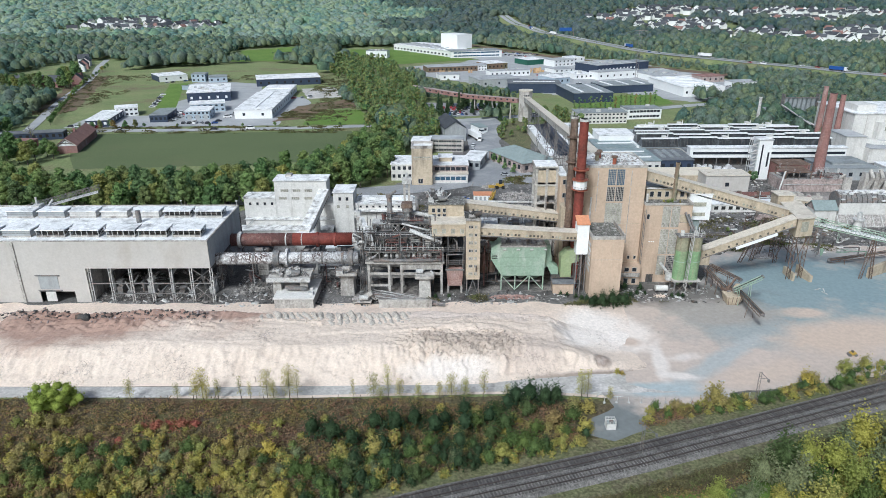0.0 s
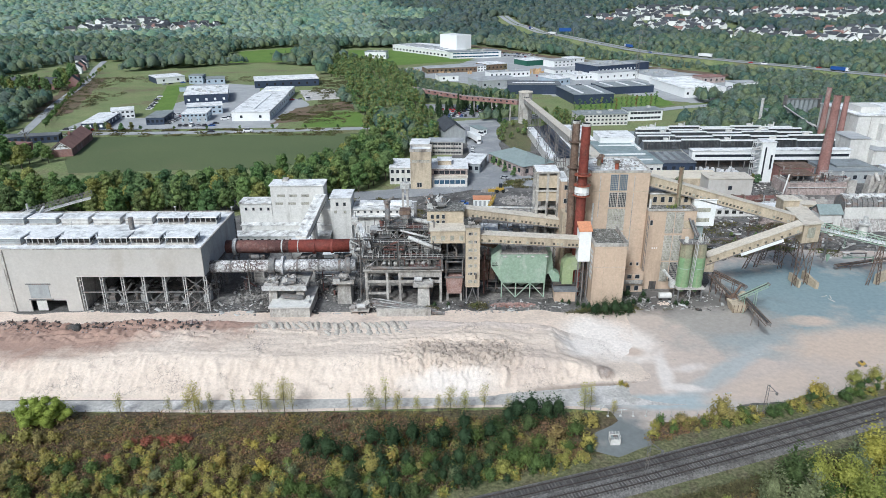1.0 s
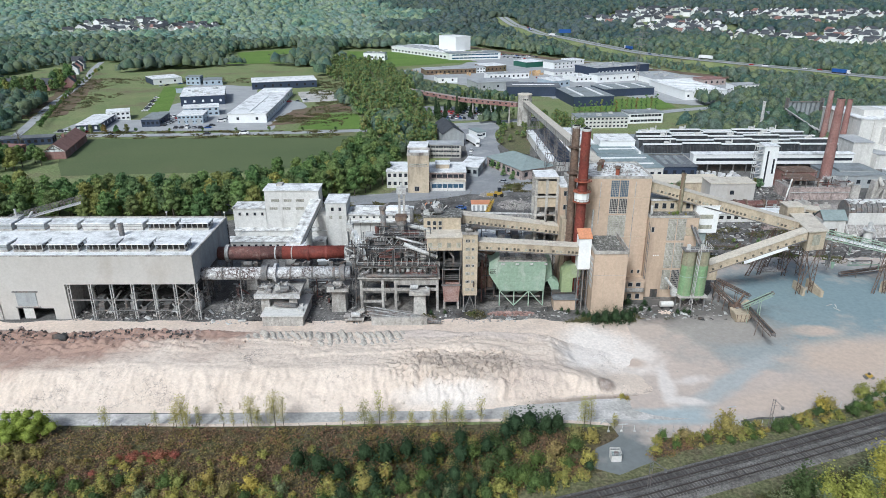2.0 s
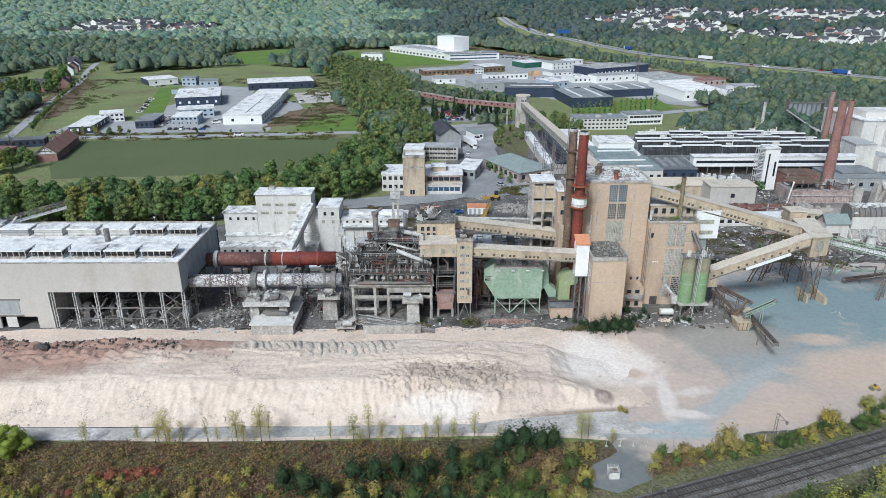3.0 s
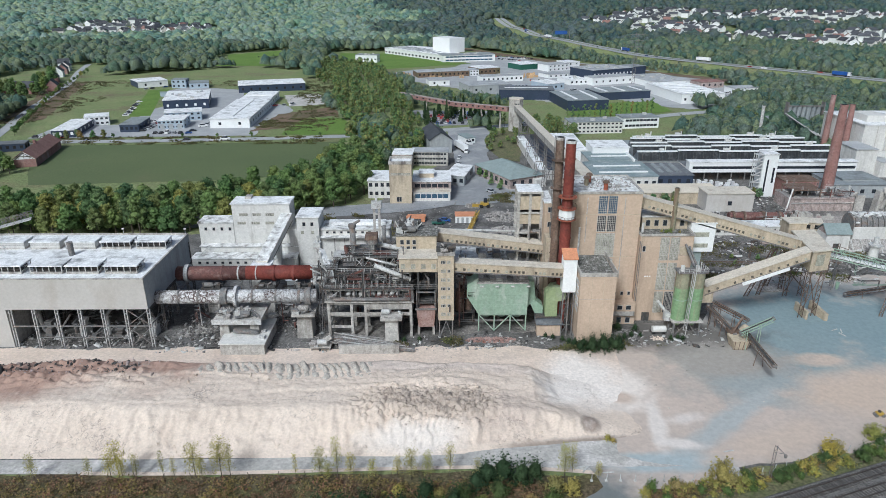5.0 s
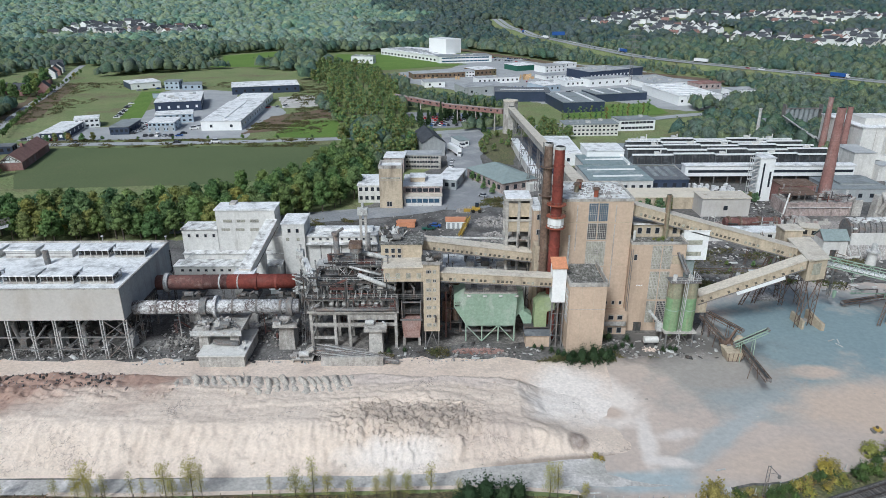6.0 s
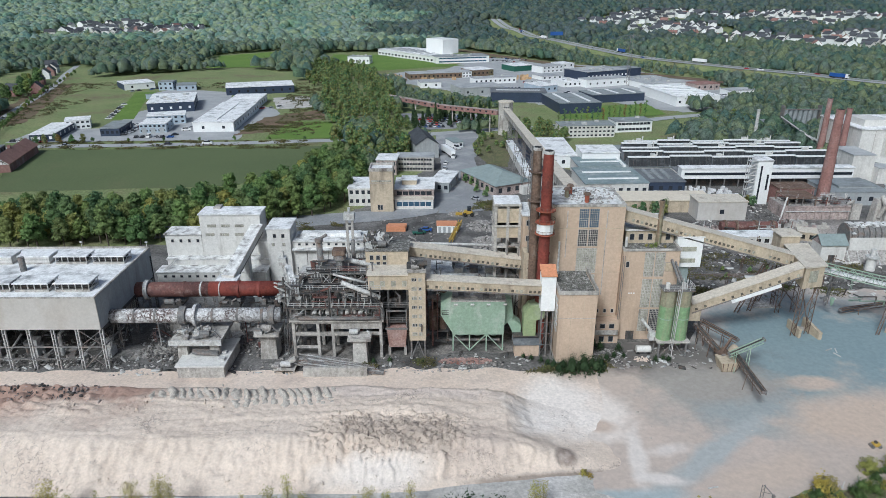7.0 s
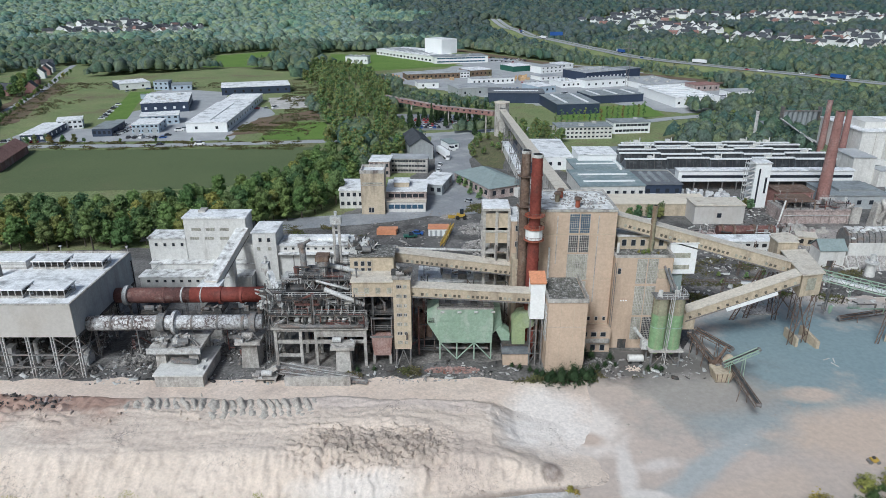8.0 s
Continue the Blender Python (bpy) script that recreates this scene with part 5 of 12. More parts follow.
part("duct_head", Shape().tube((-15.9, 184, 26.4), (-15.9, 184, 27.2), 1.0, 1.0, 14).tube((-15.9, 184, 27.0), (-13.9, 184, 28.2), 0.35), M["steel"], tower)
part("rising_duct", Shape().tube((-8.0, 186, 17.2), (-8.0, 186, 26.0), 0.5, 0.5, 14), M["steel"], tower, smooth=True)
part("filter_box", Shape().box(-20.8, -15.0, 183.4, 187.2, 13.8, 18.4), M["steel"], tower, "ribbed bluish filter box")
for k in range(8):
    x = -20.7 + k * 0.78
    part("filter_rib", Shape().box(x, x + 0.16, 183.2, 183.4, 14.0, 18.3), M["pale_steel"], tower)
part("filter_roof", Shape().box(-21.1, -14.7, 183.1, 187.5, 18.4, 18.65), M["pale_steel"], tower)
railing(tower, [(-21, 183.2), (-14.8, 183.2)], 18.65, 1.0)
# inclined bucket conveyor and ladder tower at the kiln outlet
for k in range(3):
    s = Shape()
    x = -24.0 + 0.9 * k
    lattice_leg(s, (x, 175.0 + k, 0), (x + 0.6, 176 + 2 * k, 15 + 1.5 * k), 0.7, 0.3, 0.12)
    part("ladder_mast", s, M["steel"], tower)
part("bucket_conveyor", Shape().beam((-25.6, 186, 20.5), (-20.4, 178.0, 12.8), 1.1, 1.2), M["pale_steel"], tower)
part("conveyor_cover", Shape().beam((-24.2, 184.5, 20.0), (-21.0, 179.6, 14.6), 1.4, 0.3), M["white_roof"], tower)
part("hoist_head", Shape().box(-26.4, -24.6, 185, 187, 19.6, 21.6).tube((-25.5, 186, 21.6), (-25.3, 186, 23.2), 0.3), M["pale_steel"], tower)
part("outlet_box", Shape().frustum((-24.5, -21.4, 186, 190.5), 10.4, (-23.8, -22.0, 187, 189.5), 15.0), M["pale_steel"], tower)
machinery(tower, -26, -21, 178, 186, 12.6, 5.0, 22, 77, ("pale_steel", "steel"))

# ruined belt lying before the frame
belt_ruin = root("collapsed_conveyor", (-11, 168.5, 0), "collapsed conveyor and low limed wall before the frame", "conveyor")
part("low_wall", Shape().box(-18.2, -3.5, 165.6, 166.2, 0, 2.5), M["concrete"], belt_ruin)
part("fill", Shape().add([(-18.2, 166.2, 0), (-2, 166.2, 0), (-2, 172, 0), (-18.2, 172, 0), (-18.2, 166.2, 2.4), (-8, 166.2, 2.0), (-2.0, 168.6, 0.2), (-2, 172, 0.1), (-18.2, 172, 2.6)], [(4, 5, 8), (5, 6, 7, 8), (0, 1, 6, 5, 4)]), M["rubble"], belt_ruin)
part("belt", Shape().beam((-19.5, 168.4, 3.2), (0.2, 166.6, 0.6), 0.9, 0.12), M["rubble"], belt_ruin)
rng = random.Random(79)
for k in range(9):
    part("strip", Shape().beam((-19.5 + rng.uniform(-0.6, 2.5), 166.7 + 0.45 * k, 3.0 + 0.06 * k), (0.6 - 0.5 * k + rng.uniform(-1.2, 0.6), 166.3 + 0.5 * k + rng.uniform(-0.5, 0.5), 0.5), 0.26, 0.16), M[("steel", "pale_steel", "rubble")[k % 3]], belt_ruin)
part("side_rail", Shape().beam((-19.5, 167.8, 3.2), (0.2, 166.0, 0.7), 0.16, 0.3).beam((-19.5, 169.0, 3.2), (0.2, 167.2, 0.7), 0.16, 0.3), M["steel"], belt_ruin)
part("head_frame", Shape().box(-25.5, -20.4, 167, 169.6, 0.9, 1.2).box(-25.3, -25.0, 167.2, 167.5, 0, 0.9).box(-25.3, -25.0, 169.1, 169.4, 0, 0.9).box(-20.9, -20.6, 167.2, 167.5, 0, 0.9).beam((-24, 168.3, 1.2), (-20.2, 168.3, 3.6), 1.2, 0.8), M["concrete"], belt_ruin)
machinery(belt_ruin, -25, -18, 167.2, 170, 1.0, 1.6, 10, 31, ("rubble", "pale_steel"))

# ---- transfer rooms, stair tower, galleries ----
rooms = root("transfer_house", (1, 181, 16.5), "yellowish rendered transfer house on steel legs above a rusty hopper", "transfer house")
part("front_room", Shape().box(-3.6, 5.9, 176, 181.6, 17.3, 20.9), M["tan"], rooms)
part("front_roof", Shape().box(-3.9, 6.2, 175.7, 181.9, 20.9, 21.2), M["gallery_roof"], rooms)
part("rear_room", Shape().box(-4.6, 5.6, 182, 189, 18.6, 24.6), M["tan"], rooms)
part("rear_roof", Shape().box(-4.9, 5.9, 181.8, 189.2, 24.6, 24.9), M["mossy_gravel"], rooms)
windows_row(rooms, -3.2, 5.4, 4, 1.0, 18.2, 19.5, 176, M["grimy_glass"])
windows_row(rooms, -3.6, 0.4, 3, 0.9, 22.4, 23.6, 182)
windows_row(rooms, -3.6, 0.4, 3, 0.9, 21.0, 21.9, 182)
for x in (-3.4, 1.0, 5.5):
    for y in (176.4, 181.2, 188.4):
        part("leg", Shape().box(x - 0.22, x + 0.22, y - 0.22, y + 0.22, 0, 17.3), M["dark_steel"], rooms)
for z in (4.5, 8.5, 12.5):
    part("landing", Shape().box(-3.6, 5.8, 176.2, 188.5, z, z + 0.25), M["dark_steel"], rooms)
    railing(rooms, [(-3.6, 176.1), (5.8, 176.1)], z + 0.25, 1.1, M["steel"], 1.6)
part("hopper", Shape().frustum((0.9, 4.9, 175.2, 178.0), 2.4, (0.5, 5.3, 174.9, 178.4), 7.4), M["faded_red"], rooms, "faded rust-red hopper")
part("hopper_rim", Shape().box(0.2, 5.6, 174.6, 174.9, 7.4, 7.8).box(0.2, 5.6, 178.4, 178.7, 7.4, 7.8), M["steel"], rooms)
for x in (1.0, 4.8):
    part("hopper_leg", Shape().box(x - 0.3, x + 0.3, 175.2, 175.8, 0, 2.5), M["concrete"], rooms)
part("hoist_frame", Shape().beam((0.6, 175.5, 7.8), (0.6, 175.5, 12.5), 0.25).beam((5.2, 175.5, 7.8), (5.2, 175.5, 12.5), 0.25).beam((0.6, 175.5, 12.0), (5.2, 175.5, 12.0), 0.3), M["steel"], rooms)
part("side_shed", Shape().box(-5.4, -3.8, 176, 180, 13.2, 16.6), M["concrete"], rooms)
machinery(rooms, -2.5, 5, 178, 187, 8.8, 3.0, 10, 41, ("dark_steel", "steel"))
machinery(rooms, -2.5, 5, 178, 187, 12.8, 3.5, 10, 42, ("dark_steel", "steel"))
wreck = root("roof_wreck", (-2.5, 186, 24.9), "torn steel wreckage heaped on the transfer house roof", "wreckage")
machinery(wreck, -4.4, 0.6, 183, 188.4, 24.9, 3.4, 34, 50, ("pale_steel", "dark_steel", "steel"))
part("bent_plate", Shape().beam((-4.2, 184.5, 25), (-0.8, 187, 27.6), 2.4, 0.1), M["pale_steel"], wreck)
stair = root("stair_tower", (8, 175.5, 0), "slim yellowish stair tower with small windows on braced legs", "stair tower")
part("shaft", Shape().box(6.0, 9.9, 173.3, 177.6, 5.2, 22.8), M["tan"], stair)
part("cornice", Shape().box(5.8, 10.1, 173.1, 177.8, 22.8, 23.2), M["concrete"], stair)
for k in range(7):
    z = 6.6 + 2.35 * k
    window_front(stair, 6.75, 7.85, z, z + 0.75, 173.3, 3, 1, M["glass"] if k in (1, 3, 6) else M["grimy_glass"])
    window_front(stair, 8.35, 9.0, z, z + 0.75, 173.3, 2, 1, M["glass"] if k % 2 else M["grimy_glass"])
part("open_shutter", Shape().box(8.7, 9.1, 172.9, 173.3, 7.8, 9.4), M["dark_steel"], stair)
for x in (6.3, 9.6):
    for y in (173.6, 177.3):
        part("leg", Shape().beam((x, y, 0), (x, y, 5.2), 0.25), M["steel"], stair)
    part("brace", Shape().beam((x, 173.6, 0), (8, 173.6, 5.0), 0.16), M["steel"], stair)
machinery(stair, 6.4, 9.5, 174, 177, 23.2, 2.4, 16, 61, ("dark_steel", "rubble"))


def gallery(name, p, q, w, h, wall, label, n_windows, z_win, side=-1, dark=0.0):
    """An inclined conveyor gallery: walls, roof sheet, small windows along the side towards the railway."""
    g = root(name, p, label, "conveyor gallery", "conveyor galleries")
    part("body", Shape().sheared(p, q, w, h), wall, g)
    up = Vector((0, 0, h))
    part("roof_sheet", Shape().sheared(Vector(p) + up, Vector(q) + up, w + 0.5, 0.18), M["gallery_roof"], g)
    P, Q = Vector(p), Vector(q)
    d = (Q - P)
    flat = Vector((d.x, d.y, 0)).normalized()
    nrm = Vector((-flat.y, flat.x, 0)) * (side * (w / 2 + 0.04))
    part("sill_rail", Shape().beam(P + nrm + Vector((0, 0, 0.15)), Q + nrm + Vector((0, 0, 0.15)), 0.12, 0.3), M["steel"], g)
    rng = random.Random(n_windows)
    for k in range(n_windows):
        a = P + d * ((k + 0.5) / n_windows) + nrm + Vector((0, 0, z_win))
        if rng.random() < 0.22:
            continue
        part("window", Shape().beam(a - d.normalized() * 0.32, a + d.normalized() * 0.28, 0.10, 0.62), M["gallery_pane"] if rng.random() < 0.7 else M["grimy_glass"], g)
    return g


gallery("conveyor_gallery", (9.9, 175.7, 18.0), (36.9, 175.9, 16.3), 3.0, 2.5, M["tan"], "yellowish conveyor gallery with a dusty roof, sloping to the white shaft", 26, 0.9)
gallery("conveyor_gallery", (-4.0, 189.6, 22.0), (36.6, 189.6, 16.8), 3.4, 2.6, M["tan"], "long yellowish inclined conveyor gallery with small windows", 34, 0.8)
high_frame = root("gallery_trestle", (20, 189.6, 0), "dark steel trestles under the conveyor galleries", "trestle")
for x, z in ((12.5, 16.2), (24.0, 15.2), (33.5, 14.8)):
    s = Shape()
    lattice_leg(s, (x, 190, 0), (x, 190, z), 1.6, 0.3, 0.22)
    part("trestle_leg", s, M["dark_steel"], high_frame)

# ---- green dust filter ----
filt = root("dust_filter", (22, 180, 0), "large pale green dust filter housing with hoppers on braced legs", "dust filter")
part("housing", Shape().frustum((16.2, 28.7, 177, 188), 4.9, (15.6, 28.9, 177, 188), 11.4).frustum((15.6, 28.9, 177.002, 188), 11.4, (16.2, 28.7, 177.002, 188), 13.6), M["green_paint"], filt)
part("inlet_flank", Shape().add([(13.4, 178.5, 12.6), (16.2, 177.6, 4.9), (16.2, 177.6, 15.0), (13.4, 187, 12.6), (16.2, 187.6, 4.9), (16.2, 187.6, 15.0), (13.4, 178.5, 9.2), (13.4, 187, 9.2)],
                               [(0, 6, 1, 2), (3, 5, 4, 7), (0, 2, 5, 3), (0, 3, 7, 6), (6, 7, 4, 1)]), M["green_paint"], filt)
for k in range(8):
    x = 16.4 + 1.72 * k
    part("rib", Shape().box(x - 0.05, x + 0.05, 176.94, 177.0, 5.2, 13.5), M["green_paint"], filt)
for z in (7.6, 10.4, 13.4):
    part("rib", Shape().box(16.1, 28.8, 176.92, 176.99, z, z + 0.12), M["green_paint"], filt)
part("roof_deck", Shape().box(15.8, 29.0, 176.8, 188.2, 13.6, 13.85), M["concrete"], filt)
railing(filt, [(16, 176.9), (28.9, 176.9)], 13.85, 1.0, M["steel"], 1.6)
for k in range(4):
    x = 17.6 + 3.0 * k
    part("roof_hatch", Shape().box(x, x + 1.5, 178, 180.4, 13.85, 14.6).tube((x + 0.7, 179, 14.6), (x + 0.7, 181.5, 15.6), 0.35, 0.35, 8), M["pale_steel"] if k % 2 else M["steel"], filt)
    part("junction_box", Shape().tube((16.6 + 3.9 * k, 176.8, 12.9), (17.5 + 3.9 * k, 176.8, 12.9), 0.25, 0.25, 8), M["pale_steel"], filt)
for k in range(3):
    x = 16.4 + 4.1 * k
    part("hopper", Shape().frustum((x + 1.6, x + 2.4, 181.5, 183.5), 1.8, (x, x + 4.0, 178, 187), 4.9), M["green_paint"], filt)
for y in (177.3, 187.4):
    for x in (16.4, 20.4, 24.5, 28.5):
        part("leg", Shape().beam((x, y, 0), (x, y, 4.9), 0.3), M["green_paint"], filt)
    for a, b in ((16.4, 20.4), (24.5, 20.4), (24.5, 28.5)):
        part("brace", Shape().beam((a, y, 4.7), (b, y, 0.2), 0.24), M["green_paint"], filt)
    part("base_beam", Shape().beam((16.4, y, 4.75), (28.5, y, 4.75), 0.3), M["green_paint"], filt)
part("dust_screw", Shape().tube((15, 179, 2.2), (28, 179, 2.2), 0.3, 0.3, 10), M["steel"], filt)
part("outlet_flank", Shape().add([(28.9, 178.0, 13.6), (30.6, 179.6, 13.0), (31.2, 179.6, 8.2), (28.9, 178.0, 6.6), (28.9, 187.0, 13.6), (30.6, 186.0, 13.0), (31.2, 186.0, 8.2), (28.9, 187.0, 6.6)],
                                [(3, 2, 1, 0), (4, 5, 6, 7), (0, 1, 5, 4), (1, 2, 6, 5), (2, 3, 7, 6)]), M["green_paint"], filt)
part("outlet_duct", Shape().add([(29.6, 178.6, 7.4), (31.0, 178.6, 8.0), (33.0, 178.6, 6.4), (33.0, 178.6, 4.4), (31.0, 178.6, 4.4), (29.6, 182, 7.4), (31.0, 182, 8.0), (33.0, 182, 6.4), (33.0, 182, 4.4), (31.0, 182, 4.4)],
                               [(4, 3, 2, 1, 0), (5, 6, 7, 8, 9)] + [(k, (k + 1) % 5, 5 + (k + 1) % 5, 5 + k) for k in range(5)]), M["green_paint"], filt)
part("fan_duct", Shape().add([(x, y, z) for y in (176.8, 180.4) for x, z in ((33.4, 4.4), (36.4, 4.4), (36.4, 8.6), (38.4, 9.2), (38.4, 12.7), (34.8, 12.3), (33.4, 10.6))],
                            [(0, 1, 2, 3, 4, 5, 6), (13, 12, 11, 10, 9, 8, 7)] + [((k + 1) % 7, k, 7 + k, 7 + (k + 1) % 7) for k in range(7)]), M["olive_paint"], filt, "yellow-green fan duct")
part("duct_frame", Shape().box(31, 37.8, 177, 181, 3.9, 4.4).beam((31.2, 177.2, 0), (31.2, 177.2, 4), 0.25).beam((37.4, 177.2, 0), (37.4, 177.2, 4), 0.25), M["dark_steel"], filt)
pump_house = root("pump_house", (34.5, 175, 0), "low stained beige wall shed with shrubs before it", "shed")
part("wall", Shape().box(31.2, 37.4, 174.5, 178.6, 0, 3.2), M["beige"], pump_house)
part("roof", Shape().box(30.9, 37.7, 174.2, 178.9, 3.2, 3.5), M["dark_roof"], pump_house)
# ducts and equipment between stair tower and filter
between_ = root("duct_group", (13, 182, 0), "dusty purple-brown ducts and vessels beside the filter", "ducts")
part("duct", Shape().tube((9.9, 183, 15.2), (15.6, 183, 13.8), 1.0, 1.0, 18), M["rust_brown"], between_, smooth=True)
part("duct", Shape().tube((10.2, 182, 12.6), (15.2, 182, 11.2), 0.9, 0.9, 18), M["steel"], between_, smooth=True)
part("vessel", Shape().tube((11.6, 182, 3.8), (11.6, 182, 9.6), 1.2, 1.2, 18).tube((14.0, 182.5, 3.8), (14.0, 182.5, 9.4), 1.0, 1.0, 18), M["rust_brown"], between_, smooth=False)
part("support", Shape().box(10.2, 15.4, 180.6, 184, 3.5, 3.8).box(10.3, 10.6, 181, 181.3, 0, 3.5).box(14.9, 15.2, 181, 181.3, 0, 3.5), M["dark_steel"], between_)
# low roofs between the galleries
mid_shed = root("filter_house", (22, 195, 0), "low wide shed roof with grey vents between the galleries", "shed")
part("wall", Shape().box(11, 36, 193.5, 203, 0, 13.0), M["concrete"], mid_shed)
part("roof", Shape().box(10.7, 36.3, 193.2, 203.3, 13.0, 13.4), M["stained_roof"], mid_shed)
for k in range(4):
    part("roof_box", Shape().box(17 + 4 * k, 19.2 + 4 * k, 194.5, 199, 13.4, 14.8), M["steel"] if k % 2 else M["pale_steel"], mid_shed)
for x in (13, 35):
    part("wall_post", Shape().box(x - 0.3, x + 0.3, 193.2, 193.5, 0, 13), M["concrete"], mid_shed)

# ---- white elevator shaft, block, chimneys ----
shaft = root("elevator_shaft", (39, 176.5, 0), "narrow white elevator shaft with an orange pitched roof on steel legs", "elevator shaft")
part("body", Shape().box(36.9, 40.2, 174.3, 177.7, 12.4, 21.2), M["bright_wall"], shaft)
part("roof", Shape().add([(36.7, 174.1, 21.2), (40.4, 174.1, 21.2), (40.4, 177.9, 22.6), (36.7, 177.9, 22.6), (36.7, 174.1, 21.5), (40.4, 174.1, 21.5), (40.4, 177.9, 22.9), (36.7, 177.9, 22.9)],
                         [(3, 2, 1, 0), (4, 5, 6, 7), (0, 1, 5, 4), (1, 2, 6, 5), (2, 3, 7, 6), (3, 0, 4, 7)]), M["orange"], shaft)
for x in (37.2, 38.6, 39.9):
    for y in (174.6, 177.4):
        part("leg", Shape().box(x - 0.16, x + 0.16, y - 0.16, y + 0.16, 0, 12.4), M["steel"] if y < 175 else M["dark_steel"], shaft)
s = Shape()
for k in range(4):
    s.beam((37.2, 174.6, 3 * k + 0.4), (38.6, 174.6, 3 * k + 3.2), 0.12).beam((37.2, 174.6, 3 * k + 3.2), (39.9, 174.6, 3 * k + 3.2), 0.14)
part("brace", s, M["steel"], shaft)
box_b = root("boiler_block", (45, 177, 0), "tall plain beige rendered block with a moss-grown gravel roof", "industrial block")
part("wall", Shape().box(40.5, 49.2, 170.7, 184.2, 0, 18.3), M["beige"], box_b)
part("parapet", Shape().box(40.3, 49.4, 170.5, 170.9, 18.3, 19.2).box(40.3, 40.6, 170.9, 184.4, 18.3, 19.5).box(49.1, 49.4, 170.9, 184.4, 18.3, 19.5).box(40.6, 49.1, 184.1, 184.4, 18.3, 19.5), M["concrete"], box_b)
part("gravel_roof", Shape().box(40.8, 48.9, 170.9, 183.9, 18.3, 18.5), M["mossy_gravel"], box_b, "dark mossy gravel")
part("base_course", Shape().box(40.45, 49.25, 170.65, 184.25, 0, 0.8), M["concrete"], box_b)
for x in (43.4, 46.3):
    part("joint", Shape().box(x - 0.03, x + 0.03, 170.66, 170.7, 0.8, 18.3), M["tan"], box_b)
part("joint", Shape().box(40.5, 49.2, 170.66, 170.7, 12.2, 12.3), M["concrete"], box_b)
for k in range(6):
    part("side_louvre", Shape().box(40.38, 40.5, 172 + 0.02 * k, 176, 8.0 + 1.5 * k, 8.9 + 1.5 * k), M["pale_steel"], box_b)
rng = random.Random(9)
roof_plants = Shape()
for k in range(420):
    x, y = rng.uniform(41.2, 48.5), rng.uniform(171.3, 183.5)
    d = rng.uniform(0.08, 0.28)
    roof_plants.tube((x, y, 18.5), (x + rng.uniform(-0.1, 0.1), y, 18.5 + d), d, d * 0.3, 5)
single("roof_moss", roof_plants, M["mossy_gravel"], "tufts of moss and stones on the block roof", "moss", kind="stuff")


def chimney(x, y, z0, z1, r0, r1, material, label, rings, collar=None, group="chimneys of the works"):
    c = root("chimney", (x, y, z0), label, "chimney", group)
    n = len(rings) + 1
    zs = [z0] + list(rings) + [z1]
    for a, b in zip(zs, zs[1:]):
        ra, rb = (r0 + (r1 - r0) * (z - z0) / (z1 - z0) for z in (a, b))
        part("section", Shape().tube((x, y, a), (x, y, b), ra, rb, 24, b == z1), material, c, smooth=False)
    for z in rings:
        rr = r0 + (r1 - r0) * (z - z0) / (z1 - z0)
        part("flange", Shape().tube((x, y, z - 0.12), (x, y, z + 0.12), rr + 0.14, rr + 0.14, 24), material, c)
    part("rim", Shape().tube((x, y, z1 - 0.5), (x, y, z1 + 0.12), r1 + 0.12, r1 + 0.12, 24), M["pale_steel"] if collar else material, c)
    part("bore", Shape().tube((x, y, z1 + 0.12), (x, y, z1 + 0.16), r1 * 0.85, r1 * 0.85, 20), M["tyre"], c)
    return c


c1 = chimney(37.7, 179.6, 0, 49.4, 1.5, 1.18, M["red_paint"], "tall red-painted steel chimney, streaked with rust, with a white collar", (8, 14, 19.5, 25, 35.5, 40, 45), True)
part("collar", Shape().tube((37.7, 179.6, 30.2), (37.7, 179.6, 32.6), 2.0, 2.0, 10), M["bright_wall"], c1, "white eight-sided collar")
for z in (29.9, 32.7, 35.6):
    s = Shape().tube((37.7, 179.6, z), (37.7, 179.6, z + 0.12), 2.35, 2.35, 16)
    part("gangway", s, M["rust"], c1)
    s = Shape()
    for k in range(16):
        a, b = k * math.tau / 16, (k + 1) * math.tau / 16
        p, q = Vector((37.7 + 2.3 * math.cos(a), 179.6 + 2.3 * math.sin(a), z)), Vector((37.7 + 2.3 * math.cos(b), 179.6 + 2.3 * math.sin(b), z))
        s.beam(p, p + Vector((0, 0, 1.0)), 0.06).beam(p + Vector((0, 0, 1.0)), q + Vector((0, 0, 1.0)), 0.06)
    part("railing", s, M["rust_brown"], c1)
c2 = chimney(35.6, 182.4, 0, 49.6, 1.2, 1.0, M["rust_brown"], "brown rusty steel chimney behind the red one", (10, 20, 30, 38, 44, 47), True)
for z in (37, 44):
    part("gangway", Shape().tube((35.6, 182.4, z), (35.6, 182.4, z + 0.12), 1.8, 1.8, 16), M["rust_brown"], c2)
part("ladder", Shape().beam((34.3, 182.0, 0), (34.5, 182.1, 50), 0.1).beam((34.1, 182.4, 0), (34.3, 182.5, 50), 0.1), M["steel"], c2)
flue = root("flue_casing", (33.5, 182, 0), "rusty flue casing at the chimney foot", "flue")
part("casing", Shape().box(33.4, 36.4, 182, 186, 8, 24), M["tan"], flue)
part("duct", Shape().tube((36, 184, 20), (40, 186, 20), 1.0, 1.0, 14), M["rust_brown"], flue)

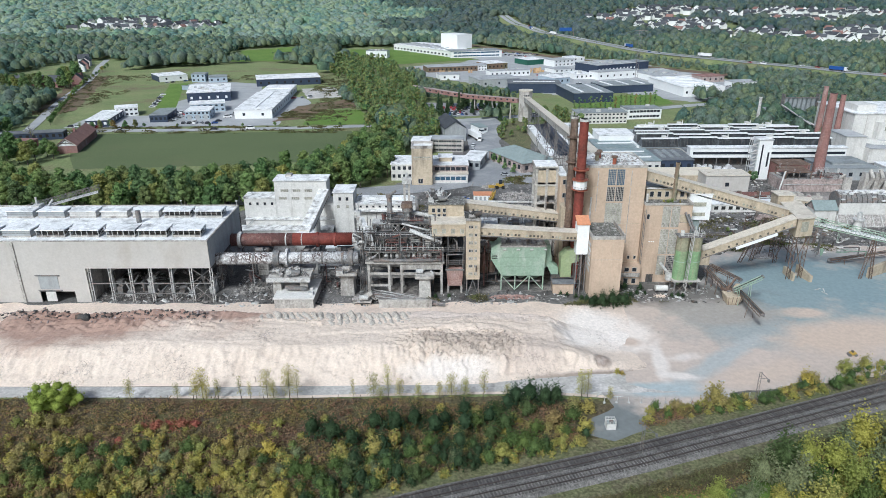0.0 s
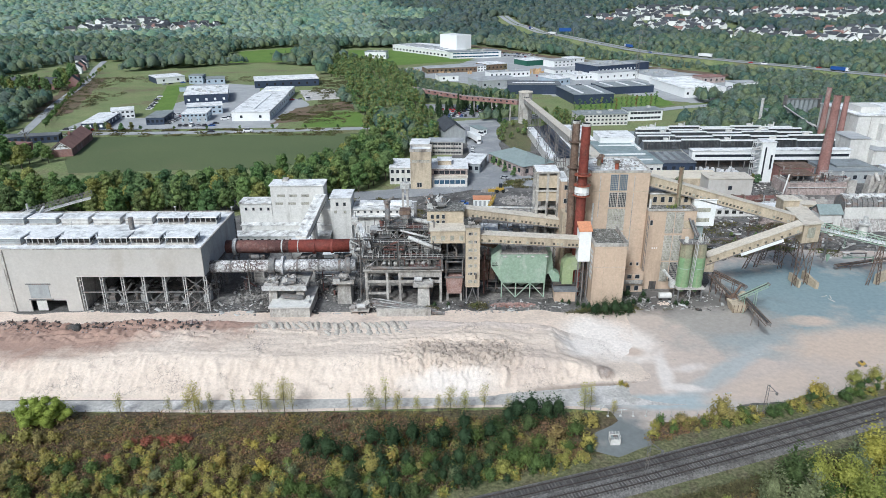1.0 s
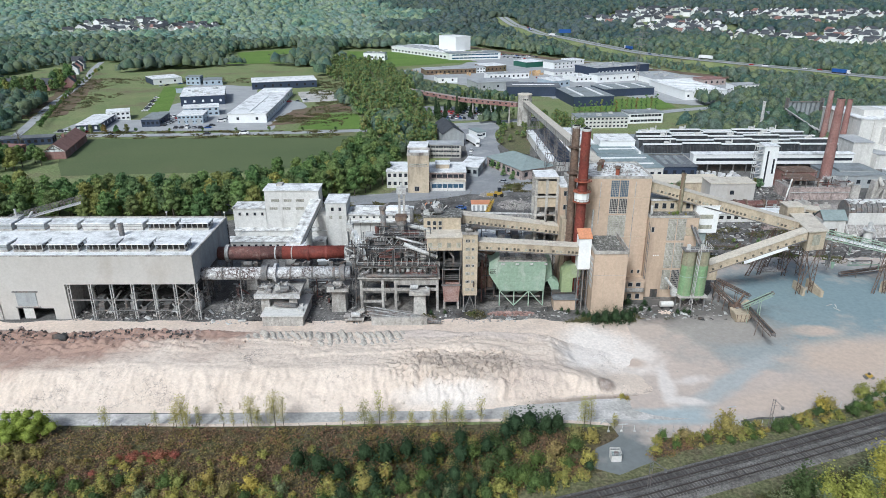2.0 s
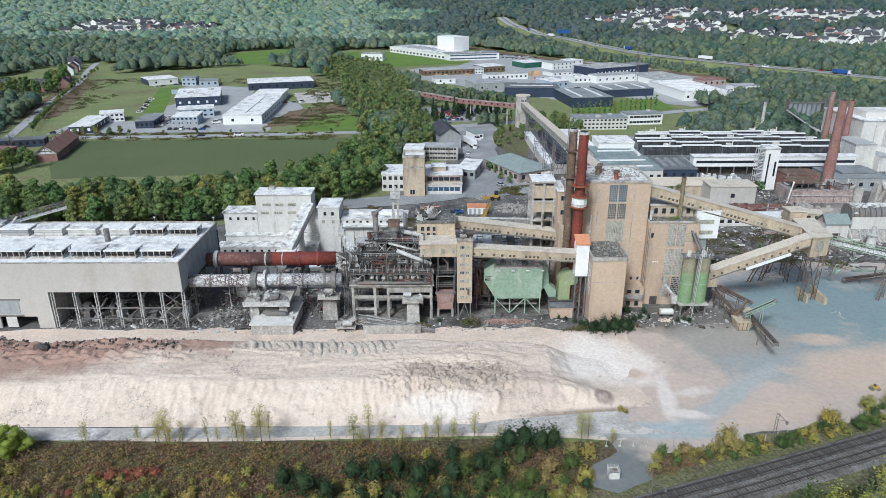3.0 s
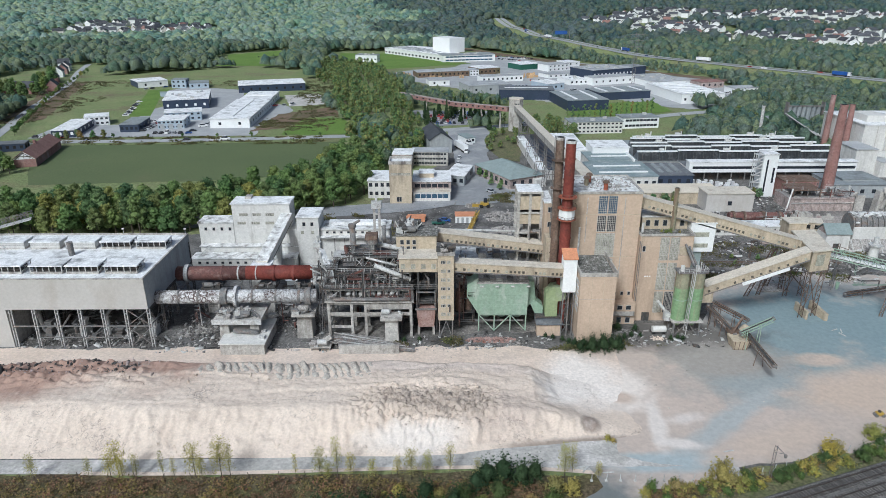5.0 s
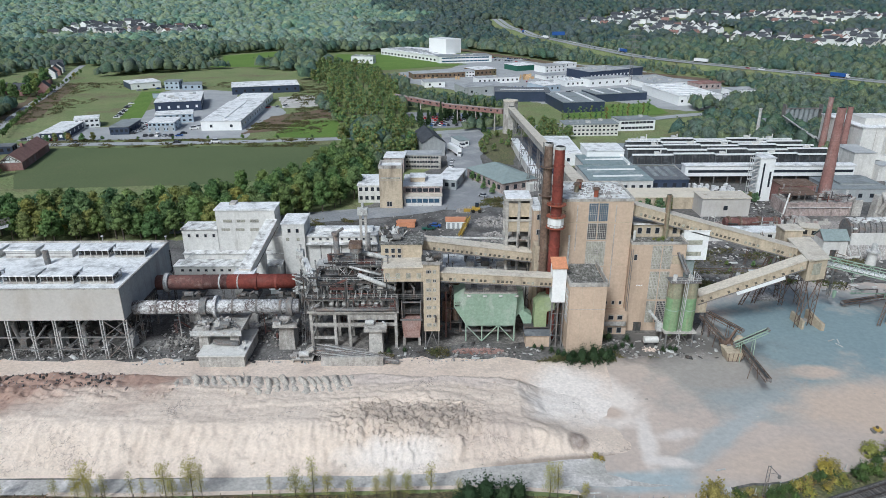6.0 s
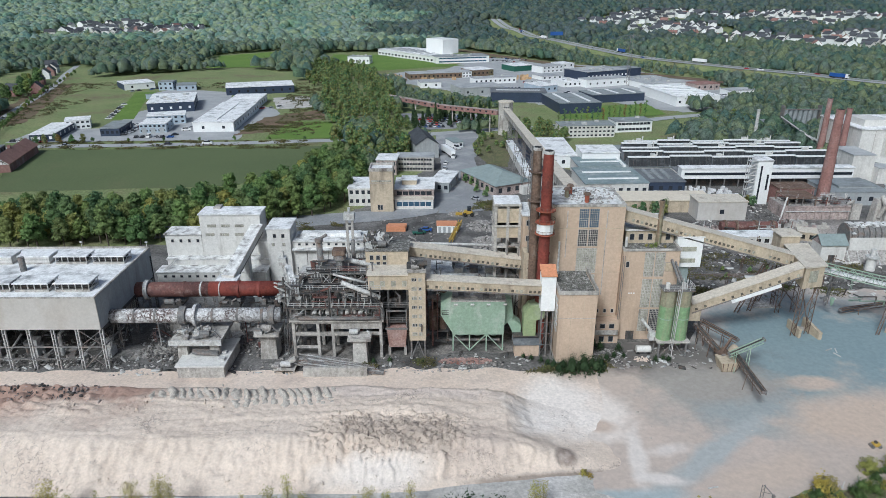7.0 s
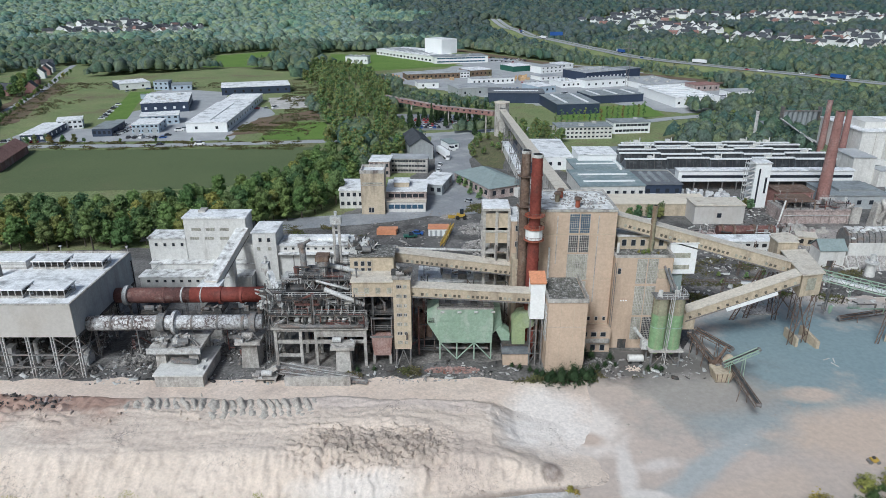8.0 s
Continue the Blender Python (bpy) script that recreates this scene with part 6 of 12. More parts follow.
# ---- main silo building ----
big = root("silo_building", (49, 192, 0), "tall beige rendered silo building with window bay and dusty roof", "industrial tower")
BX0, BX1, BY0, BY1, BZ = 39.8, 57.4, 184.0, 199.8, 35.4
part("wall", Shape().box(BX0, BX1, BY0, BY1, 0, BZ - 0.5), M["beige"], big)
part("parapet", Shape().box(BX0 - 0.15, BX1 + 0.15, BY0 - 0.15, BY0 + 0.35, BZ - 0.5, BZ + 0.1).box(BX0 - 0.15, BX0 + 0.35, BY0 + 0.35, BY1, BZ - 0.5, BZ + 0.1).box(BX1 - 0.35, BX1 + 0.15, BY0 + 0.35, BY1, BZ - 0.5, BZ + 0.1).box(BX0 - 0.15, BX1 + 0.15, BY1, BY1 + 0.35, BZ - 0.5, BZ + 0.1), M["concrete"], big)
part("roof", Shape().box(BX0 + 0.35, BX1 - 0.35, BY0 + 0.35, BY1, BZ - 0.5, BZ - 0.2), M["stained_roof"], big)
window_front(big, 46.5, 48.7, 29.8, 34.4, BY0, 5, 8, M["blue_glass"], M["concrete"], 0.1)
window_front(big, 49.0, 51.2, 29.8, 34.4, BY0, 5, 8, M["blue_glass"], M["concrete"], 0.1)
window_front(big, 46.5, 48.7, 25.0, 29.2, BY0, 5, 7, M["glass"], M["concrete"], 0.12)
window_front(big, 49.0, 51.2, 25.0, 29.2, BY0, 5, 7, M["glass"], M["concrete"], 0.12)
window_front(big, 46.5, 51.2, 18.0, 24.4, BY0, 11, 11, M["grimy_glass"], M["concrete"], 0.14)
window_front(big, 46.5, 51.2, 10.0, 17.4, BY0, 11, 12, M["grimy_glass"], M["concrete"], 0.14)
for k, (x, z0, z1) in enumerate(((43.7, 29.6, 34.0), (53.2, 29.6, 34.0), (43.7, 22.0, 29), (53.2, 12, 29))):
    part("wall_seam", Shape().box(x - 0.12, x + 0.12, BY0 - 0.05, BY0, z0, z1), M["concrete"], big)
for z in (6.0, 18.0, 29.4):
    part("string_course", Shape().box(BX0 - 0.03, BX1 + 0.03, BY0 - 0.06, BY0, z, z + 0.16), M["tan"], big)
part("down_pipe", Shape().box(41.9, 42.3, BY0 - 0.4, BY0, 14, 26.2), M["pale_steel"], big)
windows_row(big, 44, 45.2, 1, 0.7, 16.4, 18.0, BY0)
windows_row(big, 50.5, 56.8, 4, 0.7, 7.0, 8.0, BY0)
windows_row(big, 51.5, 53.0, 1, 1.2, 2.0, 4.4, BY0)
for x, y in ((44.5, 191), (45.8, 194), (48.6, 186.8)):
    rv = root("roof_cowl", (x, y, BZ - 0.2), "rusty mushroom cowl on the roof", "roof cowl", "cowls on the silo building")
    part("pipe", Shape().tube((x, y, BZ - 0.2), (x, y, BZ + 1.7), 0.55, 0.55, 14), M["rust"] if x > 45 else M["silo_brown"], rv)
    part("cap", Shape().tube((x, y, BZ + 1.7), (x, y, BZ + 2.2), 0.95, 0.7, 14), M["rust_brown"], rv)
rubble_pile("roof_debris", 50, 192, 7, 6.5, 0.15, 200, 0.35, M["rubble"], "scattered debris on the roof", 77, BZ - 0.2)
rng = random.Random(4)
# link wing between silo building and third tower
link = root("link_wing", (53, 180, 0), "low beige wing with a balcony between the blocks", "wing")
part("wall", Shape().box(50.2, 57.6, 180.5, 184, 0, 6.0), M["beige"], link)
part("balcony", Shape().box(49.8, 57.2, 179.6, 180.5, 3.0, 3.3), M["concrete"], link)
part("balustrade", Shape().box(49.8, 57.2, 179.5, 179.62, 3.3, 4.3), M["concrete"], link)
windows_row(link, 50.6, 56.4, 3, 1.2, 0.6, 2.2, 180.5)
windows_row(link, 50.6, 56.4, 3, 1.3, 4.4, 5.6, 180.5)
# west annex: open concrete storeys
annex = root("silo_annex", (33, 193, 0), "derelict open concrete storeys beside the silo building", "annex")
part("wall", Shape().box(33.6, 38.6, 187.5, 197, 0, 31.5), M["beige"], annex)
part("roof", Shape().box(33.3, 38.8, 187.2, 197.3, 31.5, 31.9), M["white_roof"], annex)
part("roof_room", Shape().box(35.6, 38.6, 190.0, 196, 31.9, 33.4), M["concrete"], annex)
for x in (27.2, 30.2, 33.2):
    for y in (191, 197.5):
        part("column", Shape().box(x - 0.35, x + 0.35, y - 0.35, y + 0.35, 0, 33.0), M["concrete"], annex)
for z in (22.0, 27.5, 33.0):
    part("slab", Shape().box(26.6, 33.5, 190.5, 198.0, z, z + 0.5), M["concrete"], annex)
part("infill", Shape().box(27.6, 33.0, 190.9, 191.2, 24.6, 32.2), M["tan"], annex)
part("infill", Shape().box(27.6, 33.0, 190.9, 191.2, 28.0, 28.6), M["concrete"], annex)
part("rear_wall", Shape().box(27.0, 33.4, 197.3, 197.7, 0, 32), M["concrete"], annex)
part("roof_dust", Shape().box(26.8, 33.3, 190.7, 197.8, 33.5, 33.65), M["white_roof"], annex)
windows_row(annex, 34.4, 37.6, 2, 1.0, 29, 30.4, 187.5)
windows_row(annex, 34.4, 37.6, 2, 1.0, 25, 26.4, 187.5)
for y, z in ((191, 20.5), (191, 17.0)):
    part("pipe_run", Shape().tube((-5, y + 8, z), (33, y + 1, z + 1.5), 0.35, 0.35, 10), M["pale_steel"], annex, smooth=True)

# ---- third tower with roof house, stack and white bay ----
t3 = root("mill_tower", (64, 190, 0), "beige rendered mill tower with broken glass-block bays and a weedy roof", "industrial tower")
part("wall", Shape().box(57.6, 71.2, 182.5, 200, 0, 24.2), M["beige"], t3)
part("parapet", Shape().box(57.4, 71.4, 182.3, 182.8, 24.2, 24.7).box(70.9, 71.4, 182.8, 200, 24.2, 24.7).box(57.4, 57.9, 182.8, 200, 24.2, 24.7), M["concrete"], t3)
part("roof", Shape().box(57.9, 70.9, 182.8, 200, 24.2, 24.35), M["mossy_gravel"], t3)
for z0, z1 in ((17.6, 23.8), (9.2, 16.8), (2.6, 8.6)):
    window_front(t3, 62.8, 65.0, z0, z1, 182.5, 6, 10, M["grimy_glass"], M["concrete"], 0.13)
    window_front(t3, 65.4, 67.6, z0, z1, 182.5, 6, 10, M["grimy_glass"] if z0 > 5 else M["glass"], M["concrete"], 0.13)
part("plate", Shape().box(67.9, 70.5, 182.35, 182.5, 19.0, 21.2), M["tan"], t3)
part("plate_rim", Shape().box(67.8, 70.6, 182.4, 182.5, 18.9, 21.3), M["concrete"], t3)
for x in (59.6, 60.2, 60.8):
    part("wall_patch", Shape().box(x, x + 0.35, 182.42, 182.5, 12.9, 13.2), M["bright_wall"], t3)
part("gate", Shape().box(60.0, 62.0, 182.38, 182.5, 0, 2.6), M["dark_steel"], t3)
windows_row(t3, 58.3, 59.4, 1, 0.8, 20, 21.5, 182.5)
part("corner_ladder", Shape().beam((57.5, 182.2, 6), (57.5, 182.2, 23), 0.12).beam((57.9, 182.2, 6), (57.9, 182.2, 23), 0.12), M["steel"], t3)
house = root("roof_house", (66, 192, 24.35), "weathered concrete roof house with an old steel stack", "roof house")
part("wall", Shape().box(59.0, 70.9, 187.5, 199.5, 24.35, 27.6), M["tan"], house)
part("roof", Shape().box(58.7, 71.2, 187.2, 199.8, 27.6, 27.95), M["stained_roof"], house)
windows_row(house, 60, 70, 5, 1.1, 25.2, 26.8, 187.5)
part("side_vent", Shape().tube((58.6, 185.0, 24.4), (58.6, 185.0, 26.9), 0.35, 0.35, 10), M["white_wall"], house)
chimney(66.7, 186.4, 24.35, 35.6, 0.62, 0.55, M["silo_brown"], "slim weathered steel stack on the mill tower", (27, 29.5, 32, 34.2))
bay = root("white_bay", (76, 191, 0), "white clad elevator bay with window bands on a grey pillar", "elevator bay")
part("body", Shape().box(71.5, 77.9, 186.2, 193, 18.4, 26.2), M["bright_wall"], bay)
part("roof", Shape().box(71.3, 78.1, 186.0, 193.2, 26.2, 26.45), M["white_roof"], bay)
part("window", Shape().box(72.0, 76.4, 186.12, 186.2, 22.6, 23.8), M["grimy_glass"], bay)
part("window", Shape().box(72.0, 76.4, 186.12, 186.2, 19.6, 20.7), M["grimy_glass"], bay)
part("pillar", Shape().box(72.0, 75.4, 187, 192, 0, 18.4), M["green_roof"], bay)


# ---- green silos and the loading yard ----
silos = root("twin_silos", (68.8, 175.2, 0), "pair of tall rust-stained green silos on a steel stand", "silos")
for x in (66.95, 70.65):
    part("silo", Shape().tube((x, 175.4, 4.6), (x, 175.4, 13.4), 1.77, 1.77, 28), M["silo_green"], silos, smooth=False)
    part("upper_shell", Shape().tube((x, 175.4, 13.4), (x, 175.4, 17.6), 1.76, 1.75, 28), M["silo_brown"], silos, "rust-stained upper shell")
    part("hoop", Shape().tube((x, 175.4, 10.1), (x, 175.4, 10.3), 1.86, 1.86, 28), M["green_paint"], silos)
    part("cone", Shape().tube((x, 175.4, 2.6), (x, 175.4, 4.6), 0.4, 1.75, 20), M["silo_green"], silos)
    part("top_filter", Shape().tube((x - 0.5, 175.0, 17.6), (x - 0.5, 175.0, 19.2), 0.5, 0.5, 12), M["white_wall"], silos)
part("top_plate", Shape().box(65.1, 72.5, 173.5, 177.3, 17.6, 17.75), M["steel"], silos)
railing(silos, [(65.2, 173.6), (72.4, 173.6), (72.4, 177.2)], 17.75, 1.1, M["pale_steel"], 1.2)
part("riser_pipe", Shape().tube((68.8, 173.45, 0.4), (69.4, 173.45, 21.0), 0.12, 0.12, 8).tube((70.6, 174.2, 17.6), (70.6, 174.2, 20.6), 0.15, 0.15, 8), M["pale_steel"], silos)
part("ladder", Shape().beam((68.5, 173.4, 2), (68.9, 173.4, 18.2), 0.1).beam((68.1, 173.4, 2), (68.5, 173.4, 18.2), 0.1), M["pale_steel"], silos)
part("stand_deck", Shape().box(64.9, 72.8, 173.1, 177.6, 4.2, 4.6), M["concrete"], silos)
for x in (65.6, 72.1):
    for y in (173.6, 177.3):
        part("leg", Shape().box(x - 0.2, x + 0.2, y - 0.2, y + 0.2, 0, 4.2), M["steel"], silos)
part("stand_brace", Shape().beam((65.6, 173.6, 0.2), (69, 173.6, 4.2), 0.14).beam((72.1, 173.6, 0.2), (69, 173.6, 4.2), 0.14), M["steel"], silos)
part("feed_chute", Shape().beam((69.2, 182.4, 22), (69.6, 176, 18.6), 0.5, 0.5).beam((70.2, 182.4, 21.4), (70.4, 176, 18.4), 0.4, 0.4), M["steel"], silos)
part("spout", Shape().tube((62.2, 178, 8.2), (64.4, 176.6, 5.6), 0.4, 0.4, 10).box(63.8, 65.3, 175.6, 177.2, 3.6, 5.6), M["pale_steel"], silos)
trailer = root("tank_trailer", (62.4, 175.6, 0), "small white tank on a derelict trailer", "trailer")
part("tank", Shape().tube((60.9, 175.6, 1.3), (64.4, 175.6, 1.3), 0.85, 0.85, 16), M["white_wall"], trailer)
part("chassis", Shape().box(60.7, 64.6, 174.9, 176.3, 0.4, 0.65), M["dark_steel"], trailer)
for x in (61.3, 63.8):
    part("wheel", Shape().tube((x, 174.8, 0.4), (x, 175.1, 0.4), 0.4, 0.4, 14), M["tyre"], trailer)
rubble_pile("rubble_heap", 61.5, 172.6, 2.2, 1.4, 0.4, 90, 0.35, M["lime"], "white scraps strewn on the yard", 91)
rubble_pile("rubble_heap", 19.5, 172.3, 6.5, 1.5, 0.7, 260, 0.4, M["faded_red"], "reddish broken masonry before the filter", 93)
rubble_pile("rubble_heap", 54, 173, 4.2, 5, 0.3, 160, 0.35, M["rubble"], "dark rubble beside the block", 92)

low_conveyor = gallery("conveyor_gallery", (75.0, 181.6, 8.6), (99.6, 180.2, 18.9), 3.3, 2.5, M["tan"], "beige conveyor gallery climbing from the silos to the junction house", 12, 0.9)
gallery("conveyor_gallery", (57.4, 188.0, 30.4), (101.0, 188.0, 18.2), 3.4, 3.1, M["tan"], "long beige conveyor gallery descending from the silo building", 40, 1.1)
part("white_panel", Shape().beam((84, 179.3, 12.1), (95, 178.7, 16.7), 0.1, 0.9), M["bright_wall"], low_conveyor)
part("foot_house", Shape().box(73.8, 77.2, 179.9, 183.4, 6.6, 10.8), M["tan"], low_conveyor)
part("foot_leg", Shape().box(74.0, 74.4, 179.8, 180.2, 0, 6.4).box(77.0, 77.4, 179.8, 180.2, 0, 6.4).box(74.0, 74.4, 183, 183.4, 0, 6.4), M["dark_steel"], low_conveyor)
junction = root("junction_house", (103.5, 187, 0), "beige junction house on latticed legs where conveyors meet", "junction house")
ring = [(100.2, 179.0), (105.6, 180.4), (108.2, 194.6), (102.4, 194.0)]
part("wall", Shape().prism(ring, 15.6, 21.0), M["tan"], junction)
part("roof", Shape().prism([(99.9, 178.6), (106.0, 180.1), (108.6, 194.9), (102.1, 194.4)], 21.0, 21.3), M["gallery_roof"], junction)
part("penthouse", Shape().box(101.6, 106.4, 195, 199.4, 16.0, 23.0), M["tan"], junction)
part("penthouse_roof", Shape().box(101.3, 106.7, 194.7, 199.7, 23.0, 23.3), M["gallery_roof"], junction)
part("window", Shape().beam((101.6, 179.25, 18.6), (103.9, 179.85, 18.6), 0.12, 3.0), M["grimy_glass"], junction)
for x, y in ((101, 180), (105, 181), (103, 193), (107.4, 193.4)):
    s = Shape()
    lattice_leg(s, (x + 1.8, y + 3.2, 0.5), (x, y, 15.6), 1.1, 0.3, 0.2)
    part("leg", s, M["rust_brown"], junction)
s = Shape()
for a, b in (((102.8, 183.2, 2.5), (105, 181, 15)), ((106.8, 184.2, 2.5), (101, 180, 15)), ((104.8, 196, 2.5), (107.4, 193.4, 15)), ((103, 183, 8), (105, 196, 8))):
    s.beam(a, b, 0.18)
part("leg_brace", s, M["rust_brown"], junction)
footing = root("concrete_footing", (106.4, 185, 0), "tan concrete footing walls under the junction house", "footing")
part("wall", Shape().box(103.9, 104.5, 182.4, 188.6, 0, 2.6), M["tan"], footing)
part("wing_wall", Shape().add([(107.4, 188, 0), (108.2, 188, 0), (109.4, 181.6, 0), (108.6, 181.6, 0), (107.4, 188, 3.4), (108.2, 188, 3.4), (109.4, 181.6, 2.2), (108.6, 181.6, 2.2)],
                             [(0, 1, 2, 3), (7, 6, 5, 4), (0, 4, 5, 1), (1, 5, 6, 2), (2, 6, 7, 3), (3, 7, 4, 0)]), M["tan"], footing)
part("sill", Shape().box(104.5, 107.6, 186.4, 187.4, 0, 1.0), M["concrete"], footing)
trestle = root("conveyor_trestle", (104, 199, 0), "rusty latticed trestle under the conveyor", "trestle")
for p, q in (((102.6, 203.5, 0), (97.5, 188, 18)), ((106, 201.5, 0), (98.5, 188, 18)), ((98.0, 198.0, 0), (95.5, 188, 18.5)), ((94.0, 197.0, 0), (95.0, 188, 18.5))):
    s = Shape()
    lattice_leg(s, p, q, 1.0, 0.3, 0.2)
    part("leg", s, M["rust_brown"], trestle)
part("cross_beam", Shape().beam((99.5, 195.5, 9), (102.0, 194.6, 9), 0.25).beam((95.0, 192.5, 9.5), (97, 193, 9.5), 0.25), M["rust_brown"], trestle)
part("pad", Shape().box(99, 108, 199.5, 205, 0, 0.5), M["rubble"], trestle)

# mobile screening plant in the yard
crusher = root("feed_hopper", (80, 168.2, 0), "tan steel feed hopper with ribbed sides", "hopper")
part("bin", Shape().frustum((78.4, 81.6, 166.6, 169.8), 0.4, (77.8, 82.2, 166.0, 170.4), 2.9), M["tan"], crusher)
for k in range(4):
    part("rib", Shape().beam((78.6 + k * 0.95, 166.5, 0.4), (78.2 + k * 1.15, 165.9, 2.9), 0.14), M["rust_brown"], crusher)
part("skids", Shape().box(78.4, 81.6, 166.8, 167.2, 0, 0.4).box(78.4, 81.6, 169.2, 169.6, 0, 0.4), M["rust_brown"], crusher)
part("drum", Shape().tube((81.6, 171.0, 2.0), (83.8, 173.2, 2.8), 1.1, 1.1, 16), M["tan"], crusher)
part("scrap_top", Shape().box(78.6, 81.2, 170, 172.6, 2.4, 3.4).beam((79, 170, 3), (83, 174, 5.2), 0.5), M["rust_brown"], crusher)


def belt_conveyor(p, q, label, green=False):
    c = root("belt_conveyor", p, label, "belt conveyor", "belt conveyors in the yard")
    P, Q = Vector(p), Vector(q)
    d = (Q - P).normalized()
    sd = Vector((-d.y, d.x, 0)).normalized() * 0.55
    mt = M["green_paint"] if green else M["rust_brown"]
    part("belt", Shape().beam(P + Vector((0, 0, 0.1)), Q + Vector((0, 0, 0.1)), 0.8, 0.08), M["dark_steel"], c)
    for sg in (1, -1):
        s = Shape().beam(P + sd * sg + Vector((0, 0, 0.25)), Q + sd * sg + Vector((0, 0, 0.25)), 0.12, 0.2).beam(P + sd * sg - Vector((0, 0, 0.6)), Q + sd * sg - Vector((0, 0, 0.6)), 0.12, 0.14)
        n = max(3, int((Q - P).length / 1.2))
        for k in range(n):
            a, b = P.lerp(Q, k / n) + sd * sg, P.lerp(Q, (k + 1) / n) + sd * sg
            s.beam(a + Vector((0, 0, 0.25 if k % 2 else -0.6)), b + Vector((0, 0, -0.6 if k % 2 else 0.25)), 0.07)
        part("side_frame", s, mt, c)
    for end in (P, Q):
        part("drum", Shape().tube(end - sd * 0.9, end + sd * 0.9, 0.35, 0.35, 12), M["steel"], c)
    for f in (0.2, 0.62):
        e = P.lerp(Q, f)
        if e.z > 1.2:
            part("leg", Shape().beam(e + sd, (e.x + sd.x * 2, e.y + sd.y * 2, 0), 0.14).beam(e - sd, (e.x - sd.x * 2, e.y - sd.y * 2, 0), 0.14), mt, c)
    return c


belt_conveyor((76.6, 180.5, 5.4), (79.6, 169.8, 2.9), "rusty belt conveyor feeding the hopper")
belt_conveyor((78.0, 181.0, 6.2), (84.6, 174.2, 4.4), "rusty belt conveyor below the gallery foot")
belt_conveyor((83.0, 173.6, 2.6), (80.0, 150.4, 5.6), "long rusty belt conveyor rising over the silt yard")
belt_conveyor((79.8, 167.4, 4.6), (86.6, 166.4, 9.0), "short green belt conveyor arm", True)
belt_conveyor((121.5, 195.2, 1.6), (146, 199.5, 3.2), "grey belt conveyor on the yard edge")
lattice = root("lattice_conveyor", (120, 192, 0), "green latticed conveyor bridge leading out of the works", "conveyor bridge")
P, Q = Vector((107.5, 189.0, 16.6)), Vector((150, 178, 9.0))
for o in (-1.2, 1.2):
    s = Shape()
    off = Vector((0.25 * o, o, 0))
    s.beam(P + off, Q + off, 0.2).beam(P + off + Vector((0, 0, 2)), Q + off + Vector((0, 0, 2)), 0.2)
    for k in range(22):
        a, b = P.lerp(Q, k / 22) + off, P.lerp(Q, (k + 1) / 22) + off
        s.beam(a + Vector((0, 0, 2 if k % 2 else 0)), b + Vector((0, 0, 0 if k % 2 else 2)), 0.12).beam(a, a + Vector((0, 0, 2)), 0.1)
    part("truss", s, M["green_paint"], lattice)
part("belt_cover", Shape().sheared(P + Vector((0, 0, 0.2)), Q + Vector((0, 0, 0.2)), 1.3, 0.6), M["white_roof"], lattice)
for f in (0.45, 0.8):
    e = P.lerp(Q, f)
    s = Shape()
    lattice_leg(s, (e.x - 1.6, e.y, 0), (e.x - 0.2, e.y, e.z), 0.8, 0.3, 0.16)
    lattice_leg(s, (e.x + 1.6, e.y, 0), (e.x + 0.2, e.y, e.z), 0.8, 0.3, 0.16)
    part("leg", s, M["rust_brown"], lattice)
single("retaining_wall", Shape().add([(128.0, 184.5, 0), (140, 191, 0), (139.6, 191.8, 0), (127.6, 185.3, 0), (128.0, 184.5, 3.4), (140, 191, 4.2), (139.6, 191.8, 4.2), (127.6, 185.3, 3.4)],
                                    [(0, 1, 2, 3), (7, 6, 5, 4), (0, 4, 5, 1), (1, 5, 6, 2), (2, 6, 7, 3), (3, 7, 4, 0)]), M["tan"], "tan concrete retaining wall beside the silt yard", "retaining wall")
for k, (x, y, a) in enumerate(((108.5, 176.5, 0.4), (110.0, 176.0, 1.3), (109.2, 174.0, 2.0), (62.0, 128.5, 0.2), (33.5, 123.5, 0.9), (33.0, 124.2, 0.15), (37.5, 122.6, 0.05))):
    single("plank", Shape().beam((x - 1.0 * math.cos(a), y - 1.0 * math.sin(a), 0.36), (x + 1.0 * math.cos(a), y + 1.0 * math.sin(a), 0.40), 0.25, 0.15), M["pale_steel"], "pale plank lying in the silt", "plank", "planks on the yard")

# pump hut by the railway, posts of the fence, signal masts
hut = root("pump_hut", (33.2, 112, 0.3), "small white open-topped pump hut with railing", "hut")
part("wall", Shape().box(31.9, 34.9, 110.6, 110.75, 0.3, 2.4).box(31.9, 34.9, 113.4, 113.55, 0.3, 2.4).box(31.9, 32.05, 110.75, 113.4, 0.3, 2.4).box(34.75, 34.9, 110.75, 113.4, 0.3, 2.4), M["white_wall"], hut)
part("cover", Shape().box(32.05, 34.75, 110.75, 113.4, 1.7, 1.9), M["green_roof"], hut)
railing(hut, [(31.9, 110.6), (34.9, 110.6), (34.9, 113.5), (31.9, 113.5), (31.9, 110.6)], 2.4, 0.9, M["white_wall"], 1.0)
part("pump", Shape().box(33.0, 34.2, 111.4, 112.6, 1.9, 2.6), M["steel"], hut)
_post = Shape().box(-0.06, 0.06, -0.06, 0.06, 0, 1.5).box(-0.22, 0.22, -0.22, 0.22, 0, 0.28)
hut.scale = (0.64, 0.64, 0.64)
fence = root("site_fence", (50, 119, 0.2), "row of thin leaning posts with white feet along the yard", "fence")
me_post = mesh_of(_post, M["pale_steel"])
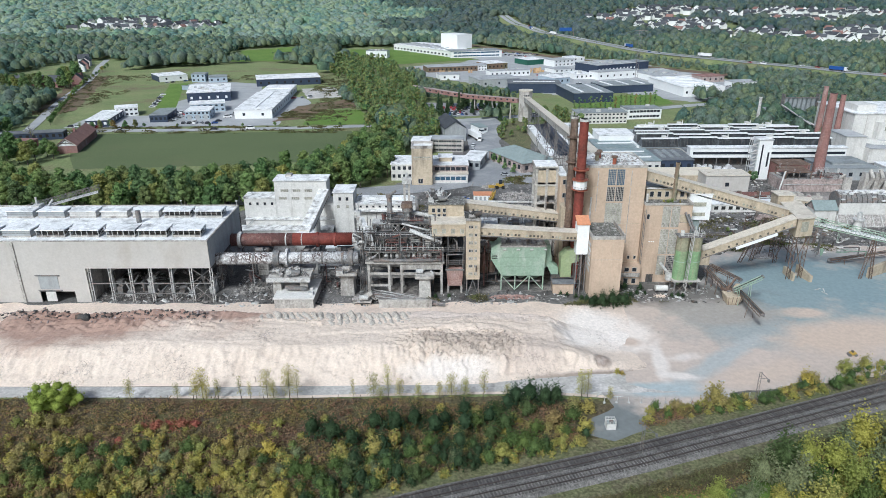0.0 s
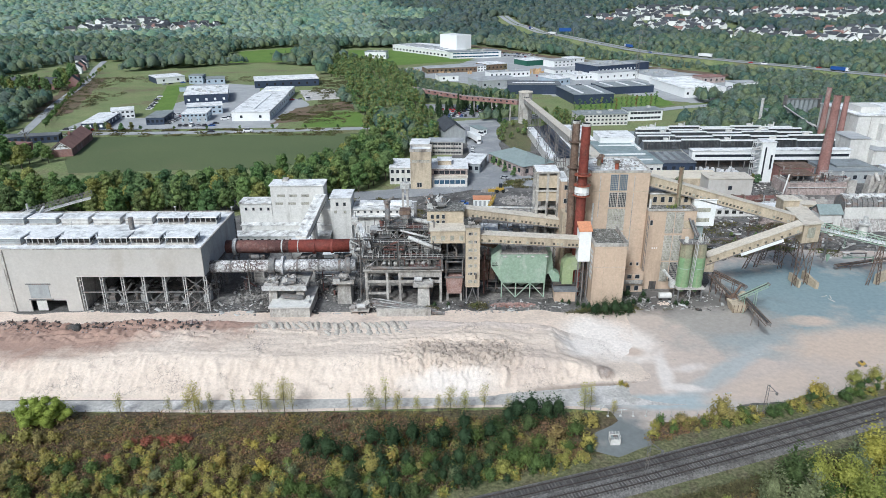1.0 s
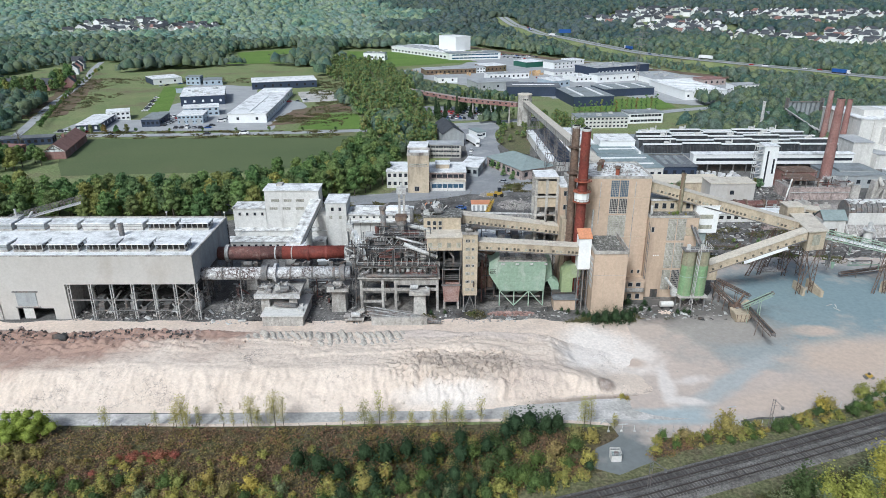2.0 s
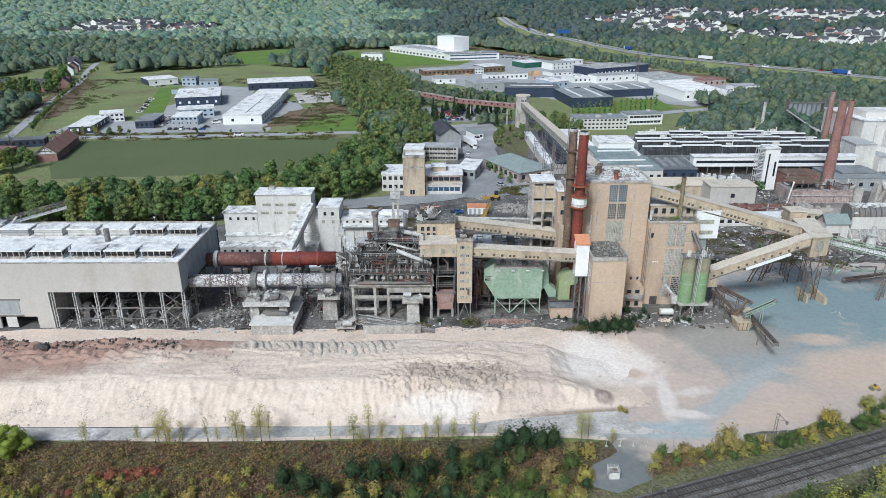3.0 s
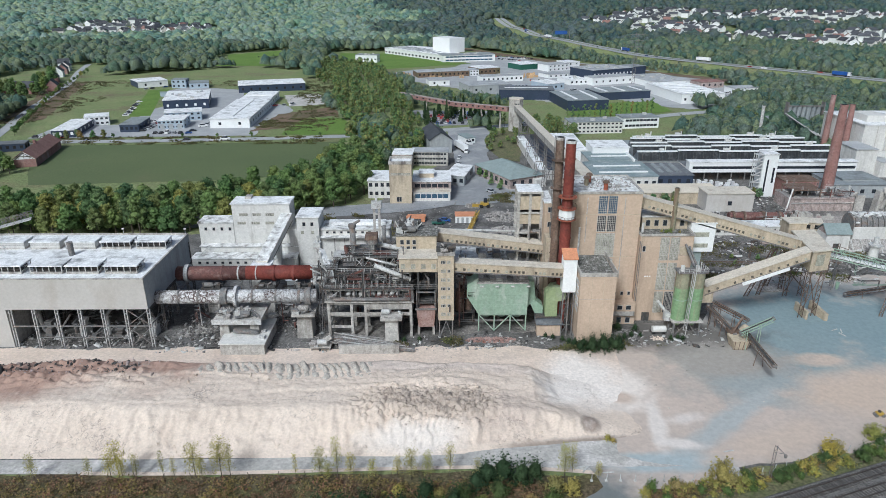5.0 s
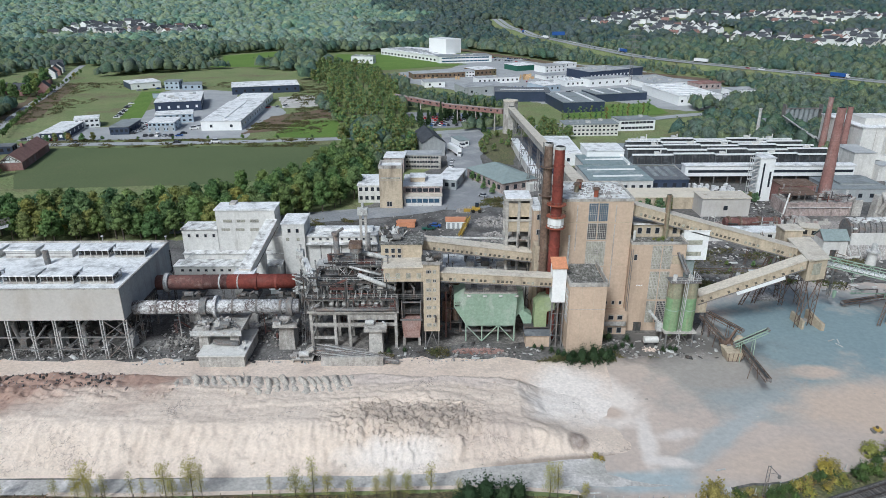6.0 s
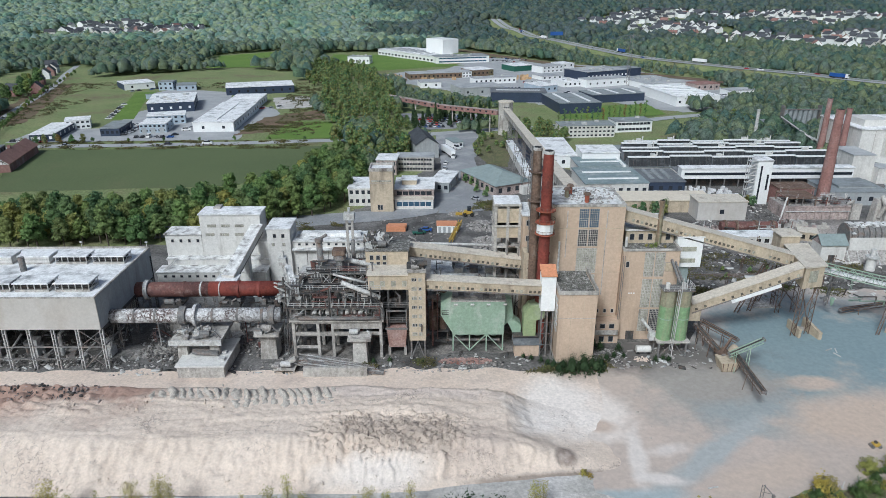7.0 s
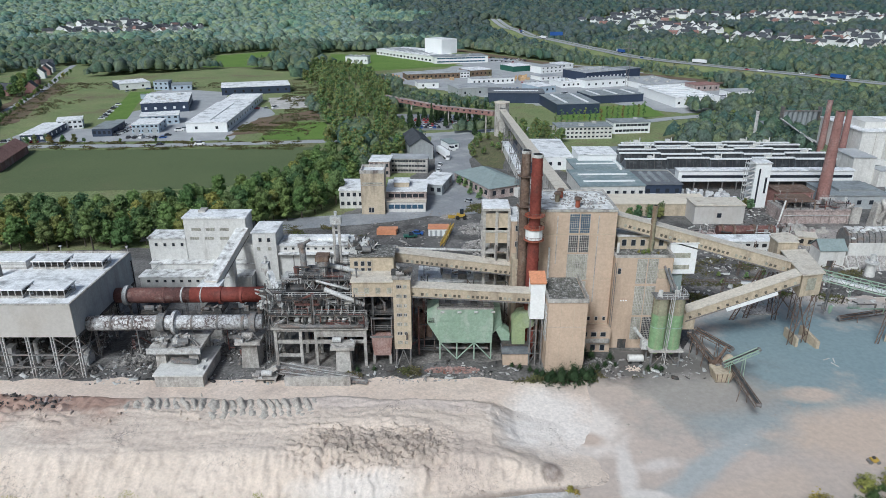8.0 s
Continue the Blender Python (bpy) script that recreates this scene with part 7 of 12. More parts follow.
for k in range(34):
    t = k / 33
    x = between(t, [0, 0.3, 0.55, 1], [34, 60, 82, 135])
    y = between(t, [0, 0.3, 0.55, 1], [120.5, 120.3, 127.5, 144.5])
    ob = part("post", me_post, None, fence)
    ob.matrix_basis = Matrix.Translation((x, y, 0.2)) @ Matrix.Rotation(0.12 * math.sin(k * 2.1), 4, "Y")
me_stake = mesh_of(Shape().box(-0.05, 0.05, -0.05, 0.05, 0, 1.4), M["bark"])
for k in range(24):
    ob = part("stake", me_stake, None, fence)
    ob.matrix_basis = Matrix.Translation((-96 + 5.2 * k, 121.8 + 0.2 * math.sin(k), 0)) @ Matrix.Rotation(0.2 * math.sin(k * 3.3), 4, "Y")


def signal_mast(x, y, arm):
    m_ = root("signal_mast", (x, y, 0.4), "slender latticed railway mast with a drooping arm", "signal mast", "masts beside the railway")
    s = Shape()
    lattice_leg(s, (x, y, 0.3), (x, y, 7.5), 0.5, 0.3, 0.08)
    part("mast", s, M["steel"], m_)
    part("arm", Shape().beam((x, y, 7.4), (x + arm, y - 1.2, 6.4), 0.1).beam((x, y, 6.0), (x + arm * 0.8, y - 1.0, 6.5), 0.07), M["steel"], m_)
    part("lamp", Shape().box(x + arm - 0.2, x + arm + 0.2, y - 1.5, y - 1.1, 5.9, 6.5), M["steel"], m_)


signal_mast(37.0, 103.0, 2.0)
signal_mast(92.5, 122.0, 1.6)
signal_mast(66.5, 121.0, 1.2)
cone_ = root("yellow_roller", (97.5, 139.5, 0.2), "small yellow road roller parked at the fence", "road roller")
part("body", Shape().box(97.0, 98.4, 139.2, 140.1, 0.6, 1.2), M["yellow"], cone_)
part("seat", Shape().box(97.4, 97.8, 139.4, 139.9, 1.2, 1.6), M["dark_steel"], cone_)
for x in (97.0, 98.4):
    part("drum", Shape().tube((x, 139.1, 0.55), (x, 140.2, 0.55), 0.36, 0.36, 16), M["steel"], cone_)

# ---- white works buildings behind the kilns ----
white = root("raw_mill", (-45, 225, 0), "limed white mill building with a tall block and lower wings", "mill building")
part("tower_wall", Shape().box(-59.2, -41.0, 223.7, 230.8, 0, 19.8), M["white_wall"], white)
part("tower_roof", Shape().box(-59.5, -40.7, 223.4, 231.1, 19.8, 20.2), M["white_roof"], white)
part("roof_step", Shape().box(-56, -54, 228, 231, 20.2, 20.8), M["concrete"], white)
part("west_wall", Shape().box(-70.2, -59.2, 223.5, 230, 0, 13.6), M["white_wall"], white)
part("west_roof", Shape().box(-70.5, -59.2, 223.2, 230.3, 13.6, 14.0), M["stained_roof"], white)
part("mid_wall", Shape().box(-38.2, -31.4, 219.6, 229, 0, 16.7), M["white_wall"], white)
part("mid_roof", Shape().box(-38.5, -31.1, 219.3, 229.3, 16.7, 17.0), M["white_roof"], white)
part("east_wall", Shape().box(-41.0, -9.6, 221.0, 229, 0, 12.2), M["white_wall"], white)
part("east_roof", Shape().box(-31.1, -9.3, 220.6, 229.3, 12.2, 12.6), M["stained_roof"], white)
part("roof_light", Shape().box(-29, -11, 224.5, 227, 12.6, 13.6), M["white_roof"], white)
part("ledge", Shape().box(-31.1, -9.3, 219.2, 221.0, 10.0, 10.3), M["stained_roof"], white)
for x0, x1, n, z in ((-57, -44.5, 3, 16.0), (-57.8, -44.5, 3, 13.2)):
    for k in range(n):
        a = x0 + (x1 - x0) * k / n
        window_front(white, a, a + 2.6, z, z + 0.8, 223.7, 4, 1, M["grimy_glass"])
windows_row(white, -68.5, -60, 4, 0.8, 11.2, 12.2, 223.5, M["glass"])
windows_row(white, -36.4, -33.0, 2, 0.9, 14.0, 15.2, 219.6, M["glass"])
windows_row(white, -37.0, -33.0, 2, 0.8, 11.4, 12.3, 219.6, M["grimy_glass"])
windows_row(white, -29.5, -11, 9, 0.8, 11.0, 11.7, 221.0, M["glass"])
for k in range(6):
    x = -27 + 3.2 * k
    part("stain_pipe", Shape().tube((x, 220.9, 0), (x, 220.9, 10), 0.09, 0.09, 6), M["steel"], white)
lean1 = root("lean_to", (-57, 222, 0), "low limed lean-to with grey lower walls", "lean-to")
part("wall", Shape().box(-69.5, -38.4, 220.9, 223.4, 0, 6.6), M["white_wall"], lean1)
part("roof", Shape().box(-69.8, -38.3, 220.6, 223.45, 6.6, 6.9), M["stained_roof"], lean1)
lean2 = root("kiln_annex", (-58, 218, 0), "low white annex with a row of small windows", "annex")
part("wall", Shape().box(-71.0, -38.6, 215.8, 220.85, 0, 4.5), M["white_wall"], lean2)
part("roof", Shape().box(-71.3, -38.3, 215.5, 220.88, 4.5, 4.8), M["stained_roof"], lean2)
windows_row(lean2, -69, -49, 9, 0.9, 2.9, 3.7, 215.8, M["glass"])
part("fire_ladder", Shape().beam((-68.6, 216.4, 4.8), (-66, 220.6, 7), 0.2).beam((-69.2, 216.4, 4.8), (-66.6, 220.6, 7), 0.2), M["pale_steel"], lean2)
ramp = gallery("conveyor_gallery", (-44.9, 201.0, 7.4), (-42.0, 223.8, 14.2), 3.2, 2.4, M["white_wall"], "white limed inclined gallery climbing to the mill", 0, 1)
part("ramp_top", Shape().sheared((-44.9, 201.0, 9.98), (-42.0, 223.8, 16.78), 3.6, 0.15), M["stained_roof"], ramp)
part("foot_house", Shape().box(-47.6, -42.3, 198.6, 203.4, 0, 9.0), M["white_wall"], ramp)
part("foot_roof", Shape().box(-47.9, -42.0, 198.3, 203.7, 9.0, 9.3), M["white_roof"], ramp)
part("pier_wall", Shape().box(-44.0, -42.4, 212.9, 215.4, 0, 11.8), M["white_wall"], ramp)
backshed = root("low_shed", (-20, 205, 0), "low limed shed with a rusty edge behind the kilns", "shed")
part("wall", Shape().box(-38, -6, 200, 208, 0, 4.2), M["grey_cladding"], backshed)
part("roof", Shape().box(-38.3, -5.7, 199.7, 208.3, 4.2, 4.5), M["white_roof"], backshed)
for k in range(6):
    part("roof_vent", Shape().box(-36 + 5 * k, -34.6 + 5 * k, 203, 205, 4.5, 5.3), M["steel"], backshed)
elev = root("bucket_elevator", (-12.5, 213, 0), "tall slim limed bucket elevator with a headed top", "bucket elevator")
part("casing", Shape().box(-13.6, -12.9, 212.6, 213.4, 0, 22).box(-12.1, -11.4, 212.6, 213.4, 0, 22), M["concrete"], elev)
part("head", Shape().box(-14.0, -11.0, 212, 214, 22, 24).tube((-12.5, 213, 24), (-12.5, 213, 25.5), 0.4), M["pale_steel"], elev)
for z in (5, 10, 15, 20):
    part("tie", Shape().box(-13.6, -11.4, 212.5, 212.6, z, z + 0.4), M["concrete"], elev)

# ---- yard behind the works ----
for k, (x, y) in enumerate(((-6.5, 262), (-6.2, 265))):
    c = root("rusty_container", (x, y, 0.2), "orange skip stacked with boards", "container")
    part("body", Shape().box(x, x + 7, y, y + 2.3, 0.2, 2.2 - 0.6 * k), M["orange"], c)
    for j in range(7):
        part("rib", Shape().box(x + 0.4 + j, x + 0.5 + j, y - 0.06, y, 0.2, 2.1 - 0.6 * k), M["orange"], c)
cab = root("site_cabins", (15.5, 262, 0.2), "white site cabins under an orange roof", "site cabin")
part("body", Shape().box(12, 19.2, 260.6, 265.4, 0.2, 2.9), M["bright_wall"], cab)
part("roof", Shape().box(11.8, 19.4, 260.4, 265.6, 2.9, 3.15), M["orange"], cab)
for k in range(4):
    part("door", Shape().box(12.5 + 1.75 * k, 13.4 + 1.75 * k, 260.5, 260.6, 0.25, 2.4), M["grey_cladding"], cab)
loader = root("wheel_loader", (24, 279.5, 0.2), "yellow wheel loader parked on spoil", "wheel loader")
part("body", Shape().box(22.4, 25.6, 278.6, 280.4, 1.2, 2.4), M["yellow"], loader)
part("cab", Shape().box(23.6, 25.0, 278.8, 280.2, 2.4, 3.9), M["glass"], loader)
part("bucket", Shape().beam((20.4, 279.5, 0.6), (20.4, 279.5, 1.6), 2.6, 1.0).beam((21, 279, 1.2), (23, 279, 2), 0.3), M["yellow"], loader)
for x in (22.8, 25.4):
    for y in (278.4, 280.3):
        part("wheel", Shape().tube((x, y, 0.9), (x, y + 0.5, 0.9), 0.75, 0.75, 16), M["tyre"], loader)
boom = root("crane_boom", (18.5, 255, 0.2), "orange latticed crane boom lying on the yard", "crane boom")
s = Shape()
for o in (0, 1.1):
    s.beam((16.2 + o, 250.5, 0.5), (20.0 + o, 264.0, 3.0), 0.22)
    s.beam((16.2 + o, 250.5, 1.5), (20.0 + o, 264.0, 4.0), 0.22)
for k in range(9):
    f = k / 9
    x, y, z = 16.2 + 3.8 * f, 250.5 + 13.5 * f, 0.5 + 2.5 * f
    s.beam((x, y, z), (x + 1.4, y + 1.4, z + 1.2), 0.15).beam((x, y, z), (x, y, z + 1), 0.14).beam((x + 1.1, y, z + 1), (x + 0.3, y + 1.5, z + 0.3), 0.14)
part("lattice", s, M["yellow"], boom)
for k, (x, y, rx, ry, h, n) in enumerate(((22, 282, 6, 3, 1.6, 200), (30, 268, 7, 6, 0.8, 240), (2, 247, 9, 3, 0.5, 140), (30, 250, 6, 7, 1.0, 240), (38, 222, 8, 8, 1.0, 240), (88, 238, 12, 6, 0.8, 260))):
    rubble_pile("rubble_heap", x, y, rx, ry, h, n, 0.7, M["rubble"], "grey rubble and scrap on the works yard", 100 + k)
siding = root("works_siding", (100, 221.5, 0.1), "overgrown works siding with rusty rails", "railway track")
part("bed", Shape().box(78, 135, 219.8, 223.4, 0.06, 0.3), M["ballast"], siding)
for y in (220.9, 222.3):
    part("rail", Shape().box(78, 135, y - 0.07, y + 0.07, 0.3, 0.5), M["rust_brown"], siding)


# ---- works buildings further back ----
def placed(ob, x, y, rot=0.0, z=0.0):
    ob.matrix_basis = pose(x, y, z, 0, 0, rot)
    return ob


def block(name, x, y, w, d, h, rot, wall, roof, label, category="hall", storeys=1, n=6, win=None, band=0.0, lights=0, eaves=0.3, doors=0, group="", side=True, trim=None, strips=0, units=0):
    """A flat-roofed building with its front left corner at (x, y): walls, roof slab, coping, windows, doors and roof lights."""
    b = root(name, (0, 0, 0), label, category, group)
    part("wall", Shape().box(0, w, 0, d, -0.2, h), wall, b)
    part("roof", Shape().box(-eaves, w + eaves, -eaves, d + eaves, h, h + 0.35), roof, b)
    # open-fronted sheds pass tyre black: panels that paint the shade inside
    if trim:
        part("coping", Shape().box(-eaves - 0.05, w + eaves + 0.05, -eaves - 0.08, -eaves, h - 0.3, h + 0.5).box(w + eaves, w + eaves + 0.08, -eaves, d + eaves, h - 0.3, h + 0.5), trim, b)
    pane = win or M["glass"]
    for s_ in range(storeys):
        z0 = h * (s_ + 0.36) / storeys
        z1 = z0 + min(1.7, 0.42 * h / storeys)
        if band:
            part("window_band", Shape().box(w * 0.05, w * 0.95, -0.06, 0, z0, z1), pane, b)
            for k in range(n + 1):
                xx = w * (0.05 + 0.9 * k / n)
                part("mullion", Shape().box(xx - 0.12, xx + 0.12, -0.10, -0.06, z0, z1), wall, b)
        else:
            for k in range(n):
                xx = w * (k + 0.5) / n
                ww = min(1.6, 0.55 * w / n)
                part("window", Shape().box(xx - ww / 2, xx + ww / 2, -0.06, 0, z0, z1), pane, b)
        if side:
            m_ = max(2, int(d / 7))
            for k in range(m_):
                yy = d * (k + 0.5) / m_
                part("side_window", Shape().box(w, w + 0.06, yy - 0.9, yy + 0.9, z0, z1), pane, b)
    for k in range(doors):
        xx = w * (k + 0.5) / doors
        part("door", Shape().box(xx - 1.4, xx + 1.4, -0.08, 0, 0, min(3.6, h * 0.6)), M["grey_cladding"], b)
    for k in range(lights):
        yy = d * (k + 0.6) / (lights + 0.4)
        part("roof_light", Shape().box(w * 0.1, w * 0.9, yy - 0.6, yy + 0.6, h + 0.35, h + 0.75), M["bright_wall"], b)
    for k in range(strips):
        xx = w * (k + 0.5) / strips
        part("roof_light", Shape().box(xx - 0.9, xx + 0.9, d * 0.08, d * 0.92, h + 0.35, h + 0.8), M["bright_wall"], b)
    for k in range(units):
        xx, yy, e = w * (0.12 + 0.76 * ((k * 0.618 + 0.2) % 1.0)), d * (0.12 + 0.76 * ((k * 0.413 + 0.35) % 1.0)), 0.8 + 0.9 * ((k * 0.37) % 1.0)
        part("roof_unit", Shape().box(xx - e, xx + e, yy - e * 0.7, yy + e * 0.7, h + 0.35, h + 0.9 + 0.5 * e), M["pale_steel"] if k % 3 else M["grey_cladding"], b)
    return placed(b, x, y, rot)


W_, R_ = M["bright_wall"], M["white_roof"]
# office wing with its stair tower
block("office_wing", -24.0, 293, 9.6, 16, 7.4, 0, M["white_wall"], R_, "cream two-storey office wing with a white roof", "office", 2, 4, side=False)
block("office_wing", -5.2, 291.5, 15.8, 17, 7.4, 0, M["pink_stone"], R_, "reddish office wing with window bands and a white roof", "office", 2, 6, band=1, side=True)
block("office_porch", -5.0, 288.0, 15.4, 3.4, 4.2, 0, M["white_wall"], M["gallery_roof"], "low glazed loading porch before the offices", "porch", 1, 6, win=M["blue_glass"], band=1)
ot = root("office_tower", (-10, 290, 0), "tall plain beige stair tower of the offices", "stair tower")
part("wall", Shape().box(-14.3, -5.3, 285, 294, 0, 16.6), M["tan"], ot)
part("parapet", Shape().box(-14.5, -5.1, 284.8, 285.3, 16.6, 17.8).box(-14.5, -14.0, 285.3, 294.2, 16.6, 17.8).box(-5.6, -5.1, 285.3, 294.2, 16.6, 17.8).box(-14.0, -5.6, 293.7, 294.2, 16.6, 17.8), M["concrete"], ot)
part("roof", Shape().box(-14.0, -5.6, 285.3, 293.7, 16.6, 16.8), M["white_roof"], ot)
window_front(ot, -11.5, -9.5, 1.0, 3.0, 285, 2, 1)
window_front(ot, -13.6, -6.0, 12.4, 13.0, 285, 6, 1, M["grimy_glass"])
part("band", Shape().box(-14.35, -5.25, 284.94, 285, 11.8, 12.0), M["concrete"], ot)
block("roof_room", -2.5, 297, 6, 6, 9.6, 0, M["tan"], R_, "beige plant room on the office roof", "plant room", 1, 2)
block("loading_canopy", 8.6, 312, 8.5, 19, 4.6, -14, M["grey_cladding"], R_, "white flat loading canopy", "canopy", 1, 3)
block("office_block", -8.0, 347, 18, 9, 6.8, -3, M["concrete"], M["pale_roof"], "grey-white office block with two window bands and roof clutter", "office", 3, 12, band=1)
block("office_annex", -17.0, 340, 9.5, 12, 7.2, -3, M["pink_stone"], M["white_roof"], "weathered office annex with a cluttered roof", "office", 2, 4)
sl = root("gabled_house", (6, 380, 0), "dark slate gabled works house", "house")
part("wall", Shape().box(0, 12, 0, 27, 0, 7), M["grey_cladding"], sl)
part("roof", Shape().gable(0, 12, 0, 27, 7, 11, "y", 0.4), M["slate"], sl)
part("gable_wall", Shape().add([(0, 0.05, 7), (12, 0.05, 7), (6, 0.05, 10.9)], [(0, 1, 2)]), M["grey_cladding"], sl)
for k in range(5):
    part("side_window", Shape().box(12, 12.06, 2.5 + 5 * k, 4.3 + 5 * k, 3, 5), M["glass"], sl)
sl.location = (0, 0, 0)
for ch in sl.children:
    ch.matrix_parent_inverse = Matrix()
placed(sl, 0.5, 371, 12)
hp = root("hipped_hall", (0, 0, 0), "stone works hall with a large grey-green hipped roof", "hall")
part("wall", Shape().box(0, 18, 0, 30, 0, 4.8), M["pink_stone"], hp)
part("roof", Shape().add([(-0.6, -0.6, 4.8), (18.6, -0.6, 4.8), (18.6, 30.6, 4.8), (-0.6, 30.6, 4.8), (9, 9, 8.6), (9, 21, 8.6)], [(3, 2, 1, 0), (0, 1, 4), (1, 2, 5, 4), (2, 3, 5), (3, 0, 4, 5)]), M["green_roof"], hp)
part("porch", Shape().box(12, 17, -3, 0, 0, 3.6), M["white_wall"], hp)
for k in range(7):
    part("side_window", Shape().box(-0.08, 0, 2 + 4 * k, 4 + 4 * k, 1.6, 3.6), M["glass"], hp)
for k in range(4):
    part("window", Shape().box(1.5 + 4.2 * k, 3.2 + 4.2 * k, -0.08, 0, 1.6, 3.6), M["glass"], hp)
placed(hp, 36.5, 304, 28)
le = root("glasshouse_shed", (0, 0, 0), "long shed with a white roof strip and dark glazed roof", "shed")
part("wall", Shape().box(0, 12, 0, 72, 0, 4.6), M["white_wall"], le)
part("roof", Shape().box(-0.4, 3.6, -0.4, 72.4, 4.6, 5.0), R_, le)
part("glazed_roof", Shape().add([(3.6, 0, 4.7), (12, 0, 6.6), (12, 72, 6.6), (3.6, 72, 4.7), (3.6, 0, 4.5), (12, 0, 4.5), (12, 72, 4.5), (3.6, 72, 4.5)], [(0, 1, 2, 3), (4, 5, 1, 0), (5, 6, 2, 1), (6, 7, 3, 2)]), M["navy"], le)
for k in range(30):
    y = 1 + 2.4 * k
    part("glazing_bar", Shape().beam((3.6, y, 4.8), (12, y, 6.7), 0.3, 0.2), M["steel"], le)
placed(le, 51.5, 320, 2)
# conveyor from the eight-sided tower
oct_ = root("corner_tower", (0, 0, 0), "eight-sided pale concrete transfer tower with corner windows", "tower")
ringo = [(4.4 * math.cos(math.radians(22.5 + 45 * k)), 4.4 * math.sin(math.radians(22.5 + 45 * k))) for k in range(8)]
part("wall", Shape().prism(ringo, 0, 19.4), M["concrete"], oct_)
part("roof", Shape().prism([(x * 1.07, y * 1.07) for x, y in ringo], 19.4, 19.9), M["gallery_roof"], oct_)
for k in range(3):
    part("window", Shape().box(-1.3 + k, -0.6 + k, -4.15, -4.05, 15.4, 17.2), M["glass"], oct_)
placed(oct_, 51.5, 429, 0)
gallery("conveyor_gallery", (51.5, 425, 13.6), (49.0, 200, 30.6), 3.2, 2.6, M["concrete"], "long beige conveyor gallery descending from the silo building to the tower", 40, 1.2, 1)
gt = root("gallery_trestle", (50, 300, 0), "tall grey latticed trestles under the long gallery", "trestle")
for y in (240, 285, 310, 345, 385):
    z = 13.6 + (425 - y) * 17.0 / 225
    x = 51.5 - (425 - y) * 2.5 / 225
    for o in (-1.5, 1.5):
        s = Shape()
        lattice_leg(s, (x + o * 1.7, y, 0), (x + o, y, z), 0.9, 0.3, 0.2)
        part("leg", s, M["steel"], gt)
    part("tie", Shape().beam((x - 2.2, y, z * 0.5), (x + 2.2, y, z * 0.5), 0.25).beam((x - 2.4, y, z * 0.15), (x + 1.8, y, z * 0.8), 0.2).beam((x + 2.4, y, z * 0.15), (x - 1.8, y, z * 0.8), 0.2), M["steel"], gt)
red_gallery = root("conveyor_gallery", (15, 470, 0), "rust-brown conveyor bridge running off into the wood", "conveyor gallery", "conveyor galleries")
for (ax, ay, az), (bx, by, bz) in (((47.6, 432, 12.5), (16, 466, 10)), ((16, 466, 10), (-24, 522, 8))):
    part("body", Shape().sheared((ax, ay, az - 1.2), (bx, by, bz - 1.2), 3.2, 2.6), M["brick"], red_gallery)
    part("roof_sheet", Shape().sheared((ax, ay, az + 1.4), (bx, by, bz + 1.4), 3.5, 0.2), M["pink_stone"], red_gallery)
    for k in range(9):
        f = (k + 0.5) / 9
        part("window", Shape().sheared((ax + (bx - ax) * f, ay + (by - ay) * f - 0.0, az + (bz - az) * f), (ax + (bx - ax) * (f + 0.03), ay + (by - ay) * (f + 0.03), az + (bz - az) * f), 3.4, 0.9), M["glass"], red_gallery)
    for f in (0.15, 0.5, 0.85):
        x, y, z = ax + (bx - ax) * f, ay + (by - ay) * f, az + (bz - az) * f
        part("leg", Shape().box(x - 0.4, x + 0.4, y - 0.4, y + 0.4, 0, z - 1.2), M["concrete"], red_gallery)

# ---- shed-roof factory ----
fac = root("sawtooth_factory", (150, 355, 0), "wide factory under rows of dark-glazed sawtooth roofs with white caps", "factory")
part("base", Shape().box(98, 196, 330, 374, 0, 6.0), M["white_wall"], fac)
part("fore_base", Shape().box(118, 193, 320.5, 330, 0, 6.0), M["white_wall"], fac)
part("flat_roof", Shape().box(97.5, 196.5, 329.5, 374.5, 6.0, 6.2), M["grey_roof"], fac)
part("fore_roof", Shape().box(118, 193, 320.5, 329.5, 6.0, 6.2), M["dark_roof"], fac)
part("front_wall", Shape().box(118, 193, 315.8, 320.4, 4.4, 9.0), M["bright_wall"], fac)
part("front_band", Shape().box(119.5, 192.5, 315.72, 315.8, 6.0, 7.2), M["glass"], fac)
# dark wall painted for the shade inside the open bays
part("loading_bay", Shape().box(119, 192.6, 319.4, 320.3, 0, 4.4), M["dark_steel"], fac, "dark wall in place of the shade in open loading bays")
for k in range(13):
    part("bay_post", Shape().box(119 + 6.1 * k, 119.4 + 6.1 * k, 316.0, 316.4, 0, 4.4), M["steel"], fac)
part("front_cap", Shape().box(117.6, 193.4, 315.4, 320.5, 9.0, 9.4), M["white_roof"], fac)
rng = random.Random(12)
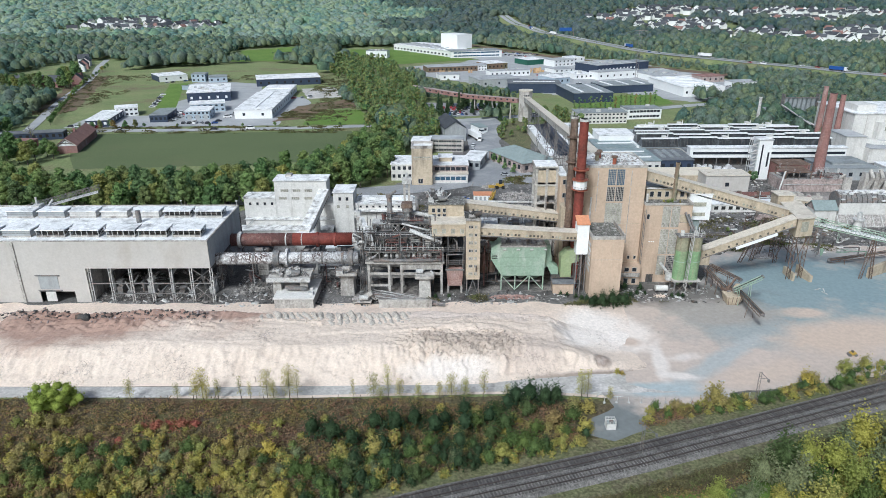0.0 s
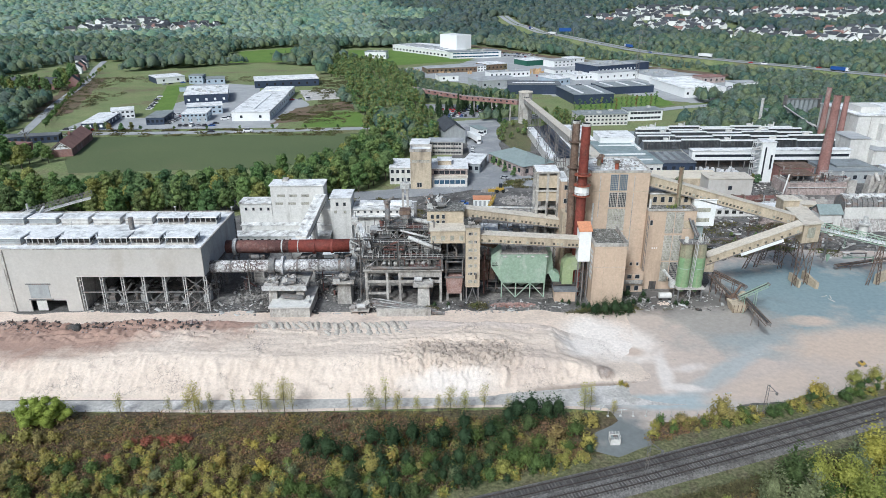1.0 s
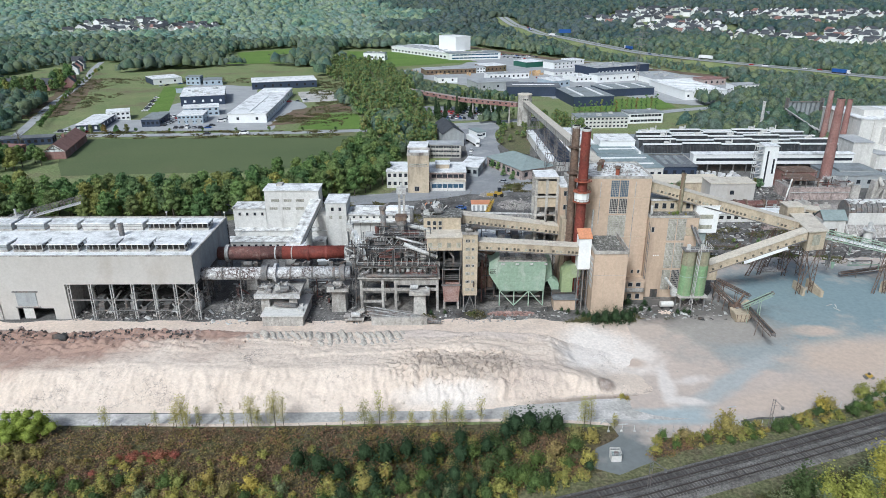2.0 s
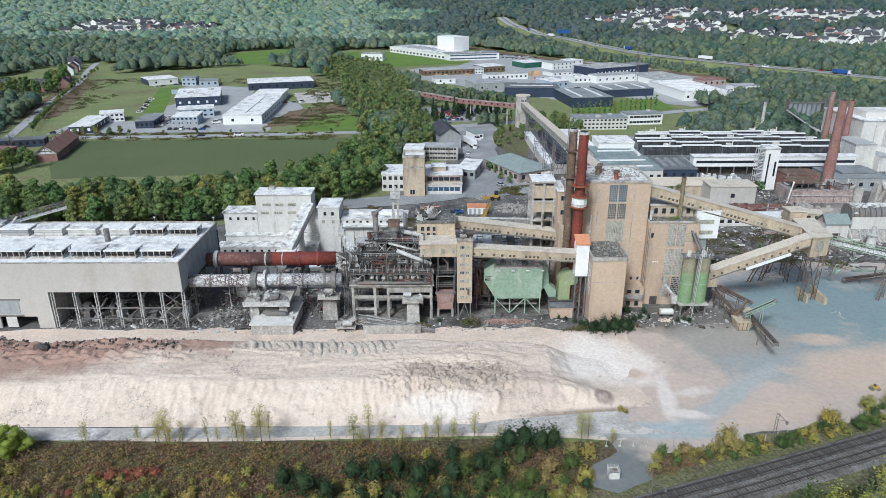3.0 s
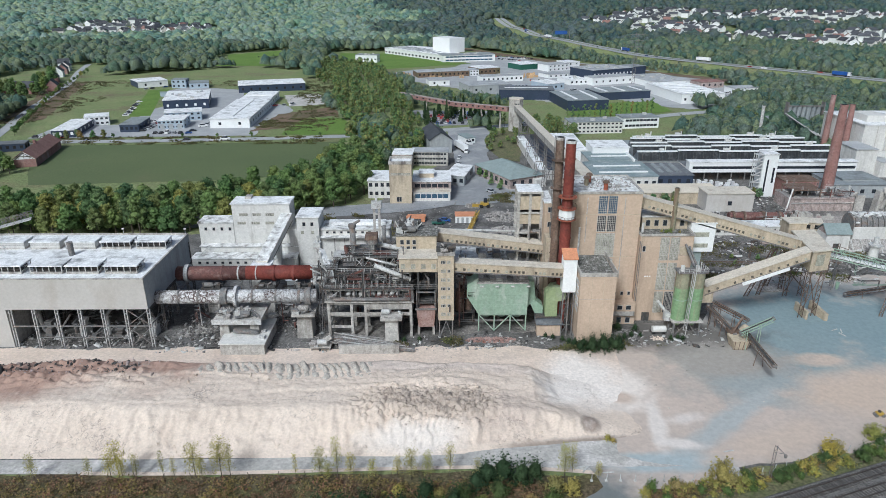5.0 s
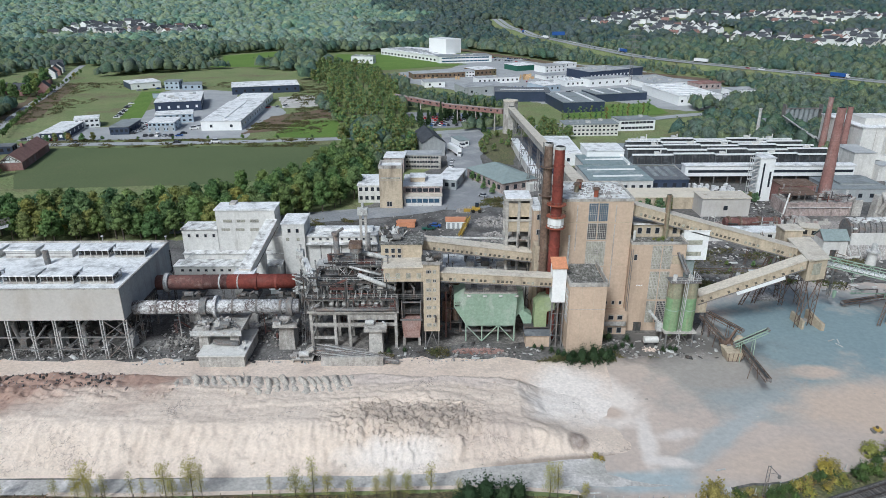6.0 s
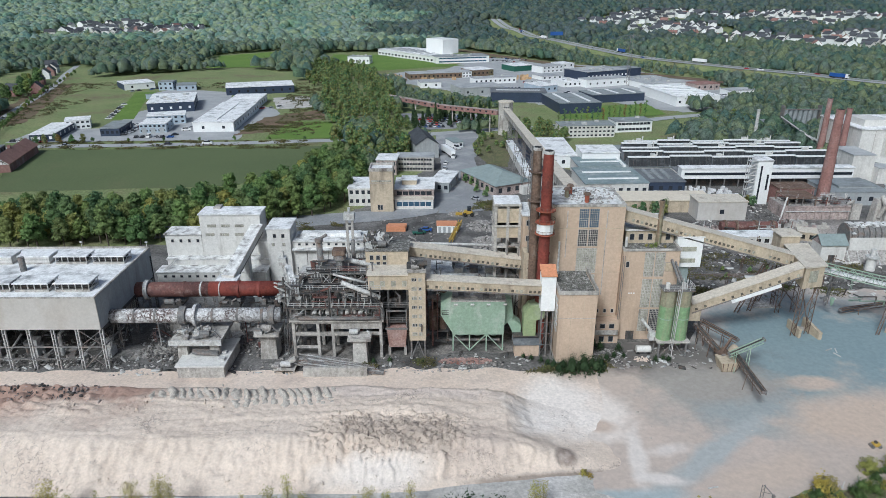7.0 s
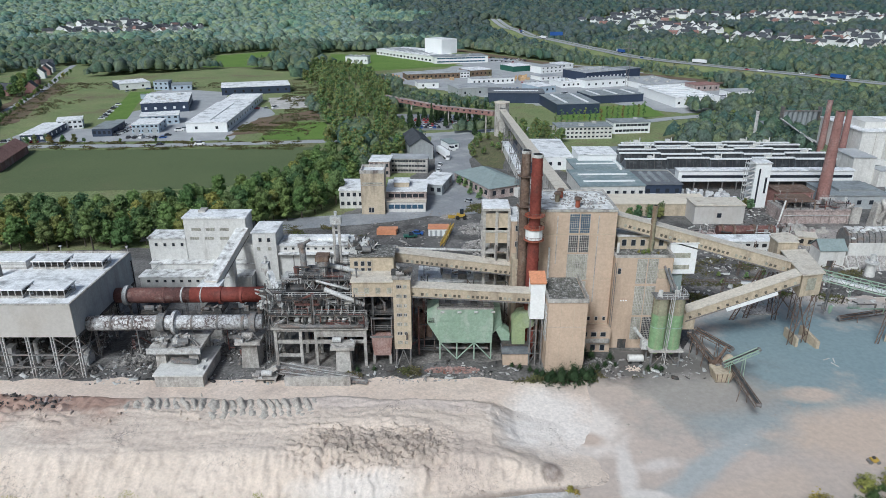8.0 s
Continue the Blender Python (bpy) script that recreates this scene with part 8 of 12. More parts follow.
for k, (y, xa, xb) in enumerate(((330, 98.5, 194), (339.5, 98.5, 194), (348.5, 100, 192), (356, 102, 190), (362.5, 105, 188))):
    segs, run = 5, (8.6, 8.2, 6.9, 6.0, 9.0)[k]
    for j in range(segs):
        a, b = xa + (xb - xa) * j / segs + 0.4, xa + (xb - xa) * (j + 1) / segs - 0.4
        dz = 0.5 * ((j + k) % 2)
        row = part("tooth", Shape().add([(a, y, 6.2), (b, y, 6.2), (b, y + 1.6, 10.2 + dz), (a, y + 1.6, 10.2 + dz), (a, y + 3.0, 10.2 + dz), (b, y + 3.0, 10.2 + dz), (b, y + run, 6.25), (a, y + run, 6.25)],
                                       [(2, 3, 4, 5)[::-1], (4, 5, 6, 7)[::-1], (1, 6, 5, 2), (0, 3, 4, 7), (0, 1, 2, 3)]), M["dark_roof"], fac)
        part("glazing", Shape().add([(a + 0.1, y - 0.03, 6.3), (b - 0.1, y - 0.03, 6.3), (b - 0.1, y + 1.46, 10.0 + dz), (a + 0.1, y + 1.46, 10.0 + dz)], [(0, 1, 2, 3)]), M["shed_glass"], row)
        s = Shape()
        n_ = 11
        for i in range(n_ + 1):
            xx = a + 0.5 + (b - a - 1) * i / n_
            s.beam((xx, y - 0.06, 6.3), (xx, y + 1.43, 10.0 + dz), 0.12, 0.1)
        tagged(part("glazing_grid", s, M["dark_steel"], row), kind="stuff")
        part("cap", Shape().box(a - 0.3, b + 0.3, y + 1.0, y + 2.6, 10.1 + dz, 10.6 + dz), M["bright_wall"], row)
        if rng.random() < 0.5:
            xx = rng.uniform(a + 3, b - 3)
            part("vent", Shape().box(xx - 1.0, xx + 1.0, y + 1.2, y + 3.2, 10.55 + dz, 11.6 + dz).tube((xx + 1.8, y + 2.2, 10.5), (xx + 1.8, y + 2.2, 12.8), 0.3, 0.3, 8), M["white_wall"], row)
part("west_gutter", Shape().box(96.5, 97.5, 330, 372, 5.6, 7.0), M["bright_wall"], fac)
block("factory_annex", 74.0, 304, 27, 26, 5.6, 2, M["white_wall"], M["teal_roof"], "low works hall under a weathered grey roof", "hall", 1, 8, lights=2)
block("factory_annex", 76.5, 331, 24, 18, 5.9, 2, M["white_wall"], M["teal_roof"], "low works hall under a patched grey roof", "hall", 1, 6, lights=1)
block("factory_annex", 80.5, 345, 18, 16, 9.0, 0, W_, R_, "white block with dark roof openings", "hall", 1, 4)
block("factory_annex", 62.5, 352, 17, 40, 6.0, 0, W_, R_, "low white roofs beside the glazed shed", "hall", 1, 4)
block("factory_annex", 97.2, 308, 20.2, 21.0, 5.2, 0, M["navy"], M["dark_roof"], "dark low roof with barrel roof lights", "hall", 1, 5, lights=0)
for k in range(3):
    single("barrel_light", Shape().tube((104.5 + 4 * k, 312, 5.4), (104.5 + 4 * k, 326, 5.4), 1.0, 1.0, 14), M["grey_roof"], "ribbed grey barrel roof light", "roof light", "barrel roof lights")
block("cream_shed", 83, 283, 37, 12.5, 4.8, 0, M["tan"], M["cream_roof"], "cream-roofed loading shed with a tan wall", "shed", 1, 1, side=False)
block("cream_shed", 110.5, 273.5, 18.5, 9.3, 7.2, 0, M["pale_cladding"], M["gallery_roof"], "tan-walled shed beside the factory", "shed", 1, 1, side=False)
# stacked goods before the factory
me_g = mesh_of(Shape().box(-0.6, 0.6, -0.5, 0.5, 0, 1.5), M["stacked_goods"])
rng = random.Random(31)
pallets = []
for k in range(300):
    x = rng.choice((rng.uniform(86, 120), rng.uniform(121, 165)))
    y = 297.5 + 1.7 * rng.randrange(11) + rng.uniform(-0.2, 0.2)
    if 138 < x < 148 or (96 < x < 118.5 and y > 306.5) or (x < 102 and y > 303):
        continue
    ob = tagged(new("wrapped_pallet", me_g), "pallet of goods wrapped in white film on the yard", "pallet", "pallets on the factory yard")
    ob.matrix_basis = pose(x, y, 0.06, 0, 0, rng.uniform(-4, 4)) @ Matrix.Diagonal((1, 1, rng.uniform(0.7, 1.4), 1))
    pallets.append(ob)
wt = root("white_tower", (143, 296, 0), "tall white rendered tower with dark slits and a steel stair", "tower")
part("wall", Shape().box(139.8, 145.8, 293, 299, 0, 18.0), M["bright_wall"], wt)
part("roof", Shape().box(139.5, 146.1, 292.7, 299.3, 18.0, 18.4), M["white_roof"], wt)
part("slit_window", Shape().box(141.2, 141.9, 292.94, 293, 2, 16.0), M["glass"], wt)
part("slit_window", Shape().box(144.1, 144.9, 292.94, 293, 6, 12.5), M["glass"], wt)
for k in range(6):
    part("stair_flight", Shape().beam((136.8, 294, 3 * k), (139.6, 294, 3 * k + 1.5), 1.0, 0.2).box(136.4, 139.8, 293.4, 295.6, 3 * k + 2.8, 3 * k + 3.0), M["pale_steel"], wt)
part("stair_post", Shape().beam((136.6, 293.5, 0), (136.6, 293.5, 19), 0.2).beam((136.6, 295.5, 0), (136.6, 295.5, 19), 0.2), M["pale_steel"], wt)
# masonry quay, brick kiln house and brick chimney
quay = root("masonry_quay", (157, 276, 0), "long pinkish ruined masonry loading quay with dark openings", "loading quay")
part("wall", Shape().box(143.5, 172, 274.0, 287, 0, 4.9), M["pink_stone"], quay)
rng = random.Random(77)
for k in range(19):
    x = 143.4 + 1.5 * k
    part("coping_stone", Shape().box(x, x + 1.46, 273.8, 274.5, 4.9, 5.1 + 0.5 * rng.random()), M["pink_stone"], quay)
part("top", Shape().box(143.5, 172, 274.5, 287, 4.9, 5.05), M["rubble"], quay)
for k in range(8):
    x = 145.5 + 3.2 * k + rng.uniform(-0.6, 0.6)
    part("buttress", Shape().frustum((x, x + 0.6, 273.3, 274.0), 0, (x, x + 0.6, 273.7, 274.0), 4.2), M["pink_stone"], quay)
part("end_pier", Shape().box(168.5, 172.2, 273.2, 274.0, 0, 6.4), M["concrete"], quay)
part("pipe", Shape().tube((144, 273.6, 3.4), (172, 273.6, 3.4), 0.16, 0.16, 8), M["pale_steel"], quay)
for k in range(7):
    x = 147 + 3.6 * k
    part("roof_vessel", Shape().tube((x, 276.5 + rng.uniform(0, 6), 5.0), (x + rng.uniform(0.5, 2.4), 276.5 + rng.uniform(0, 6), 5.9 + rng.random()), 0.7, 0.6, 12), M[rng.choice(("kiln_dark", "steel", "concrete"))], quay)
block("brick_house", 147.5, 288, 14, 9, 8.0, 0, M["brick"], M["rust_brown"], "brick kiln house with a rusty roof", "house", 1, 3)
block("grey_hall", 170, 291, 24, 18, 5.5, 0, M["grey_cladding"], M["grey_roof"], "low hall with a blue-grey roof", "hall", 1, 5)
chimney(166.9, 291, 0, 38.6, 2.5, 1.5, M["brick"], "tall tapering red brick chimney", (12, 24, 33), None)
chimney(206.0, 367.4, 0, 30.5, 1.8, 1.15, M["brick"], "slender red brick chimney", (10, 20), None)
chimney(204.8, 347.7, 0, 29.1, 1.8, 1.15, M["brick"], "slender red brick chimney with a dark top", (10, 20), None)
single("prop_beam", Shape().beam((139.0, 268, 0.2), (143.0, 272.5, 9.5), 0.5, 0.5), M["white_wall"], "pale leaning steel prop", "prop")
single("roof_frame", Shape().box(144.5, 156, 275, 285, 8.0, 8.3).box(144.7, 145.1, 275.2, 275.6, 5.0, 8.0).box(155.4, 155.8, 275.2, 275.6, 5.0, 8.0).box(144.7, 145.1, 284.4, 284.8, 5.0, 8.0).box(155.4, 155.8, 284.4, 284.8, 5.0, 8.0), M["rust_brown"], "rusty open roof frame on the quay", "roof frame")
# high white works blocks at the east
eb = root("white_works_block", (205, 325, 0), "high dusty white works block with stepped roofs and a chute", "industrial block")
part("wall", Shape().box(208, 300, 340, 376, 0, 20.5), M["white_wall"], eb)
part("roof", Shape().box(207.6, 300.4, 339.6, 376.4, 20.5, 21.0), M["white_roof"], eb)
part("side_block", Shape().box(198, 208, 326, 343, 0, 12), M["white_wall"], eb)
part("side_roof", Shape().box(197.7, 208, 325.7, 343.3, 12, 12.4), M["pale_roof"], eb)
part("low_wing", Shape().box(208, 240, 322, 340, 0, 7), M["white_wall"], eb)
part("low_roof", Shape().box(208, 240.3, 321.7, 340, 7, 7.4), M["pale_roof"], eb)
part("roof_house", Shape().box(212, 222, 346, 358, 21, 24), M["white_wall"], eb)
part("shaft", Shape().box(219, 222.5, 336.6, 340, 0, 17), M["white_wall"], eb)
part("chute", Shape().beam((198.5, 333, 11), (222, 330, 7.5), 2.6, 2.4), M["white_wall"], eb)
windows_row(eb, 224, 262, 7, 2.0, 12, 14.0, 340, M["grimy_glass"])
part("seam", Shape().box(214.4, 214.7, 339.9, 340, 0, 20).box(228, 228.3, 339.9, 340, 0, 20), M["concrete"], eb)
block("grey_sheds", 176, 296, 15, 12, 6.5, 0, M["grey_cladding"], M["grey_roof"], "small grey sheds beside the white works block", "shed", 2, 4)
block("white_cube", 196, 286, 14, 12, 6.5, 0, W_, R_, "small white cube building in the works", "building", 1, 2)
kl = root("shaft_kilns", (181, 272, 0), "group of limed concrete shaft kilns with bent flues", "kiln group")
for k in range(3):
    x = 175.6 + 4.2 * k
    part("kiln", Shape().frustum((x - 1.7, x + 1.7, 268, 272), 0, (x - 1.1, x + 1.1, 268.6, 271.4), 9.5), M["concrete"], kl)
    part("flue", Shape().tube((x, 268, 3), (x + 0.6, 266.2, 8), 0.8, 0.8, 12).tube((x + 0.6, 266.2, 8), (x + 0.2, 268.5, 11), 0.8, 0.7, 12), M["concrete"], kl)
# silo battery and pipes further back
bat = root("silo_battery", (225, 430, 0), "row of slim grey cylindrical silos in a frame", "silos")
for k in range(7):
    part("silo", Shape().tube((216 + 2.9 * k, 428, 0), (216 + 2.9 * k, 428, 14.5), 1.3, 1.3, 16), M["grey_roof"], bat)
part("frame", Shape().box(214, 236.2, 426.4, 426.7, 14.5, 15.2).box(214, 214.5, 426, 430, 0, 17).box(235.6, 236.1, 426, 430, 0, 17), M["steel"], bat)
block("plant_block", 197, 424, 15, 12, 7, 0, M["grey_cladding"], M["grey_roof"], "grey plant block beside the silos", "building", 1, 3)
for k in range(4):
    single("pipe_line", Shape().tube((212, 424 - 2 * k, 11 - k), (204 + 3 * k, 372, 9 - k), 0.4, 0.4, 8), M["pale_steel"], "long pale pipe between the silos and the works", "pipe", "pipes over the works")
chimney(186, 398, 6, 20, 0.9, 0.8, M["pale_steel"], "short pale steel flue over the factory roof", (12,), None)
# limed ruins between conveyors and quay
drum_house = root("drum_store", (151, 234, 0), "limed barrel-roofed store over sloping dark hoppers", "store")
part("wall", Shape().box(144.5, 170, 233, 241, 3.6, 8.0), M["white_wall"], drum_house)
part("barrel_roof", Shape().tube((144.3, 237, 8.0), (170.2, 237, 8.0), 3.6, 3.6, 28), M["steel"], drum_house)
for k in range(14):
    x = 144.8 + 1.9 * k
    part("roof_hoop", Shape().tube((x, 237, 8.0), (x + 0.3, 237, 8.0), 3.68, 3.68, 28), M["dark_steel"], drum_house)
rng = random.Random(78)
for k in range(130):
    x, a_ = rng.uniform(144.6, 169.0), rng.gauss(0, 0.42)
    w_ = rng.uniform(0.5, 1.7)
    y_, z_ = 237 - 3.62 * math.sin(a_), 8.0 + 3.62 * math.cos(a_)
    part("crust_slab", Shape().beam((x, y_, z_), (x + w_, y_ + rng.uniform(-0.3, 0.3), z_ + rng.uniform(0, 0.15)), rng.uniform(0.6, 1.6), 0.3), M["stained_roof"], drum_house)
part("hopper_wall", Shape().add([(143.5, 229.5, 0), (170, 229.5, 0), (170, 233, 3.8), (143.5, 233, 3.8), (143.5, 233, 0), (170, 233, 0)], [(0, 1, 2, 3), (0, 3, 4), (1, 5, 2)]), M["rubble"], drum_house)
for k in range(9):
    part("hopper_rib", Shape().beam((144 + 3.2 * k, 229.4, 0.1), (144 + 3.2 * k, 233, 3.9), 0.25, 0.3), M["pale_steel"], drum_house)
gh = root("green_roofed_house", (139, 235, 0), "small pale house with a grey-green pitched roof", "house")
part("wall", Shape().box(135.5, 143.5, 232.5, 238.5, 0, 5.6), M["white_wall"], gh)
part("roof", Shape().gable(135.5, 143.5, 232.5, 238.5, 5.6, 8.4, "x", 0.4), M["green_roof"], gh)
part("door", Shape().box(138.2, 140.2, 232.42, 232.5, 0, 2.4), M["dark_steel"], gh)
part("gable_wall", Shape().add([(135.52, 232.5, 5.6), (135.52, 238.5, 5.6), (135.52, 235.5, 8.3)], [(0, 1, 2)]), M["pink_stone"], gh)
wv = root("limed_vessel", (148, 226, 0), "limed vessel with a collar on a round base", "vessel")
part("drum", Shape().tube((148, 226, 0), (148, 226, 4.2), 1.5, 1.3, 18), M["white_wall"], wv)
part("collar", Shape().tube((148, 226, 4.2), (148, 226, 4.7), 2.0, 2.0, 18), M["pale_steel"], wv)
part("head", Shape().tube((148, 226, 4.7), (148, 226, 7.0), 0.8, 0.8, 14), M["pale_steel"], wv)
old = root("rusty_drum", (124, 259, 0), "long rusty rotary drum on ruined bearings", "rotary drum")
part("shell", Shape().tube((113.5, 259, 3.0), (133.5, 259, 3.0), 1.6, 1.6, 20), M["kiln_dark"], old, smooth=False)
for x in (115, 119, 126, 132):
    part("ring", Shape().tube((x - 0.4, 259, 3.0), (x + 0.4, 259, 3.0), 2.1, 2.1, 20), M["rust_brown"], old)
    part("bearing", Shape().box(x - 1, x + 1, 257.6, 260.4, 0, 1.4), M["concrete"], old)
part("head_gear", Shape().tube((133, 259, 2.4), (136, 258, 3.4), 1.4, 0.6, 14), M["pale_steel"], old)
block("low_workshop", 104, 247, 28, 6, 3.2, 0, M["white_wall"], R_, "low white workshop with an open front", "workshop", 1, 10, win=M["tyre"])
block("tan_hut", 128, 242, 6, 6, 5.5, 8, M["tan"], M["gallery_roof"], "tan cube-shaped switch house", "switch house", 1, 1)
block("tan_hut", 137.5, 251, 6, 5, 3.6, -20, M["tan"], M["gallery_roof"], "small open tan shelter", "shelter", 1, 2, win=M["tyre"])
rubble_pile("rubble_heap", 150, 252, 20, 5, 0.8, 300, 0.8, M["rubble"], "limed rubble before the quay", 201)
rubble_pile("rubble_heap", 112, 262, 14, 4, 1.4, 240, 0.9, M["pink_stone"], "broken masonry around the old drum", 202)
rubble_pile("rubble_heap", 136, 246, 10, 4, 1.2, 200, 0.9, M["rubble"], "limed rubble and slabs", 203)
for k in range(9):
    s = Shape()
    x = 98 + 9.5 * k
    lattice_leg(s, (x, 214 + (k % 3) * 12, 0), (x + 0.4, 214 + (k % 3) * 12, 5 + (k % 4)), 0.6, 0.3, 0.12)
    s.beam((x, 214 + (k % 3) * 12, 4), (x + 5, 216 + (k % 3) * 12, 2.0), 0.2)
    single("steel_ruin", s, M["rust_brown"], "bent remains of a steel frame", "steel frame", "steel remains in the yard")
sheet("dark_yard", [(74, 206), (100, 207), (132, 214), (140, 226), (130, 240), (96, 244), (74, 240)], 0.07, M["dark_floor"], "dark overgrown yard with a siding", 2.5)

# ---- business estate beside the field ----
ES = "halls of the business estate"
block("business_hall", -222, 413, 13, 36, 4.2, 9, M["navy"], M["white_roof"], "dark-fronted hall with a white flat roof", "hall", 1, 4, win=M["bright_wall"], group=ES)
block("office_villa", -219, 447, 14, 13, 5.6, 24, W_, M["white_roof"], "white two-storey office villa with dark windows", "office", 2, 5, group=ES)
shop = block("retail_hall", -188.5, 428, 11, 24, 4.6, 6, M["navy"], M["grey_roof"], "small dark shop hall with a red fascia", "shop", 1, 4, group=ES)
part("fascia", Shape().box(-0.4, 0, -0.4, 24, 3.2, 5.2).box(11, 11.4, -0.4, 24, 3.2, 5.2).box(-0.4, 11.4, 24, 24.4, 3.2, 5.2), M["red"], shop, "red sign fascia")
part("sign_pillar", Shape().box(-1.6, -0.8, -2.4, -1.8, 0, 6.4), M["red"], shop)
block("business_hall", -169, 437, 15.5, 18, 5.4, 7, M["steel_blue"], M["white_roof"], "grey-blue two-storey hall with doors", "hall", 2, 6, group=ES, doors=3)
block("business_hall", -174, 461, 23, 15, 5.6, 18, M["steel_blue"], M["white_roof"], "grey-blue hall with a white sloping roof", "hall", 2, 6, group=ES)
block("business_hall", -191, 503, 31, 44, 7.0, 16, M["navy"], M["white_roof"], "large dark blue hall with a white fascia window band", "hall", 1, 5, win=M["bright_wall"], group=ES, units=7)
block("business_hall", -137.5, 439.5, 24.5, 76, 5.8, 3, W_, M["white_roof"], "large white hall with a few dark doors", "hall", 1, 2, group=ES, strips=1)
block("business_hall", -140.5, 517, 22, 38, 5.4, 3, W_, M["white_roof"], "white hall extension with a rooflight strip", "hall", 1, 4, group=ES, lights=1)
block("business_hall", -160, 583, 54, 30, 6.0, 16, M["navy"], M["white_roof"], "long black hall under a pale roof", "hall", 1, 8, group=ES, win=M["tyre"])
block("business_hall", -255, 612, 25, 26, 5.0, 36, W_, M["white_roof"], "white hall with a dark end wall", "hall", 1, 2, group=ES)
block("end_cladding", -255.2, 612.0, 0.5, 26, 4.9, 36, M["navy"], M["navy"], "dark cladding of a hall's end wall", "cladding", 1, 0, side=False, eaves=0.0)
block("business_hall", -226, 612, 12, 12, 7.0, 4, M["steel_blue"], M["grey_roof"], "grey cube-shaped hall on the estate", "hall", 2, 3, group=ES)
block("business_hall", -209.5, 608, 16, 17, 4.6, 18, M["steel_blue"], M["grey_roof"], "grey-blue hall with an entrance door", "hall", 1, 3, group=ES)
block("wall_screen", -218, 566, 18, 1.2, 3.6, 8, M["steel_blue"], M["grey_roof"], "grey-blue yard screen wall", "screen wall", 1, 1, side=False)
# farm by the field
barn = root("farm_barn", (0, 0, 0), "long brick barn with red tiled roof and timbered gable", "barn")
part("wall", Shape().box(0, 10, 0, 42, 0, 4.0), M["brick"], barn)
part("roof", Shape().gable(0, 10, 0, 42, 4.0, 8.0, "y", 0.5), M["tile"], barn)
part("gable_wall", Shape().add([(0, -0.05, 4.0), (10, -0.05, 4.0), (5, -0.05, 7.9)], [(0, 1, 2)]), M["bright_wall"], barn, "white timbered gable")
for a, b in (((1.0, 4.1), (5, 7.2)), ((9.0, 4.1), (5, 7.2)), ((2.6, 4.1), (2.6, 5.8)), ((7.4, 4.1), (7.4, 5.8)), ((5, 4.1), (5, 7.6)), ((1.8, 5.4), (8.2, 5.4))):
    part("timber", Shape().beam((a[0], -0.12, a[1]), (b[0], -0.12, b[1]), 0.12, 0.3), M["bark"], barn)
part("chimney", Shape().box(4.4, 5.6, 18, 19.2, 7.4, 9.6), M["brick"], barn)
placed(barn, -203.5, 345, 13)
block("farm_shed", -252, 373, 34, 8, 4.0, 14, M["navy"], M["dark_roof"], "low dark open farm shed", "shed", 1, 10, win=M["tyre"])
block("farm_shed", -238, 357, 13, 9, 3.6, -6, M["brick"], M["tile"], "small brick shed with a tiled roof", "shed", 1, 2)

# ---- trading estate and factories ----
TR = "halls of the trading estate"
wf = root("white_factory", (0, 860, 0), "long low white factory with a tall windowless block", "factory")
part("wall", Shape().prism([(-66, 913), (5, 818), (30, 834), (12, 905), (-34, 940)], 0, 6.6), W_, wf)
part("roof", Shape().prism([(-67, 913.4), (5, 816.6), (31, 833.4), (13, 906), (-34, 941.4)], 6.6, 7.1), M["white_roof"], wf)
part("high_block", Shape().add([(x, y, z) for z in (7.1, 23.4) for x, y in ((-4, 866), (16, 842), (34, 854), (14, 878))], [(3, 2, 1, 0), (4, 5, 6, 7), (0, 1, 5, 4), (1, 2, 6, 5), (2, 3, 7, 6), (3, 0, 4, 7)]), W_, wf, "tall windowless white block")
for k in range(9):
    f = (k + 0.5) / 9
    part("roof_light", Shape().beam((-58 + 58 * f, 913 - 78 * f, 7.4), (-40 + 52 * f, 928 - 70 * f, 7.4), 3.0, 0.9), M["pale_roof"], wf)
for k in range(16):
    f = (k + 0.5) / 16
    part("window", Shape().beam((-66 + 71 * f - 1.0, 913 - 95 * f + 1.35 - 0.3, 2.6), (-66 + 71 * f + 1.0, 913 - 95 * f - 1.35 - 0.3, 2.6), 0.3, 1.9), M["glass"], wf)
block("factory_office", 8, 806, 62, 26, 7.2, 14, W_, M["grey_roof"], "white two-storey factory office with blue window bands", "office", 2, 12, band=1, win=M["blue_glass"], units=8)
block("business_hall", -91, 808, 25, 14, 8.2, -8, W_, M["grey_roof"], "white pavilion with rooftop plant", "office", 1, 6, group=TR, units=5)
block("timber_hall", -16, 674, 51, 20, 5.0, 15, M["earth"], M["pale_roof"], "long open timber shed with a white roof", "shed", 1, 12, win=M["tyre"], group=TR)
block("timber_hall", 34, 687.5, 9, 16, 5.4, 15, W_, M["pale_roof"], "white end bay of the timber shed", "hall", 2, 3, group=TR)
block("timber_hall", 44, 694, 23, 24, 6.0, 26, M["earth"], M["white_roof"], "open canopy with a white roof", "canopy", 1, 5, win=M["tyre"], group=TR)
block("business_hall", -4, 620, 18, 20, 4.6, 10, W_, M["pale_roof"], "low white-roofed hall behind shrubs", "hall", 1, 2, group=TR)
block("business_hall", 29, 573, 37, 26, 6.4, 17, M["grey_cladding"], M["pale_roof"], "large grey hall with a pale roof", "hall", 1, 3, group=TR)
block("business_hall", 43, 640, 40, 13, 5.2, 16, W_, M["pale_roof"], "white office bar with dark windows", "office", 1, 9, group=TR, units=3)
